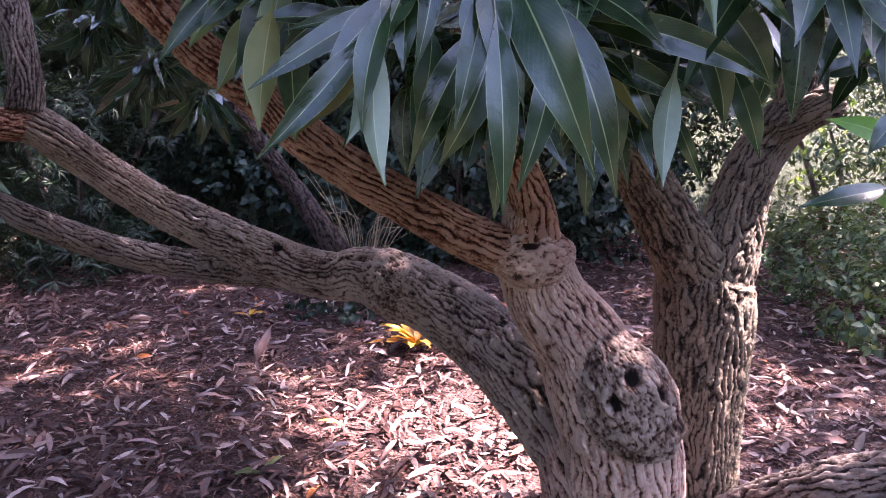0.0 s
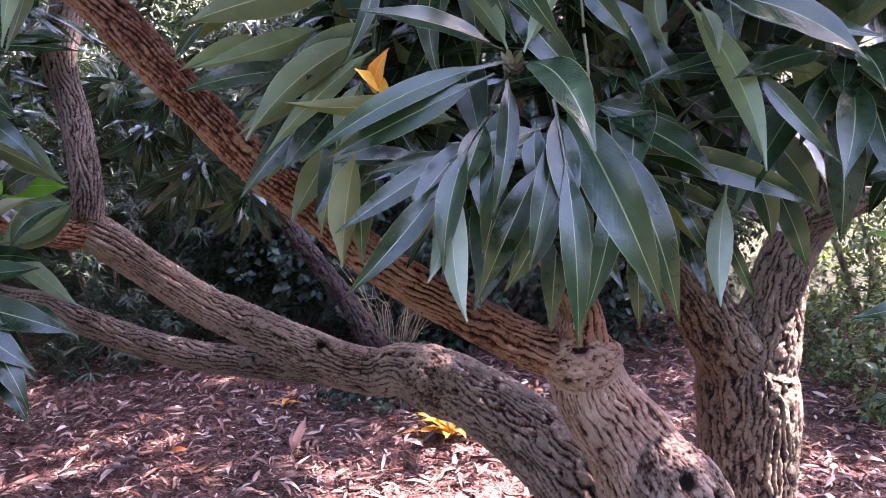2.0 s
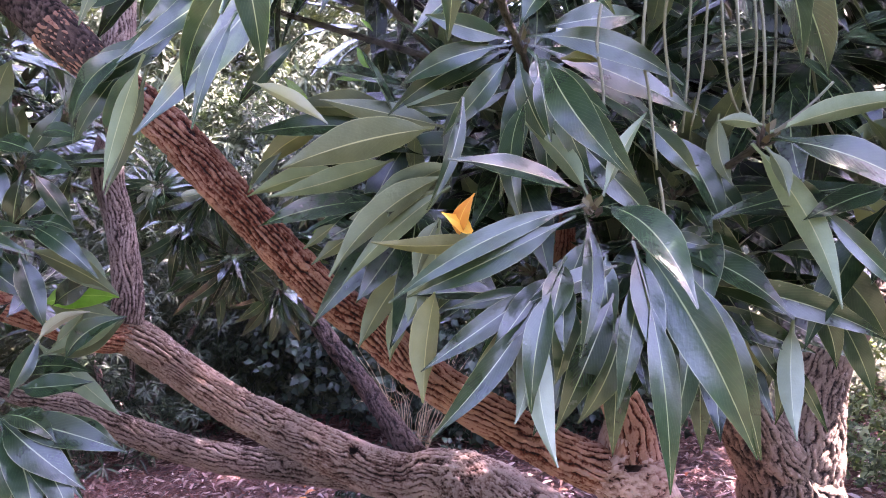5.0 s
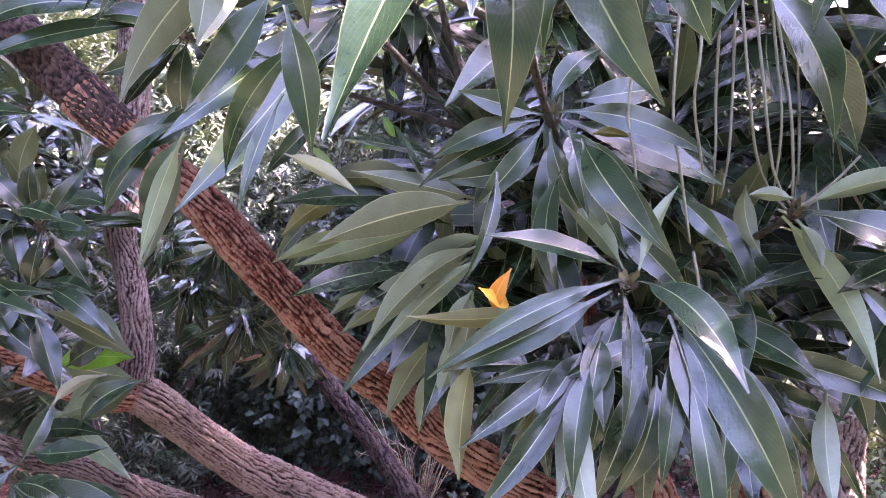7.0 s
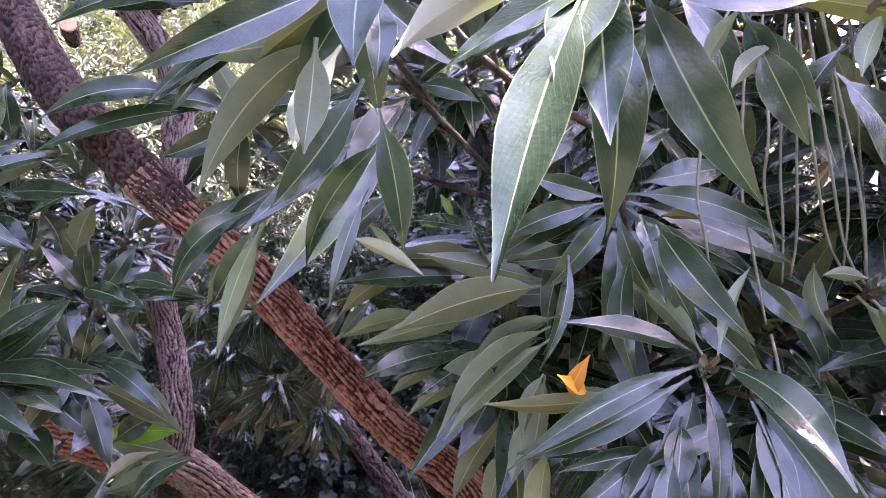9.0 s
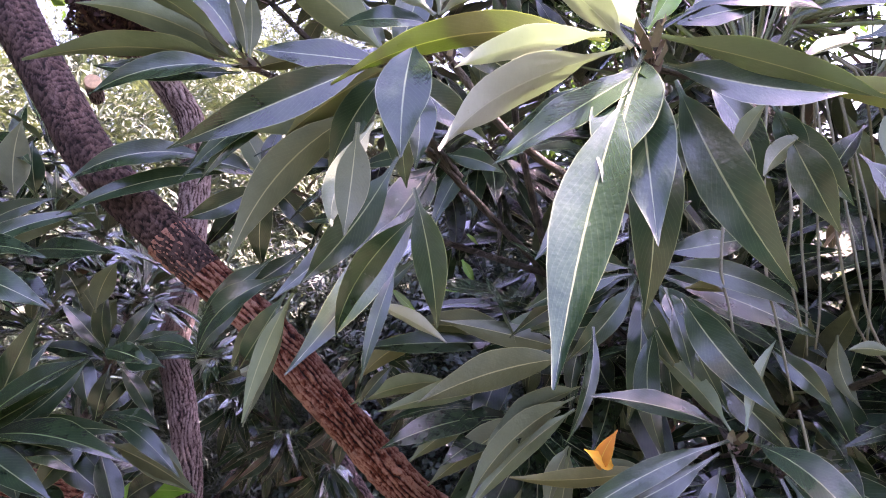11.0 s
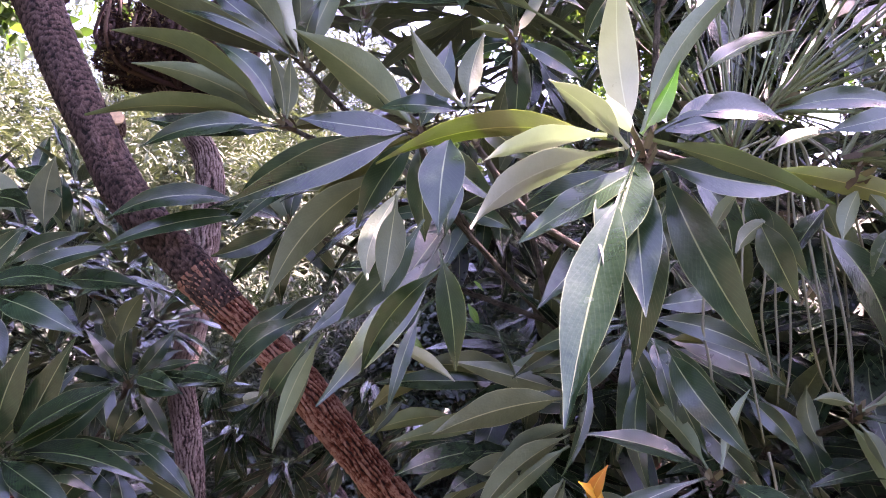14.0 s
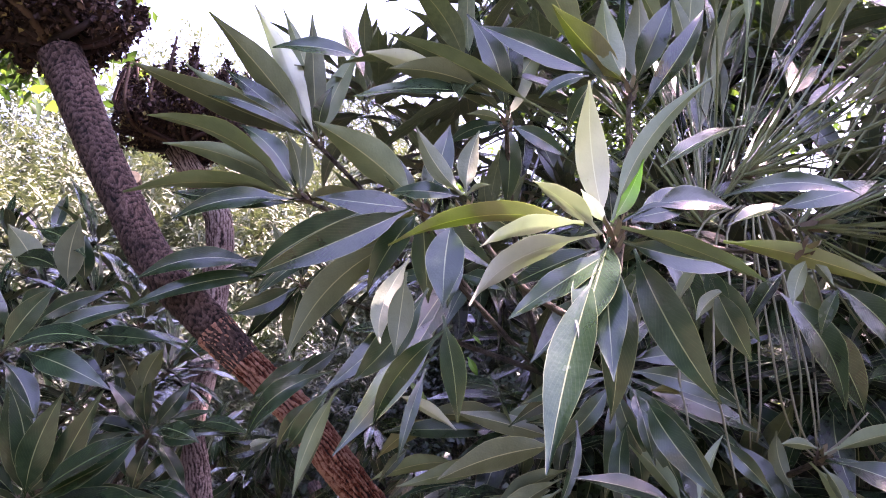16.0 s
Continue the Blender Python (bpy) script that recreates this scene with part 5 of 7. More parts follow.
leaf(R13, (-0.091, 0.645, 2.379), (-0.027, 0.606, 2.516), 0.047, (-0.25, -0.96, -0.15), 0.0923, 0.12, 0.23)
leaf(R13, (-0.087, 0.658, 2.336), (0.042, 0.656, 2.532), 0.043, (-0.33, -0.92, 0.21), 0.0662, 0.12, 0.34)
leaf(R13, (-0.092, 0.678, 2.406), (-0.170, 0.672, 2.484), 0.033, (-0.28, -0.89, -0.35), 0.0983, 0.06, 0.19)
leaf(R13, (-0.079, 0.687, 2.415), (-0.061, 0.667, 2.588), 0.052, (0.07, 0.99, 0.11), 0.114, 0.06, 0.28)
leaf(R13, (-0.142, 0.680, 2.428), (-0.341, 0.647, 2.508), 0.050, (0.10, -0.98, -0.15), 0.102, 0.06, 0.27)
leaf(R13, (-0.145, 0.725, 2.452), (-0.233, 0.733, 2.414), 0.029, (-0.19, -0.95, 0.26), 0.0516, 0.06, 0.15)
leaf(R13, (-0.132, 0.746, 2.454), (-0.182, 0.770, 2.368), 0.031, (-0.06, -0.97, -0.23), 0.0639, 0.06, 0.23)
R14 = rosette(tree, (-0.285, 0.858, 2.441), (-0.2, -0.2, 1))
leaf(R14, (-0.317, 0.841, 2.493), (-0.508, 0.802, 2.524), 0.059, (0.01, 0.60, 0.80), 0.0671, 0.12, 0.18)
leaf(R14, (-0.306, 0.845, 2.482), (-0.579, 0.789, 2.455), 0.064, (0.11, -0.82, 0.57), 0.0407, 0.12, 0.22)
leaf(R14, (-0.403, 0.849, 2.524), (-0.558, 0.826, 2.578), 0.045, (0.15, 0.68, 0.72), 0.0868, 0.06, 0.18, mats=PALE)
leaf(R14, (-0.284, 0.873, 2.462), (-0.504, 0.842, 2.636), 0.060, (0.46, 0.57, 0.68), 0.0798, 0.06, 0.23)
leaf(R14, (-0.284, 0.873, 2.462), (-0.358, 0.838, 2.669), 0.052, (-0.01, -0.99, -0.17), 0.097, 0.06, 0.12)
leaf(R14, (-0.276, 0.902, 2.472), (-0.272, 0.884, 2.702), 0.059, (-0.00, -1.00, -0.07), 0.121, 0.06, 0.31)
leaf(R14, (-0.276, 0.902, 2.468), (-0.180, 0.902, 2.658), 0.060, (-0.31, 0.94, 0.16), 0.107, 0.06, 0.32)
leaf(R14, (-0.285, 0.860, 2.436), (-0.360, 0.852, 2.451), 0.023, (0.09, 0.64, 0.76), 0.106, 0.12, 0.13)
leaf(R14, (-0.279, 0.861, 2.431), (-0.167, 0.885, 2.370), 0.039, (0.15, -0.98, -0.09), 0.12, 0.12, 0.23)
leaf(R14, (-0.284, 0.879, 2.441), (-0.405, 0.914, 2.412), 0.039, (-0.30, -0.94, 0.13), 0.0879, 0.06, 0.11)
leaf(R14, (-0.277, 0.906, 2.455), (-0.284, 0.955, 2.295), 0.050, (0.37, -0.88, -0.28), 0.0618, 0.06, 0.14)
leaf(R14, (-0.579, 0.898, 2.612), (-0.764, 0.884, 2.633), 0.047, (0.10, -0.98, 0.18), 0.112, 0.06, 0.29)
R15 = rosette(tree, (-0.777, 1.315, 2.243), (-0.5, -0.5, 0.5))
leaf(R15, (-0.882, 1.277, 2.284), (-1.171, 1.239, 2.229), 0.059, (0.10, -0.98, 0.17), 0.108, 0.06, 0.24)
leaf(R15, (-0.825, 1.308, 2.261), (-1.184, 1.239, 2.160), 0.051, (0.10, -0.95, 0.29), 0.0527, 0.12, 0.16)
leaf(R15, (-0.784, 1.315, 2.243), (-0.965, 1.297, 2.276), 0.056, (0.15, -0.94, 0.32), 0.106, 0.12, 0.36)
leaf(R15, (-0.784, 1.316, 2.239), (-0.952, 1.310, 2.165), 0.055, (0.05, -1.00, -0.05), 0.0496, 0.12, 0.31)
leaf(R15, (-0.786, 1.336, 2.242), (-0.931, 1.371, 2.106), 0.061, (-0.36, -0.92, 0.15), 0.0621, 0.06, 0.27)
leaf(R15, (-0.777, 1.315, 2.243), (-0.605, 1.335, 2.270), 0.053, (0.06, -0.94, 0.33), 0.114, 0.12, 0.35)
leaf(R15, (-0.789, 1.361, 2.261), (-0.881, 1.362, 2.419), 0.055, (-0.15, 0.98, -0.09), 0.0434, 0.06, 0.35)
leaf(R15, (-0.789, 1.365, 2.250), (-0.814, 1.428, 2.073), 0.057, (0.02, -0.94, -0.34), 0.0806, 0.06, 0.14)
leaf(R15, (-0.782, 1.365, 2.250), (-0.669, 1.417, 2.129), 0.052, (0.27, -0.95, -0.16), 0.0955, 0.06, 0.34)
leaf(R15, (-0.789, 1.361, 2.261), (-0.763, 1.375, 2.391), 0.040, (0.23, -0.97, 0.06), 0.0647, 0.06, 0.26)
R16 = rosette(tree, (0.150, 0.664, 2.109), (0.6, -0.4, 0.5))
leaf(R16, (0.032, 0.675, 2.125), (0.269, 0.640, 2.033), 0.034, (0.33, 0.77, 0.55), 0.0567, 0.06, 0.21, mats=FADED)
leaf(R16, (0.025, 0.636, 2.183), (0.223, 0.625, 2.179), 0.033, (-0.05, -0.99, 0.13), 0.0908, 0.12, 0.28)
leaf(R16, (0.154, 0.666, 2.101), (0.119, 0.668, 2.023), 0.026, (-0.01, 1.00, 0.02), 0.105, 0.12, 0.16)
leaf(R16, (0.154, 0.668, 2.097), (0.180, 0.662, 2.050), 0.016, (0.66, 0.71, 0.27), 0.0803, 0.12, 0.20)
leaf(R16, (0.200, 0.683, 2.053), (0.169, 0.703, 1.983), 0.024, (-0.60, -0.80, 0.04), 0.0639, 0.12, 0.29)
leaf(R16, (0.183, 0.680, 2.061), (0.304, 0.724, 1.934), 0.054, (0.24, -0.97, -0.11), 0.0459, 0.12, 0.19)
leaf(R16, (0.152, 0.780, 2.071), (0.256, 0.840, 1.887), 0.066, (0.29, -0.95, -0.15), 0.092, 0.06, 0.18)
leaf(R16, (0.127, 0.702, 2.188), (0.317, 0.734, 2.248), 0.038, (0.12, -0.98, 0.16), 0.119, 0.06, 0.15)
leaf(R16, (0.170, 0.789, 2.112), (0.087, 0.798, 2.001), 0.042, (-0.71, -0.50, 0.49), 0.0779, 0.06, 0.26)
leaf(R16, (0.226, 0.852, 2.050), (0.322, 0.907, 1.884), 0.060, (0.05, -0.96, -0.29), 0.0703, 0.06, 0.30)
leaf(R16, (0.052, 0.697, 2.159), (0.181, 0.741, 2.203), 0.040, (-0.05, -0.64, 0.77), 0.0803, 0.06, 0.29)
L1 = rosette(tree, (-1.428, 1.370, 1.727), (0.2, -0.5, 0.8))
leaf(L1, (-1.421, 1.368, 1.734), (-1.312, 1.270, 1.971), 0.072, (0.38, -0.78, -0.50), 0.0779, 0.12, 0.23)
leaf(L1, (-1.430, 1.368, 1.734), (-1.463, 1.286, 1.997), 0.067, (0.73, -0.68, -0.12), 0.041, 0.12, 0.19)
leaf(L1, (-1.407, 1.370, 1.730), (-1.081, 1.216, 1.870), 0.079, (-0.53, -0.74, 0.42), 0.04, 0.12, 0.30)
leaf(L1, (-1.401, 1.371, 1.727), (-1.174, 1.289, 1.821), 0.050, (-0.39, -0.91, 0.15), 0.0506, 0.12, 0.29)
leaf(L1, (-1.401, 1.375, 1.715), (-1.024, 1.300, 1.671), 0.088, (0.00, -0.50, 0.87), 0.117, 0.12, 0.33)
leaf(L1, (-1.414, 1.374, 1.715), (-1.165, 1.294, 1.600), 0.070, (0.08, -0.73, 0.68), 0.0749, 0.12, 0.33)
leaf(L1, (-1.434, 1.369, 1.727), (-1.603, 1.276, 1.840), 0.067, (0.65, -0.44, 0.62), 0.0592, 0.12, 0.32)
leaf(L1, (-1.434, 1.371, 1.721), (-1.541, 1.278, 1.669), 0.045, (0.16, -0.61, 0.78), 0.081, 0.12, 0.37)
leaf(L1, (-1.421, 1.374, 1.715), (-1.328, 1.302, 1.552), 0.060, (0.45, -0.69, 0.57), 0.113, 0.12, 0.17)
leaf(L1, (-1.452, 1.417, 1.739), (-1.277, 1.419, 1.930), 0.057, (0.16, -0.98, -0.14), 0.13, 0.06, 0.17)
L2 = rosette(tree, (-1.276, 1.656, 1.907), (0.2, -0.5, 0.8))
leaf(L2, (-1.246, 1.638, 1.903), (-1.098, 1.592, 1.870), 0.047, (-0.20, -0.91, 0.36), 0.13, 0.06, 0.11)
leaf(L2, (-1.155, 1.634, 1.895), (-0.963, 1.590, 1.895), 0.052, (-0.14, -0.61, 0.78), 0.0822, 0.06, 0.16)
leaf(L2, (-1.215, 1.650, 1.938), (-1.083, 1.628, 1.961), 0.028, (-0.20, -0.96, 0.21), 0.0875, 0.12, 0.20)
leaf(L2, (-1.276, 1.656, 1.907), (-1.365, 1.591, 2.110), 0.064, (0.05, 0.94, 0.33), 0.13, 0.12, 0.17)
leaf(L2, (-1.271, 1.655, 1.912), (-1.262, 1.607, 2.072), 0.050, (0.08, -0.95, -0.29), 0.116, 0.12, 0.29)
leaf(L2, (-1.276, 1.657, 1.904), (-1.390, 1.611, 2.041), 0.055, (0.64, -0.71, 0.29), 0.0553, 0.12, 0.13)
leaf(L2, (-1.263, 1.656, 1.912), (-1.170, 1.670, 2.049), 0.050, (0.18, -0.98, -0.01), 0.0758, 0.12, 0.17)
leaf(L2, (-1.287, 1.659, 1.896), (-1.454, 1.641, 1.934), 0.052, (0.20, -0.85, 0.49), 0.0879, 0.12, 0.21)
leaf(L2, (-1.271, 1.662, 1.889), (-1.319, 1.690, 1.721), 0.053, (0.17, -0.96, -0.21), 0.113, 0.12, 0.33)
leaf(L2, (-1.255, 1.663, 1.889), (-1.161, 1.692, 1.737), 0.054, (0.74, -0.58, 0.35), 0.077, 0.12, 0.12)
L3 = rosette(tree, (-1.532, 1.334, 2.070), (0.4, -0.4, 0.7))
leaf(L3, (-1.483, 1.336, 2.073), (-1.200, 1.410, 2.212), 0.046, (0.13, -0.96, 0.24), 0.125, 0.12, 0.28)
leaf(L3, (-1.525, 1.334, 2.073), (-1.236, 1.300, 2.087), 0.075, (-0.12, -0.80, 0.59), 0.111, 0.12, 0.13)
leaf(L3, (-1.469, 1.335, 2.076), (-1.211, 1.293, 1.977), 0.075, (0.03, -0.88, 0.47), 0.116, 0.12, 0.16)
leaf(L3, (-1.525, 1.334, 2.073), (-1.408, 1.329, 2.245), 0.062, (0.26, -0.94, -0.21), 0.0408, 0.12, 0.19)
leaf(L3, (-1.525, 1.334, 2.073), (-1.692, 1.315, 2.113), 0.052, (0.23, -0.74, 0.63), 0.103, 0.12, 0.36)
leaf(L3, (-1.525, 1.338, 2.060), (-1.406, 1.330, 1.895), 0.061, (0.45, -0.81, 0.37), 0.0462, 0.12, 0.30)
leaf(L3, (-1.525, 1.332, 2.080), (-1.565, 1.295, 2.266), 0.058, (0.82, -0.57, 0.06), 0.11, 0.12, 0.19)
L4 = rosette(tree, (-1.260, 1.542, 1.327), (0.3, -0.5, 0.6))
leaf(L4, (-1.234, 1.543, 1.327), (-1.019, 1.462, 1.135), 0.070, (0.29, -0.72, 0.63), 0.121, 0.12, 0.32)
leaf(L4, (-1.181, 1.544, 1.287), (-0.925, 1.472, 1.233), 0.070, (0.12, -0.28, 0.95), 0.109, 0.12, 0.35)
leaf(L4, (-1.227, 1.541, 1.274), (-1.098, 1.435, 1.058), 0.068, (0.61, -0.51, 0.61), 0.0679, 0.12, 0.22)
leaf(L4, (-1.168, 1.541, 1.234), (-1.054, 1.475, 1.035), 0.059, (0.32, -0.83, 0.46), 0.0672, 0.12, 0.13)
leaf(L4, (-1.101, 1.535, 1.428), (-0.946, 1.527, 1.531), 0.056, (-0.23, -0.93, 0.27), 0.121, 0.06, 0.28)
leaf(L4, (-1.180, 1.553, 1.466), (-1.052, 1.563, 1.540), 0.035, (-0.42, 0.64, 0.64), 0.108, 0.12, 0.20, mats=PALE)
leaf(L4, (-1.220, 1.546, 1.367), (-1.022, 1.516, 1.384), 0.060, (-0.17, -0.76, 0.63), 0.0584, 0.12, 0.23)
leaf(L4, (-1.247, 1.544, 1.340), (-1.367, 1.481, 1.209), 0.057, (0.15, -0.94, 0.30), 0.0484, 0.12, 0.18)
leaf(L4, (-1.247, 1.544, 1.340), (-1.379, 1.490, 1.389), 0.045, (0.47, -0.75, 0.47), 0.0667, 0.12, 0.14)
leaf(L4, (-1.240, 1.544, 1.347), (-1.192, 1.594, 1.482), 0.046, (0.52, -0.84, 0.12), 0.0568, 0.12, 0.37)
L5 = rosette(tree, (-1.320, 1.653, 1.751), (0.3, -0.5, 0.7))
leaf(L5, (-1.264, 1.655, 1.755), (-1.050, 1.597, 1.616), 0.053, (0.10, -0.85, 0.51), 0.128, 0.12, 0.15)
leaf(L5, (-1.264, 1.655, 1.760), (-1.118, 1.630, 1.724), 0.046, (0.05, -0.72, 0.69), 0.0608, 0.12, 0.24)
leaf(L5, (-1.279, 1.652, 1.702), (-1.031, 1.656, 1.571), 0.075, (0.15, 0.94, 0.32), 0.122, 0.12, 0.16)
leaf(L5, (-1.293, 1.653, 1.730), (-1.401, 1.579, 1.566), 0.063, (0.45, -0.89, 0.10), 0.0917, 0.12, 0.25)
leaf(L5, (-1.292, 1.654, 1.758), (-1.205, 1.704, 1.874), 0.046, (0.47, -0.88, 0.03), 0.109, 0.12, 0.32)
leaf(L5, (-1.306, 1.654, 1.758), (-1.361, 1.681, 1.943), 0.059, (0.61, -0.74, 0.29), 0.0626, 0.12, 0.36)
leaf(L5, (-1.279, 1.651, 1.688), (-1.191, 1.614, 1.494), 0.063, (0.54, -0.75, 0.39), 0.0932, 0.12, 0.26)
RL = rosette(tree, (-1.42, 1.60, 1.66), (0.3, -0.5, 0.8))
RM = rosette(tree, (-1.45, 2.0, 1.9), (0.3, -0.5, 0.8))
RR = rosette(tree, (0.95, 1.65, 1.57), (-0.3, -0.5, 0.5))
leaf(R3, (-0.180, 0.899, 1.684), (-0.157, 0.868, 1.736), 0.023, (-0.31, -0.87, -0.38), 0.124, 0, 0.4, mats=YELLOW)
leaf(R3, (-0.161, 0.902, 1.686), (-0.201, 0.869, 1.712), 0.020, (0.62, -0.78, -0.03), 0.059, 0, 0.4, mats=YELLOW)
leaf(R4, (-0.387, 1.017, 2.177), (-0.582, 0.807, 1.813), 0.069, (0.34, -0.88, 0.33), 0.052, 0.25, 0.16, tips=[(0.55, (-0.614, 0.831, 1.911)), (0.56, (-0.536, 0.848, 1.875))])
leaf(R4, (-0.617, 1.077, 2.046), (-0.791, 1.053, 1.936), 0.040, (0.16, -0.99, -0.03), 0.036, 0.12, 0.16)
leaf(R4, (-0.490, 0.862, 2.198), (-0.691, 0.881, 1.978), 0.064, (-0.38, 0.82, 0.42), 0.12, 0.08, 0.16)
leaf(R4, (-0.457, 0.742, 2.124), (-0.488, 0.640, 1.963), 0.036, (-0.39, 0.81, -0.44), 0.126, 0.05, 0.16)
leaf(R4, (-0.428, 0.747, 1.943), (-0.467, 0.703, 1.799), 0.020, (0.15, -0.96, 0.25), 0.075, 0.12, 0.16)
leaf(R4, (-0.398, 0.640, 2.004), (-0.377, 0.666, 1.853), 0.037, (0.16, -0.98, -0.14), 0.03, 0.12, 0.16)
leaf(R4, (-0.603, 0.893, 1.920), (-0.664, 0.892, 1.747), 0.024, (-0.47, 0.87, 0.16), 0.106, 0.12, 0.16)
leaf(R4, (-0.711, 1.099, 2.000), (-0.819, 1.092, 1.854), 0.041, (0.03, -1.00, 0.02), 0.06, 0.12, 0.16)
leaf(R4, (-0.670, 1.039, 1.930), (-0.739, 1.048, 1.836), 0.033, (-0.03, -1.00, -0.08), 0.105, 0.12, 0.16)
leaf(R4, (-0.476, 0.909, 2.225), (-0.692, 0.855, 2.171), 0.052, (-0.32, 0.84, 0.43), 0.093, 0.12, 0.16)
leaf(R4, (-0.472, 0.884, 2.035), (-0.583, 0.879, 2.033), 0.035, (0.02, -0.76, 0.65), 0.06, 0.12, 0.16)
leaf(R4, (-0.381, 0.472, 2.080), (-0.389, 0.442, 1.968), 0.048, (-0.05, -0.96, 0.26), 0.051, 0.02, 0.16)
leaf(R4, (-0.512, 0.895, 2.286), (-0.815, 1.012, 2.167), 0.062, (-0.29, -0.94, -0.19), 0.105, 0.12, 0.16)
leaf(R4, (-0.566, 0.902, 2.254), (-0.794, 1.002, 2.135), 0.040, (-0.33, -0.93, -0.16), 0.052, 0.12, 0.16)
leaf(R4, (-0.426, 1.089, 2.027), (-0.576, 1.195, 1.931), 0.040, (-0.56, -0.83, -0.04), 0.091, 0.12, 0.16)
leaf(R4, (-0.387, 1.017, 2.177), (-0.287, 0.982, 2.130), 0.036, (-0.29, -0.95, 0.10), 0.021, 0.12, 0.16)
leaf(R4, (-0.387, 1.017, 2.177), (-0.308, 0.875, 2.166), 0.039, (-0.87, -0.49, 0.01), 0.048, 0.12, 0.16)
leaf(R4, (-0.387, 1.017, 2.177), (-0.546, 1.064, 2.173), 0.028, (-0.29, -0.96, 0.06), 0.071, 0.12, 0.16)
leaf(R4, (-0.444, 0.553, 2.046), (-0.457, 0.555, 1.932), 0.036, (0.01, 1.00, 0.02), 0.091, 0.12, 0.16)
leaf(R4, (-0.423, 0.705, 2.064), (-0.547, 0.743, 1.921), 0.053, (-0.24, -0.97, -0.05), 0.058, 0.12, 0.16)
leaf(R4, (-0.388, 0.724, 2.006), (-0.520, 0.815, 1.858), 0.040, (-0.40, -0.90, -0.20), 0.101, 0.12, 0.16)
leaf(R4, (-0.666, 1.023, 2.015), (-0.816, 1.095, 1.929), 0.046, (-0.44, -0.90, 0.02), 0.059, 0.12, 0.16)
leaf(R4, (-0.613, 0.935, 1.968), (-0.807, 1.067, 1.849), 0.050, (-0.56, -0.83, -0.01), 0.116, 0.12, 0.16)
leaf(R4, (-0.603, 0.891, 1.941), (-0.702, 0.973, 1.828), 0.041, (-0.39, -0.87, -0.29), 0.127, 0.12, 0.16)
leaf(R4, (-0.584, 0.844, 1.925), (-0.662, 0.883, 1.753), 0.029, (0.03, 0.98, 0.20), 0.077, 0.12, 0.16)
leaf(RL, (-1.430, 1.448, 1.710), (-1.246, 1.322, 1.981), 0.072, (0.01, -0.90, -0.43), 0.078, 0.12, 0.16)
leaf(RL, (-1.430, 1.448, 1.710), (-1.151, 1.356, 1.881), 0.074, (-0.27, -0.96, -0.08), 0.06, 0.12, 0.16)
leaf(RL, (-1.430, 1.448, 1.710), (-1.214, 1.371, 1.821), 0.050, (-0.28, -0.95, -0.12), 0.085, 0.12, 0.16)
leaf(RL, (-1.430, 1.448, 1.710), (-1.472, 1.306, 2.000), 0.069, (0.52, -0.79, -0.31), 0.048, 0.12, 0.16)
leaf(RL, (-1.430, 1.448, 1.710), (-1.203, 1.414, 1.682), 0.069, (-0.07, -0.86, 0.51), 0.121, 0.12, 0.16)
leaf(RL, (-1.430, 1.448, 1.710), (-1.088, 1.405, 1.728), 0.061, (-0.13, -0.97, 0.20), 0.08, 0.12, 0.16)
leaf(RL, (-1.430, 1.448, 1.710), (-1.575, 1.365, 1.791), 0.069, (0.53, -0.84, 0.09), 0.106, 0.12, 0.16)
leaf(RL, (-1.430, 1.448, 1.710), (-1.333, 1.438, 1.584), 0.083, (0.46, -0.78, 0.42), 0.083, 0.12, 0.16)
leaf(RL, (-1.183, 1.422, 1.330), (-0.968, 1.380, 1.185), 0.076, (0.24, -0.77, 0.59), 0.09, 0.12, 0.16)
leaf(RL, (-1.183, 1.422, 1.330), (-0.986, 1.376, 1.089), 0.066, (0.48, -0.71, 0.52), 0.12, 0.12, 0.16)
leaf(RL, (-1.183, 1.422, 1.330), (-1.073, 1.371, 1.103), 0.076, (0.58, -0.69, 0.43), 0.063, 0.12, 0.16)
leaf(RL, (-1.183, 1.422, 1.330), (-0.884, 1.387, 1.260), 0.071, (0.02, -0.86, 0.50), 0.042, 0.12, 0.16)
leaf(RL, (-1.183, 1.422, 1.330), (-1.175, 1.365, 1.095), 0.073, (0.63, -0.75, 0.20), 0.111, 0.12, 0.16)
leaf(RL, (-1.183, 1.422, 1.330), (-1.029, 1.379, 1.284), 0.061, (0.10, -0.54, 0.84), 0.112, 0.12, 0.16)
leaf(RM, (-1.270, 1.774, 1.541), (-1.123, 1.735, 1.613), 0.066, (-0.24, -0.97, -0.04), 0.068, 0.12, 0.16)
leaf(RM, (-1.373, 1.775, 1.755), (-1.100, 1.686, 1.613), 0.065, (0.13, -0.71, 0.69), 0.106, 0.12, 0.16)
leaf(RM, (-1.404, 1.772, 1.695), (-1.305, 1.723, 1.571), 0.066, (0.22, -0.83, 0.50), 0.036, 0.12, 0.16)
leaf(RM, (-1.317, 1.768, 1.405), (-1.066, 1.735, 1.514), 0.054, (-0.02, 0.94, 0.33), 0.08, 0.12, 0.16)
leaf(RM, (-1.271, 1.771, 1.435), (-1.187, 1.779, 1.525), 0.039, (-0.36, 0.89, 0.27), 0.056, 0.12, 0.16)
leaf(RM, (-1.378, 1.763, 1.361), (-1.138, 1.727, 1.372), 0.060, (-0.14, -0.75, 0.64), 0.084, 0.12, 0.16)
leaf(RM, (-1.315, 1.772, 1.542), (-1.095, 1.785, 1.561), 0.076, (-0.08, 0.94, 0.32), 0.028, 0.12, 0.16, mats=YOUNG)
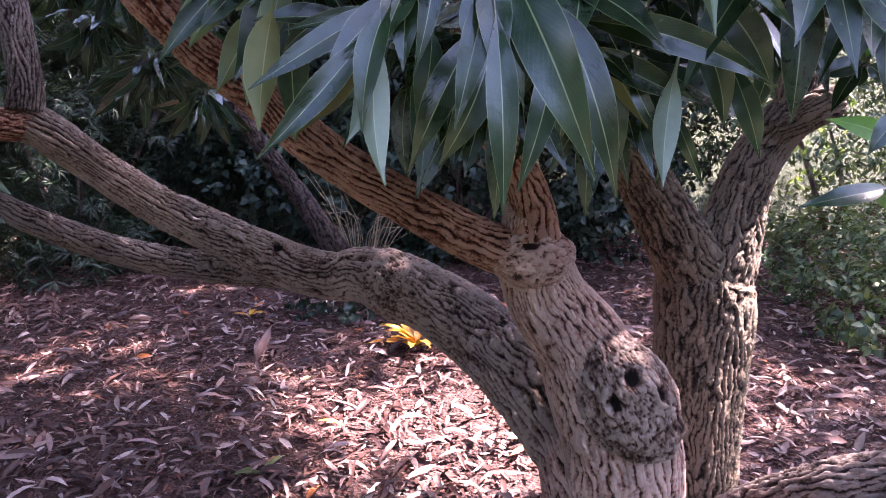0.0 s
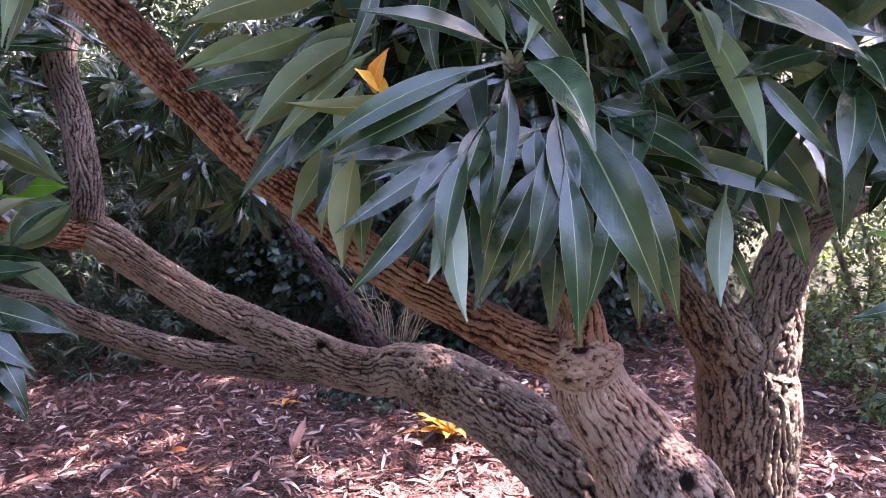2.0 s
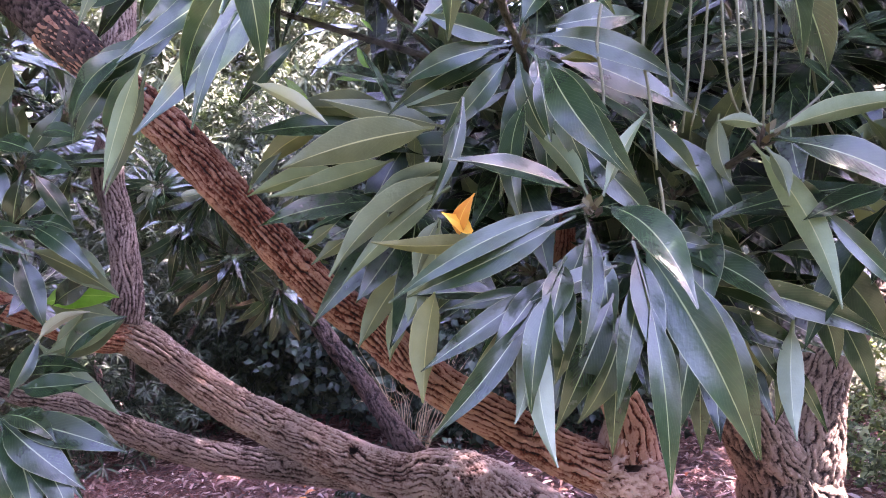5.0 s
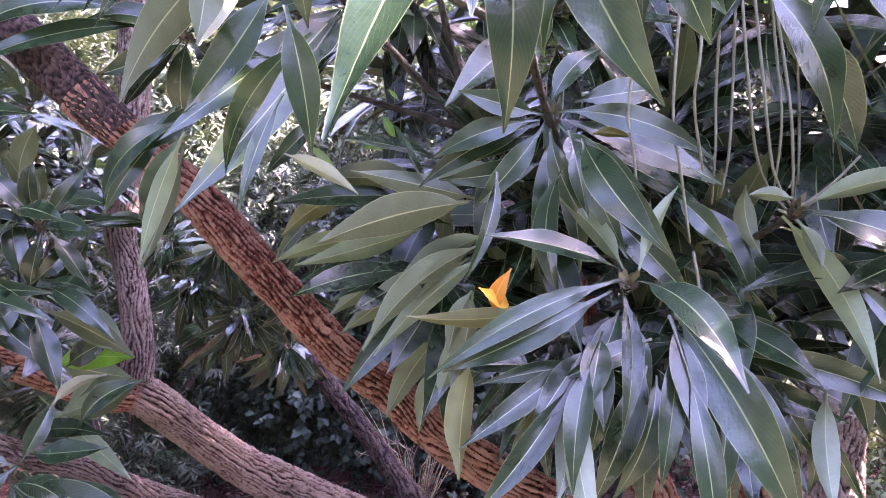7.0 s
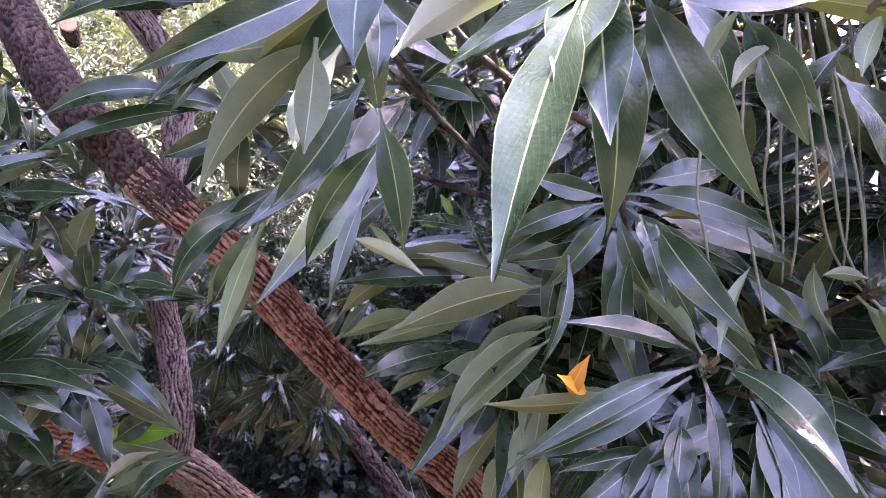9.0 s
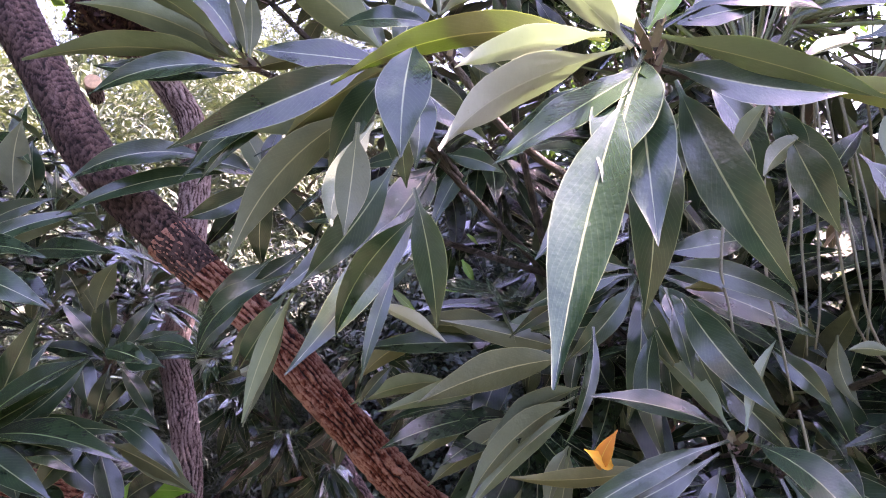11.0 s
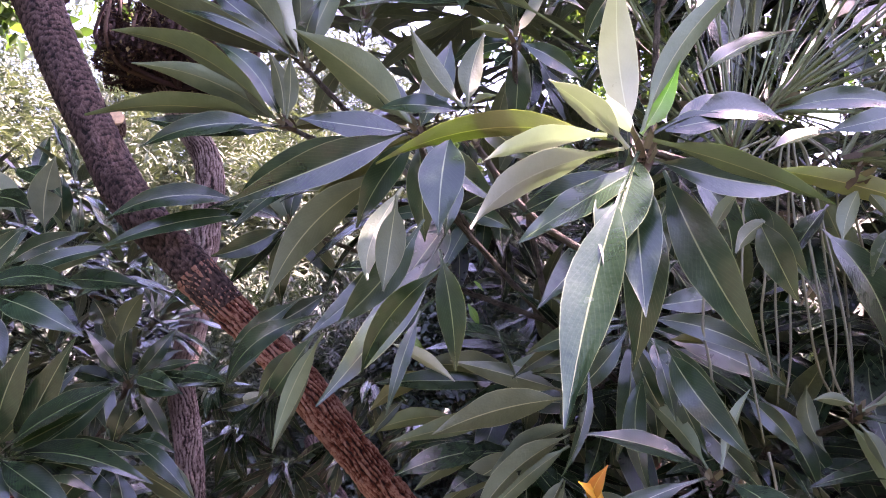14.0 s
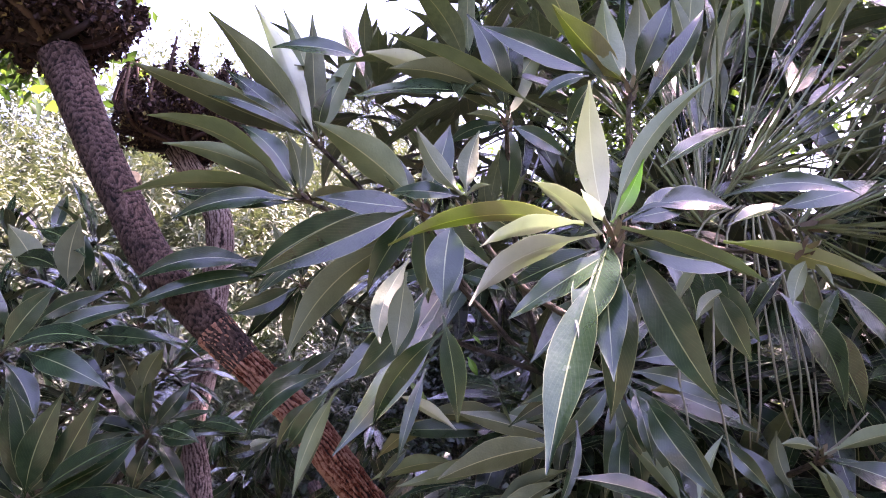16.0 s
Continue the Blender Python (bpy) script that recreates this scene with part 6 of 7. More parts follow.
leaf(RM, (-1.396, 1.865, 1.458), (-1.092, 1.776, 1.250), 0.056, (-0.09, 0.86, -0.50), 0.11, 0.12, 0.16)
leaf(RM, (-1.344, 1.827, 1.742), (-1.220, 1.788, 1.897), 0.046, (0.25, -0.88, -0.42), 0.093, 0.12, 0.16)
leaf(RM, (-1.342, 1.883, 1.944), (-1.038, 1.799, 1.909), 0.047, (-0.15, -0.80, 0.58), 0.099, 0.12, 0.16)
leaf(RM, (-1.469, 1.876, 1.954), (-1.257, 1.837, 1.912), 0.057, (-0.14, -0.97, 0.21), 0.13, 0.12, 0.16)
leaf(RM, (-1.226, 1.621, 1.902), (-1.098, 1.581, 1.874), 0.061, (-0.20, -0.89, 0.41), 0.025, 0.12, 0.16)
leaf(RM, (-1.115, 1.627, 1.899), (-0.949, 1.586, 1.891), 0.039, (-0.23, -0.96, 0.19), 0.044, 0.12, 0.16)
leaf(RM, (-1.499, 1.665, 1.849), (-1.303, 1.617, 1.907), 0.051, (-0.25, -0.97, 0.03), 0.125, 0.12, 0.16)
leaf(RM, (-1.419, 1.783, 1.753), (-1.183, 1.748, 1.721), 0.060, (-0.08, -0.92, 0.38), 0.035, 0.12, 0.16)
leaf(RM, (-1.273, 1.692, 1.729), (-1.062, 1.672, 1.582), 0.085, (-0.10, 0.95, -0.28), 0.121, 0.12, 0.16)
leaf(RM, (-1.436, 1.585, 1.714), (-1.273, 1.553, 1.633), 0.080, (0.22, -0.67, 0.71), 0.087, 0.12, 0.16)
leaf(RM, (-1.439, 1.599, 1.607), (-1.275, 1.519, 1.513), 0.087, (0.13, -0.63, 0.77), 0.038, 0.12, 0.16)
leaf(RM, (-1.386, 1.638, 1.712), (-1.212, 1.616, 1.568), 0.069, (0.29, -0.83, 0.48), 0.025, 0.12, 0.16)
leaf(RM, (-1.334, 1.813, 1.556), (-1.094, 1.780, 1.511), 0.075, (0.09, 0.97, -0.24), 0.062, 0.12, 0.16)
leaf(RM, (-1.324, 1.835, 1.390), (-1.079, 1.782, 1.503), 0.066, (0.16, 0.98, 0.11), 0.026, 0.12, 0.16)
leaf(RM, (-1.413, 1.761, 1.919), (-1.290, 1.699, 2.058), 0.090, (-0.30, 0.75, 0.60), 0.102, 0.12, 0.16)
leaf(RM, (-1.397, 1.758, 1.949), (-1.444, 1.729, 2.153), 0.036, (0.71, -0.70, 0.06), 0.035, 0.12, 0.16)
leaf(RM, (-1.183, 1.762, 2.003), (-1.294, 1.714, 1.941), 0.051, (0.33, -0.93, 0.12), 0.055, 0.12, 0.16)
leaf(RM, (-1.343, 1.855, 2.005), (-1.499, 1.834, 2.104), 0.054, (-0.13, 0.99, -0.00), 0.074, 0.12, 0.16)
leaf(RM, (-0.979, 1.254, 1.896), (-0.819, 1.120, 1.866), 0.034, (-0.53, -0.73, 0.43), 0.061, 0.12, 0.16)
leaf(RM, (-1.069, 1.252, 1.890), (-0.958, 1.215, 1.857), 0.050, (-0.05, -0.74, 0.67), 0.097, 0.12, 0.16)
leaf(RM, (-1.398, 1.475, 2.144), (-1.127, 1.392, 2.111), 0.065, (-0.20, -0.85, 0.49), 0.089, 0.12, 0.16)
leaf(RM, (-1.534, 1.460, 2.172), (-1.321, 1.443, 2.260), 0.052, (-0.04, -0.99, -0.10), 0.12, 0.12, 0.16)
leaf(RM, (-1.580, 1.476, 2.114), (-1.198, 1.360, 2.207), 0.053, (0.10, 0.80, 0.60), 0.088, 0.12, 0.16)
leaf(RM, (-1.459, 1.486, 2.100), (-1.312, 1.468, 2.007), 0.075, (0.24, -0.82, 0.53), 0.081, 0.12, 0.16)
leaf(RM, (-1.643, 1.545, 2.224), (-1.531, 1.529, 2.293), 0.070, (-0.05, -0.99, -0.14), 0.103, 0.12, 0.16)
leaf(RM, (-1.788, 1.683, 2.437), (-1.589, 1.606, 2.375), 0.076, (-0.19, -0.87, 0.46), 0.035, 0.12, 0.16)
leaf(RM, (-1.779, 1.752, 2.556), (-1.560, 1.692, 2.438), 0.079, (0.07, -0.83, 0.55), 0.061, 0.12, 0.16)
leaf(RM, (-1.613, 1.721, 2.337), (-1.576, 1.656, 2.556), 0.088, (-0.59, 0.74, 0.32), 0.04, 0.12, 0.16)
leaf(RM, (-1.762, 1.795, 2.415), (-1.871, 1.743, 2.573), 0.092, (-0.41, 0.91, 0.02), 0.092, 0.12, 0.16)
leaf(RM, (-1.615, 1.812, 2.380), (-1.614, 1.764, 2.539), 0.066, (0.35, -0.90, -0.27), 0.093, 0.12, 0.16)
leaf(RM, (-1.277, 1.515, 2.028), (-1.315, 1.492, 2.100), 0.061, (0.40, -0.91, -0.09), 0.034, 0.12, 0.16)
leaf(RM, (-1.247, 1.525, 1.999), (-1.186, 1.493, 2.115), 0.055, (-0.37, 0.82, 0.43), 0.046, 0.12, 0.16)
leaf(RR, (0.740, 1.145, 1.353), (0.578, 1.138, 1.320), 0.039, (-0.11, -0.72, 0.69), 0.073, 0.12, 0.16)
leaf(RR, (0.782, 1.207, 1.402), (0.648, 1.219, 1.457), 0.038, (-0.03, -0.99, 0.13), 0.108, 0.12, 0.16, mats=YOUNG)
leaf(RR, (0.660, 1.020, 1.481), (0.600, 1.005, 1.415), 0.035, (-0.22, -0.89, 0.39), 0.1, 0.12, 0.16)
leaf(RR, (0.782, 1.187, 1.309), (0.724, 1.195, 1.346), 0.033, (-0.16, -0.99, -0.02), 0.037, 0.12, 0.16, mats=YOUNG)
leaf(RR, (0.953, 1.653, 1.569), (0.877, 1.629, 1.457), 0.043, (-0.54, -0.67, 0.51), 0.095, 0.12, 0.16)
leaf(RR, (0.953, 1.653, 1.569), (0.851, 1.647, 1.538), 0.049, (-0.04, -0.94, 0.34), 0.033, 0.12, 0.16)
leaf(RR, (0.953, 1.653, 1.569), (0.889, 1.673, 1.657), 0.043, (-0.10, -0.98, 0.14), 0.093, 0.12, 0.16, mats=YOUNG)
leaf(RR, (0.953, 1.653, 1.569), (1.002, 1.667, 1.632), 0.043, (-0.25, -0.89, 0.39), 0.035, 0.12, 0.16, mats=YOUNG)
leaf(RR, (0.953, 1.653, 1.569), (1.011, 1.643, 1.520), 0.038, (-0.21, -0.98, -0.02), 0.059, 0.12, 0.16)
leaf(RR, (0.953, 1.653, 1.569), (0.908, 1.640, 1.507), 0.043, (-0.28, -0.87, 0.39), 0.057, 0.12, 0.16)

# sawn ends of two lopped branches among the leaves
def sawn_end(at, face, radius):
    """A short lopped branch whose pale sawn face looks along face."""
    d = Vector(face).normalized()
    back = Vector(at) - d * 0.12
    limb("branch_stub", [(*back, radius * 0.9), (*(back + d * 0.06), radius), (*at, radius)], tree, BARK, 0.004, 0.008, 40, 51.0, fine=0.010)
    bm = bmesh.new()
    bmesh.ops.create_cone(bm, cap_ends=True, segments=28, radius1=radius * 1.02, radius2=radius * 0.90, depth=0.006)
    me = bpy.data.meshes.new("sawn_face")
    bm.to_mesh(me)
    bm.free()
    me.materials.append(SAWN)
    turn = d.to_track_quat("Z", "Y").to_matrix().to_4x4()
    part("sawn_face", me, tree, "pale sawn end of a lopped branch", Matrix.Translation(Vector(at) - tree.location + d * 0.002) @ turn)


sawn_end((-1.726, 2.219, 2.945), (0.35, -0.9, 0.1), 0.030)
sawn_end((-1.818, 2.438, 2.303), (0.35, -0.9, 0.15), 0.036)

# shoots that carry the rosettes
for k, pts in enumerate(([(0.045, 1.44, 1.715, 0.016), (0.035, 1.25, 1.77, 0.013), (0.02, 1.06, 1.755, 0.010), (0.0, 0.905, 1.71, 0.008)],
                         [(0.04, 1.42, 1.73, 0.016), (0.0, 1.22, 1.83, 0.013), (-0.05, 1.07, 1.90, 0.011), (-0.085, 0.975, 1.96, 0.009)],
                         [(0.05, 1.52, 1.64, 0.016), (0.2, 1.25, 1.74, 0.014), (0.26, 0.96, 1.81, 0.009)],
                         [(0.05, 1.52, 1.64, 0.016), (0.10, 1.25, 1.67, 0.012), (0.126, 1.085, 1.66, 0.008)],
                         [(0.0, 1.22, 1.83, 0.013), (-0.2, 1.2, 2.0, 0.012), (-0.41, 1.00, 2.18, 0.009)],
                         [(-0.36, 1.06, 2.15, 0.012), (-0.5, 1.12, 2.30, 0.011), (-0.68, 0.97, 2.455, 0.009)],
                         [(-0.5, 1.12, 2.30, 0.011), (-0.62, 1.03, 2.31, 0.010), (-0.70, 0.955, 2.32, 0.008)],
                         [(-0.36, 1.06, 2.15, 0.012), (-0.42, 0.92, 2.20, 0.010), (-0.444, 0.785, 2.23, 0.008)],
                         [(-0.2, 1.2, 2.0, 0.012), (-0.26, 1.06, 2.25, 0.011), (-0.285, 0.862, 2.435, 0.008)],
                         [(-0.085, 0.98, 1.955, 0.011), (-0.14, 0.72, 1.985, 0.010), (-0.178, 0.468, 2.06, 0.008)],
                         [(-0.14, 0.72, 1.985, 0.010), (-0.11, 0.68, 2.20, 0.009), (-0.096, 0.646, 2.375, 0.007)],
                         [(-0.14, 0.72, 1.985, 0.010), (-0.28, 0.62, 2.04, 0.008), (-0.36, 0.562, 2.125, 0.006)],
                         [(-0.11, 0.68, 2.15, 0.010), (0.04, 0.70, 2.12, 0.008), (0.148, 0.666, 2.107, 0.006)],
                         [(-0.2, 1.2, 2.0, 0.012), (-0.55, 1.36, 2.16, 0.010), (-0.775, 1.318, 2.24, 0.007)],
                         [(1.15, 2.5, 1.99, 0.03), (1.1, 2.0, 1.75, 0.016), (0.95, 1.66, 1.575, 0.008)],
                         [(-1.83, 2.0, 1.59, 0.036), (-1.6, 1.8, 1.62, 0.018), (-1.42, 1.61, 1.655, 0.009)],
                         [(-1.83, 2.0, 1.59, 0.036), (-1.62, 1.65, 1.64, 0.018), (-1.43, 1.375, 1.722, 0.009)],
                         [(-1.62, 1.65, 1.64, 0.018), (-1.62, 1.45, 1.90, 0.014), (-1.532, 1.338, 2.065, 0.009)],
                         [(-1.62, 1.65, 1.64, 0.018), (-1.5, 1.5, 1.56, 0.014), (-1.260, 1.542, 1.327, 0.009)],
                         [(-1.62, 1.65, 1.64, 0.018), (-1.5, 1.55, 1.75, 0.014), (-1.320, 1.653, 1.751, 0.009)],
                         [(-1.55, 2.05, 1.75, 0.018), (-1.40, 1.85, 1.84, 0.014), (-1.276, 1.66, 1.90, 0.009)],
                         [(-1.67, 2.06, 1.55, 0.04), (-1.55, 2.05, 1.75, 0.018), (-1.45, 2.0, 1.89, 0.009)])):
    pts = [(x, y, z, r * 0.55) for x, y, z, r in pts]
    limb("twig", pts, tree, BARK_TWIG, 0.003, 0.012, 20, 30 + k, "scars")

# further rosettes, behind and between
rr = random.Random(77)
LEFT = []
while len(LEFT) < 54:
    x, y, z = rr.uniform(-2.9, -1.0), rr.uniform(1.75, 3.7), rr.uniform(1.4, 2.5)
    clear = x < -0.42 - 0.5 * y or (y > 2.95 and z > 1.85 and x < -0.35 - 0.4 * y)
    if clear and all((x - a) ** 2 + (y - b) ** 2 + (z - c) ** 2 > 0.19 ** 2 for a, b, c in LEFT):
        LEFT.append((x, y, z))
LEFT += [(-2.22, 2.25, 2.69), (-2.1, 2.35, 2.7), (-1.78, 2.12, 2.63), (-2.14, 2.27, 2.56), (-2.09, 2.49, 2.61), (-1.89, 2.5, 2.62), (-2.08, 2.08, 2.37), (-1.94, 2.14, 2.39), (-1.71, 2.05, 2.37), (-1.68, 2.29, 2.4), (-1.96, 2.07, 2.24), (-1.92, 2.32, 2.28), (-1.79, 2.45, 2.27), (-1.5, 2.26, 2.17), (-1.68, 2.45, 2.34), (-2.13, 2.44, 2.16), (-1.72, 2.12, 2.09)]
for k, (x, y, z) in enumerate(LEFT):
    cluster(tree, (x, y, z), (rr.uniform(-0.1, 0.7), rr.uniform(-0.7, -0.1), 0.9), 15, rr.uniform(0.22, 0.28), 0.22, 20 + k, spread=(22, 100))
for k, (x, y, z) in enumerate([(0.35, 1.35, 1.85), (0.55, 1.5, 1.75), (0.42, 1.15, 2.0), (0.15, 1.4, 2.15), (-0.15, 1.5, 2.1), (-0.1, 1.25, 1.88), 
                               (-0.3, 1.3, 2.3), (0.05, 1.2, 2.35), (-0.55, 1.35, 2.3), (0.2, 1.2, 1.75), (0.5, 1.05, 1.75), (-0.25, 1.2, 1.75), 
                               (-0.05, 1.3, 1.62), (0.12, 1.3, 1.58), (0.3, 1.3, 1.6), (-0.2, 1.28, 1.95), (0.15, 1.25, 2.0), (-0.05, 1.15, 2.2), (0.35, 1.2, 2.2), (0.6, 1.15, 1.95), (0.7, 1.5, 2.0), (0.85, 1.4, 1.75), (0.55, 1.35, 2.2), (0.95, 1.75, 2.1), (1.05, 1.5, 1.95), (0.3, 1.55, 1.95), (0.75, 1.7, 1.75)]):
    cluster(tree, (x, y, z), (rr.uniform(-0.5, 0.4), -0.6, 0.3), 18, 0.27, 0.55, 40 + k)
for k, (x, y, z) in enumerate([(-0.35, 1.0, 2.62), (-0.6, 1.2, 2.72), (-0.15, 1.25, 2.8), (-0.45, 1.35, 2.55)]):
    cluster(tree, (x, y, z), (rr.uniform(-0.4, 0.4), -0.3, 0.9), 16, 0.27, 0.2, 70 + k)
for k, (x, y, z) in enumerate([(-1.45, 3.1, 1.8), (-1.2, 3.05, 1.65), (-1.25, 2.95, 1.95), (-0.95, 3.0, 1.75), (-1.6, 3.2, 2.0), (-1.05, 3.2, 1.5), (-1.4, 3.3, 1.6), (-0.8, 2.9, 2.0), (-0.6, 2.9, 1.85)]):
    cluster(tree, (x, y, z), (rr.uniform(-0.4, 0.4), -0.5, -0.5), 15, 0.26, 0.7, 90 + k)
# the crown above
for k, (x, y, z) in enumerate([(0.9, 1.3, 3.0), (0.4, 1.9, 3.4), (0.0, 1.8, 3.3), (0.9, 1.9, 3.3), (-0.3, 1.6, 3.25), (1.3, 1.7, 3.1), (1.2, 2.2, 2.9), (0.5, 2.4, 3.0), (0.0, 2.3, 2.9),
                               (1.5, 1.3, 2.8), (-0.5, 2.1, 3.0), (1.1, 2.6, 2.5), (0.7, 2.1, 2.6), (0.3, 1.9, 2.6), (-0.7, 1.7, 2.95)]):
    cluster(tree, (x, y, z), (rr.uniform(-0.4, 0.4), rr.uniform(-0.4, 0.2), 0.9), 20, 0.29, 0.3, 130 + k)
for k in range(30):
    cluster(tree, (rr.uniform(-0.5, 1.5), rr.uniform(1.5, 2.2), rr.uniform(2.35, 3.5)), (rr.uniform(-0.5, 0.5), -0.6, 0.5), 17, 0.29, 0.4, 160 + k)
for k in range(14):
    cluster(tree, (rr.uniform(0.35, 1.4), rr.uniform(1.25, 1.7), rr.uniform(2.1, 3.0)), (rr.uniform(-0.4, 0.4), -0.7, 0.4), 17, 0.28, 0.45, 200 + k)
# the head of long-stalked leaves
for k, (at, ax) in enumerate((((0.20, 0.97, 2.37), (0.8, 0.1, 0.5)), ((0.30, 0.92, 2.24), (0.9, 0.0, 0.2)), ((0.12, 1.0, 2.30), (0.1, 0.1, 1.0)))):
    cluster(tree, at, ax, 44, 0.70, 0.08, 110 + k, spread=(4, 62), lib=LONG_LIB, bud=1.5)

# bare leaf stalks that hang between the rosettes
limb("leaf_stalk", [(0.175, 0.970, 2.300, 0.0026), (0.094, 0.970, 2.240, 0.0024), (0.024, 0.940, 1.987, 0.0023), (0.026, 0.937, 1.893, 0.0021), (0.029, 0.935, 1.801, 0.0018)], tree, PETIOLE, 0.0, 0.02, 8, 1.0, "smooth")
limb("leaf_stalk", [(0.187, 0.970, 2.300, 0.0026), (0.132, 0.970, 2.240, 0.0024), (0.086, 0.943, 1.971, 0.0023), (0.091, 0.940, 1.877, 0.0021), (0.099, 0.938, 1.769, 0.0018)], tree, PETIOLE, 0.0, 0.02, 8, 1.0, "smooth")
limb("leaf_stalk", [(0.096, 0.917, 1.756, 0.0023), (0.102, 0.916, 1.703, 0.0021), (0.092, 0.914, 1.668, 0.0018)], tree, PETIOLE, 0.0, 0.02, 8, 1.0, "smooth")
limb("leaf_stalk", [(0.205, 0.970, 2.300, 0.0026), (0.186, 0.970, 2.240, 0.0024), (0.177, 1.020, 2.027, 0.0023), (0.170, 1.017, 1.927, 0.0021), (0.158, 1.013, 1.833, 0.0018)], tree, PETIOLE, 0.0, 0.02, 8, 1.0, "smooth")
limb("leaf_stalk", [(0.211, 0.970, 2.300, 0.0026), (0.202, 0.970, 2.240, 0.0024), (0.203, 1.022, 2.027, 0.0023), (0.189, 1.017, 1.910, 0.0021), (0.172, 1.014, 1.843, 0.0018)], tree, PETIOLE, 0.0, 0.02, 8, 1.0, "smooth")
limb("leaf_stalk", [(0.216, 0.970, 2.300, 0.0026), (0.217, 0.970, 2.240, 0.0024), (0.228, 0.973, 2.015, 0.0023), (0.234, 0.968, 1.872, 0.0021), (0.263, 0.968, 1.811, 0.0018)], tree, PETIOLE, 0.0, 0.02, 8, 1.0, "smooth")
limb("leaf_stalk", [(0.223, 0.970, 2.300, 0.0026), (0.238, 0.970, 2.240, 0.0024), (0.264, 0.974, 1.999, 0.0023), (0.264, 0.971, 1.895, 0.0021), (0.259, 0.969, 1.831, 0.0018)], tree, PETIOLE, 0.0, 0.02, 8, 1.0, "smooth")
limb("leaf_stalk", [(0.240, 0.970, 2.300, 0.0026), (0.291, 0.970, 2.240, 0.0024), (0.352, 1.030, 2.033, 0.0023), (0.365, 1.026, 1.882, 0.0021), (0.397, 1.026, 1.805, 0.0018)], tree, PETIOLE, 0.0, 0.02, 8, 1.0, "smooth")
limb("leaf_stalk", [(0.263, 0.968, 1.815, 0.0023), (0.320, 0.973, 1.854, 0.0021), (0.364, 0.977, 1.894, 0.0018)], tree, PETIOLE, 0.0, 0.02, 8, 1.0, "smooth")
limb("leaf_stalk", [(0.211, 0.970, 2.300, 0.0026), (0.203, 0.970, 2.240, 0.0024), (0.205, 0.970, 2.017, 0.0023), (0.225, 0.990, 1.875, 0.0021), (0.282, 1.003, 1.799, 0.0018)], tree, PETIOLE, 0.0, 0.02, 8, 1.0, "smooth")
limb("leaf_stalk", [(0.194, 0.970, 2.300, 0.0026), (0.151, 0.970, 2.240, 0.0024), (0.119, 0.912, 2.045, 0.0023), (0.109, 0.922, 1.966, 0.0021), (0.121, 0.935, 1.870, 0.0018)], tree, PETIOLE, 0.0, 0.02, 8, 1.0, "smooth")
limb("leaf_stalk", [(0.224, 0.970, 2.300, 0.0026), (0.241, 0.970, 2.240, 0.0024), (0.269, 1.017, 2.073, 0.0023), (0.278, 1.032, 1.959, 0.0021), (0.266, 1.045, 1.855, 0.0018)], tree, PETIOLE, 0.0, 0.02, 8, 1.0, "smooth")
limb("leaf_stalk", [(0.236, 0.970, 2.300, 0.0026), (0.278, 0.970, 2.240, 0.0024), (0.330, 1.080, 2.044, 0.0023), (0.324, 1.076, 1.939, 0.0021), (0.317, 1.073, 1.869, 0.0018)], tree, PETIOLE, 0.0, 0.02, 8, 1.0, "smooth")

# dried flower heads at the ends of two boughs


def flower_head(at, radius, spikes, seed, up, reach, knob):
    """A dark dried head: stubby branchlets that bear upright spikes of withered scales."""
    rng = np.random.default_rng(seed)
    o = np.array(at)
    verts, faces, vals = [], [], []
    sets = []
    for k in range(spikes):
        d = rng.normal(size=3)
        d[2] = abs(d[2]) * 0.5
        d /= np.linalg.norm(d)
        top = d * radius * rng.uniform(0.55, 1.0) * np.array([1, 1, 0.75])
        v, f, h = tube([(0, 0, -0.04, 0.012), (*(top * 0.5 + rng.normal(size=3) * 0.03), 0.009), (*top, 0.007), (*(top + up * reach * rng.uniform(0.7, 1.2) + rng.normal(size=3) * 0.02), 0.004)], 0.03, 8, 0.004, k, "smooth")
        faces += [tuple(i + len(verts) for i in q) for q in f]
        verts += v
        vals += h
        n = 120
        t = rng.random(n)
        b = top + np.outer(t, up * reach) + rng.normal(size=(n, 3)) * 0.004
        ang = rng.random(n) * 6.28
        out = np.stack([np.cos(ang), np.sin(ang), 0.3 + rng.random(n) * 0.5], 1)
        sets.append((b, out, np.stack([rng.normal(size=n), rng.normal(size=n), np.ones(n)], 1), knob * rng.uniform(0.6, 1.3, n), knob * 0.7 * rng.uniform(0.6, 1.3, n)))
        n = 260
        t = rng.random(n)
        b = np.outer(t ** 0.7, top) + rng.normal(size=(n, 3)) * 0.016
        out = rng.normal(size=(n, 3))
        sets.append((b, out, rng.normal(size=(n, 3)), knob * rng.uniform(0.6, 1.5, n), knob * 0.8 * rng.uniform(0.6, 1.3, n)))
    holder = part("dried_flower_head", mesh_from("dried_flower_head", verts, faces, [SEED], attr=vals), tree, "dark brown withered flower head", Vector(at) - tree.location)
    b, a, nr, ln, wd = gather(sets)
    tagged(part("withered_bloom", quads_mesh("scales", b, a, nr, ln, wd, [SEED]), holder), kind="stuff")


flower_head((-1.52, 1.27, 2.97), 0.27, 54, 5, np.array([0.0, 0.0, 1.0]), 0.05, 0.020)
flower_head((-1.57, 2.38, 3.20), 0.34, 110, 6, np.array([0.02, 0.0, 1.0]), 0.15, 0.018)

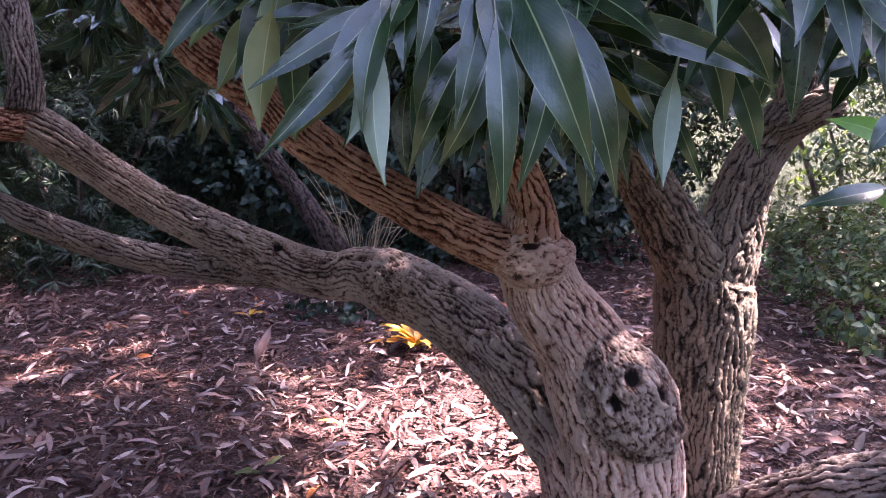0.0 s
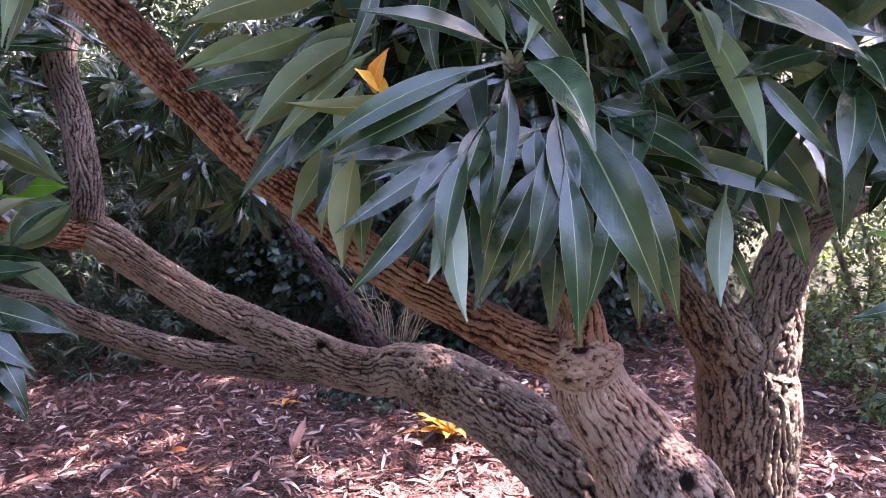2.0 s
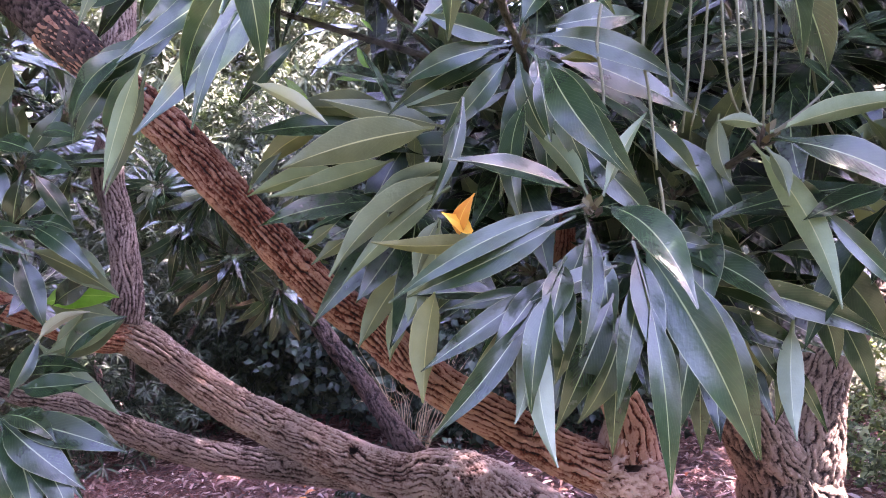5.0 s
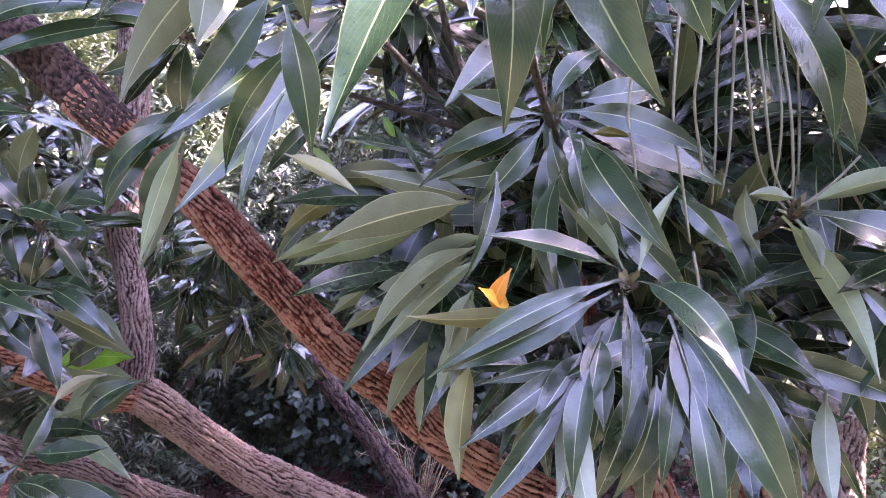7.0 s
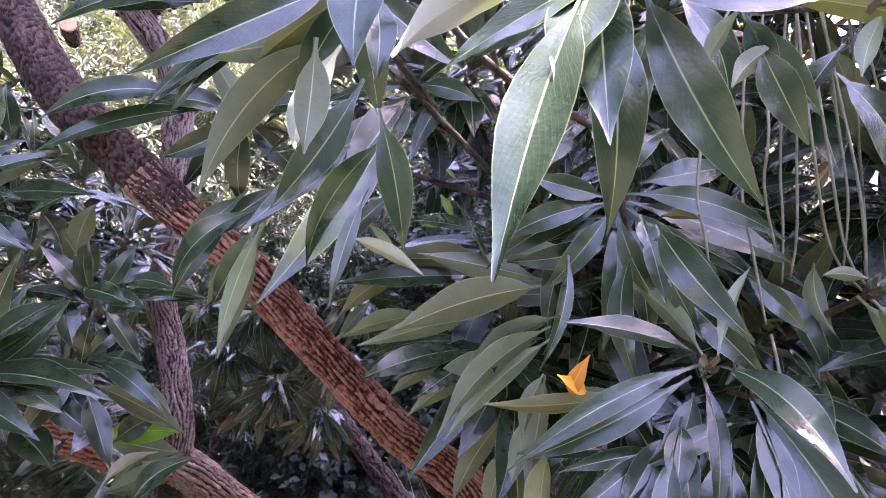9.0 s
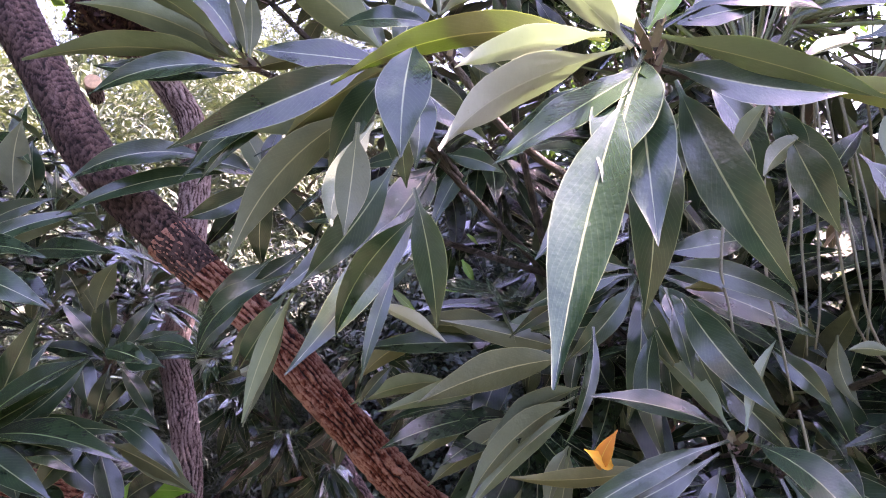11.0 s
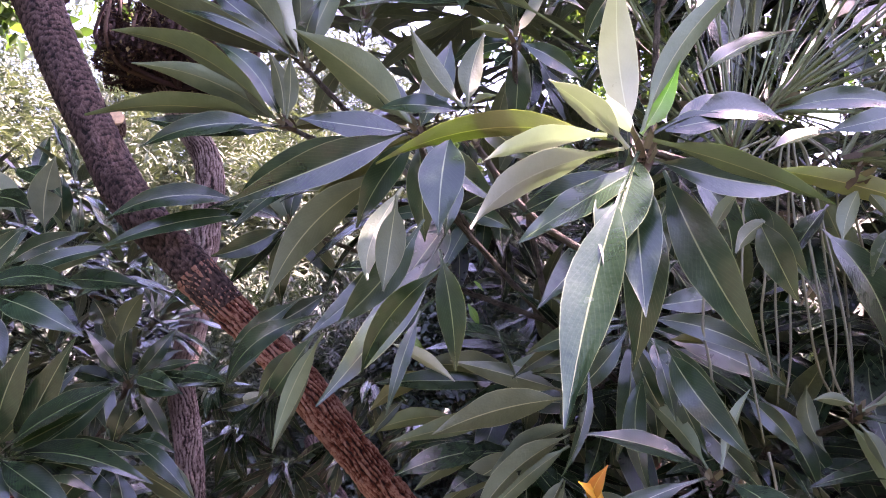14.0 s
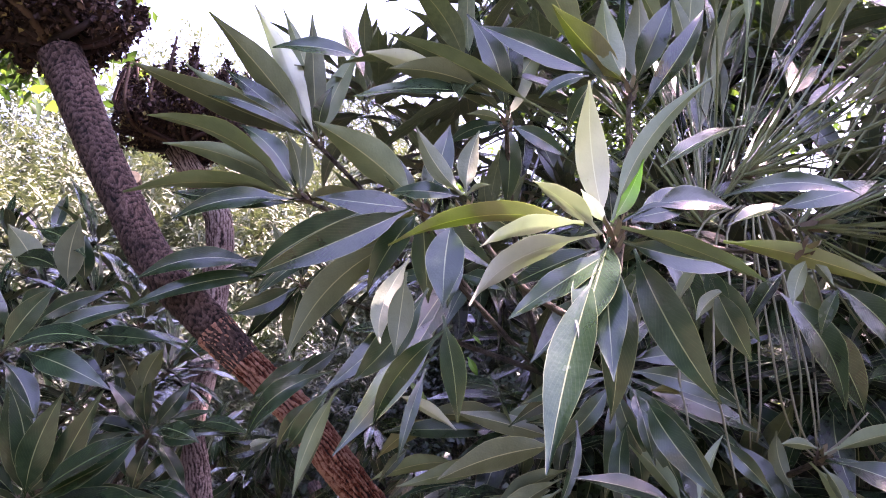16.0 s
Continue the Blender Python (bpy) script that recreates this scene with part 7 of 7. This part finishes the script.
# ---- things on the ground ----


def fallen_leaf(name, label, at, yaws, length, width, mat, lift=0.03, category="fallen leaf"):
    """Leaves lying on the mulch, joined at one stalk where there are several."""
    ob = new(name)
    ob.location = (at[0], at[1], ground_height(*at) + 0.02)
    tagged(ob, label, category)
    for k, yaw in enumerate(yaws):
        a = radians(yaw)
        r = random.Random(k + int(at[0] * 100))
        ln = length * r.uniform(0.75, 1.15)
        me = leaf_mesh((0, 0, 0), (math.cos(a) * ln, math.sin(a) * ln, r.uniform(0.0, lift)), width * r.uniform(0.8, 1.2), (0, 0, 1), r.uniform(0.05, 0.16), "", 0.06, 0.25, 0.05, k + 5, [mat, mat])
        part("leaf", me, ob)


fallen_leaf("fallen_leaf_spray", "fallen spray of bright yellow leaves on brown mulch", (-0.16, 4.02), (150, 172, 195, 218, 240, 120, 265, 290, 15, 335, 100), 0.28, 0.065, LEAF_YELLOW, 0.22)
fallen_leaf("fallen_leaf", "single yellow fallen leaf on brown litter", (-0.45, 2.98), (170,), 0.15, 0.035, LEAF_YELLOW)
fallen_leaf("fallen_leaf", "half-green fallen leaf lying on brown mulch", (-0.72, 2.56), (200, 60), 0.15, 0.04, LEAF_FADED)
fallen_leaf("fallen_leaf", "orange-yellow fallen leaves in shaded mulch", (-1.32, 4.62), (10, 190, 80), 0.13, 0.04, LEAF_YELLOW)
fallen_leaf("fallen_leaf", "pale dry fallen leaf on brown mulch", (-1.05, 3.75), (95, 80), 0.2, 0.05, DEAD, 0.16)

for k, (at, r, hh, mt, ln, wd, lab) in enumerate((((-3.05, 5.65), 0.42, 0.22, NEEDLE, 0.14, 0.018, "low tuft of dark narrow leaves on the mulch"), ((-0.62, 4.75), 0.34, 0.22, IVY, 0.05, 0.04, "small dark leafy seedling plant on the mulch"),
                                                  ((2.72, 4.1), 0.42, 0.42, SUNNY, 0.06, 0.035, "low green broad-leaved plant beside the mulch"), ((3.0, 5.1), 0.5, 0.4, SUNNY, 0.06, 0.035, "low green broad-leaved plant beside the mulch"))):
    z = ground_height(*at)
    shrub(lab, (*at, z), [(*at, z + hh * 0.45, r, r, hh)], mt, ln, wd, 9, 0.16, 420, 80 + k, "plant", "plant")


def dry_twigs(at, count, seed):
    rng = np.random.default_rng(seed)
    verts, faces, vals = [], [], []
    for k in range(count):
        a = rng.random() * 6.28
        r0, r1 = 0.05, rng.uniform(0.25, 0.55)
        p = [(r0 * math.cos(a), r0 * math.sin(a), 0, 0.004), (r1 * 0.5 * math.cos(a), r1 * 0.4 * math.sin(a), rng.uniform(0.3, 0.6), 0.003), (r1 * math.cos(a + 0.4), r1 * 0.7 * math.sin(a + 0.4), rng.uniform(0.4, 1.0), 0.0015)]
        v, f, h = tube(p, 0.08, 5, 0.0, k, "smooth")
        faces += [tuple(i + len(verts) for i in q) for q in f]
        verts += v
        vals += h
    ob = new("dry_stalks", mesh_from("dry_stalks", verts, faces, [DRY], attr=vals))
    ob.location = at
    tagged(ob, "tangle of dry straw-coloured stalks before the hedge", "dry stalks", kind="stuff")


dry_twigs((-0.65, 5.5, 0.0), 46, 3)

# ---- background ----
shrub("glossy ivy-leaved hedge, leaf colour darkened for deep shade", (0.2, 6.6, 0.0), [(-1.2, 6.6, 0.9, 1.3, 0.7, 1.0), (0.6, 6.4, 0.9, 1.3, 0.7, 1.0), (-0.2, 6.9, 2.0, 1.6, 0.8, 0.9), (1.7, 6.7, 1.6, 1.0, 0.7, 1.2), (0.3, 7.3, 3.3, 1.2, 0.7, 0.9), (1.9, 7.1, 3.1, 1.2, 0.7, 1.1), (2.4, 7.5, 4.2, 1.2, 0.7, 0.8)], IVY, 0.08, 0.058, 10, 0.3, 260, 11)
shrub("narrow-leaved evergreen shrub, leaf colour darkened for deep shade", (-3.4, 6.4, 0.0), [(-3.4, 6.4, 1.2, 1.4, 0.9, 1.3), (-2.2, 6.9, 2.2, 1.3, 0.8, 1.1), (-4.4, 6.2, 2.4, 1.2, 0.9, 1.3)], NEEDLE, 0.10, 0.014, 22, 0.28, 190, 12)
shrub("shrub whose leaf colour is lightened as if sunlit", (3.6, 6.4, 0.0), [(3.4, 6.3, 1.2, 1.1, 0.8, 1.0), (4.6, 6.2, 1.5, 1.1, 0.8, 1.2), (2.7, 6.9, 2.2, 0.9, 0.8, 0.9)], SUNNY, 0.075, 0.03, 10, 0.3, 200, 13)
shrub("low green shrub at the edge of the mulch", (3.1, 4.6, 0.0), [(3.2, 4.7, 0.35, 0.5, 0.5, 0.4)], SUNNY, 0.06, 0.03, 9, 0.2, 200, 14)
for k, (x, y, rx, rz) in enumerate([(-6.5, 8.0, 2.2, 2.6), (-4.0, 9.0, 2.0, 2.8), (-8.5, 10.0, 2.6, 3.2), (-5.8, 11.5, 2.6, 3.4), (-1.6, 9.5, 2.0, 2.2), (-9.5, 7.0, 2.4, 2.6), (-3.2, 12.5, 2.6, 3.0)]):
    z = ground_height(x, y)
    shrub("narrow-leaved bank shrub with sunlight put into its leaf colour", (x, y, z), [(x, y, z + 1.2, rx, 1.5, rz), (x + 0.8, y - 0.6, z + 0.8, rx * 0.6, 1.2, rz * 0.6)], HILL_SUNLIT, 0.16, 0.034, 14, 0.4, 170, 30 + k, group="shrubs on the bank")
# Shrubs added out of view to block low sky light and darken reflections.
SHADE_RING = ((-6.2, 0.8), (-6.0, -4.0), (-2.3, -6.5), (2.6, -6.4), (6.0, -3.8), (6.6, 0.6), (-7.0, 4.4))
for k, (x, y) in enumerate(SHADE_RING):
    shrub("unseen dark shrub added to block low sky light", (x, y, ground_height(x, y)), [(x, y, 1.6, 2.3, 1.9, 1.7), (x * 1.05, y * 1.05, 2.6 if y < -1 and x > 0 else 4.3, 2.2, 1.9, 1.5)] + ([(x * 1.1, y * 1.1, 6.6, 2.2, 2.0, 1.8)] if x < -5 else []), IVY, 0.22, 0.12, 8, 0.5, 62, 90 + k, group="shrubs round the clearing")
# Trees added mostly out of view; crowns placed to shade and dapple the scene.
SHADE_TREES = (((5.4, 3.6), ((2.9, 4.2, 7.1, 0.8), (3.0, 3.5, 6.9, 1.1), (4.1, 2.5, 7.0, 0.85), (6.4, 3.0, 6.6, 1.2), (1.2, 3.3, 7.0, 1.1), (1.9, 2.7, 7.1, 0.9), (6.7, 5.0, 6.8, 1.2))),
        ((5.8, 6.6), ((4.4, 6.6, 7.0, 1.2), (6.4, 7.0, 6.6, 1.3), (2.5, 5.5, 7.0, 1.2), (2.8, 7.3, 6.8, 1.3))),
        ((-6.4, 2.4), ((-2.3, 1.7, 5.1, 1.1), (-2.7, 0.3, 5.2, 1.2), (-3.6, 2.6, 5.0, 1.3), (-3.2, 1.4, 6.4, 1.6), (-1.8, 0.3, 6.9, 1.4), (-4.8, 2.6, 6.4, 1.7), (-4.2, -0.4, 6.2, 1.6))),
        ((1.6, 8.8), ((1.1, 5.2, 7.2, 1.1), (1.0, 6.9, 6.9, 1.2), (2.4, 9.0, 5.6, 1.4), (0.6, 9.2, 5.2, 1.2))))
for k, ((x, y), blobs) in enumerate(SHADE_TREES):
    shrub("tall leafy tree added, mostly out of view, to shade the clearing", (x, y, ground_height(x, y)), [(bx, by, bz, r, r, r * 0.8) for bx, by, bz, r in blobs], CANOPY, 0.14, 0.07, 8, 0.4, 165, 50 + k, "tree", "shade_tree", group="trees round the clearing")
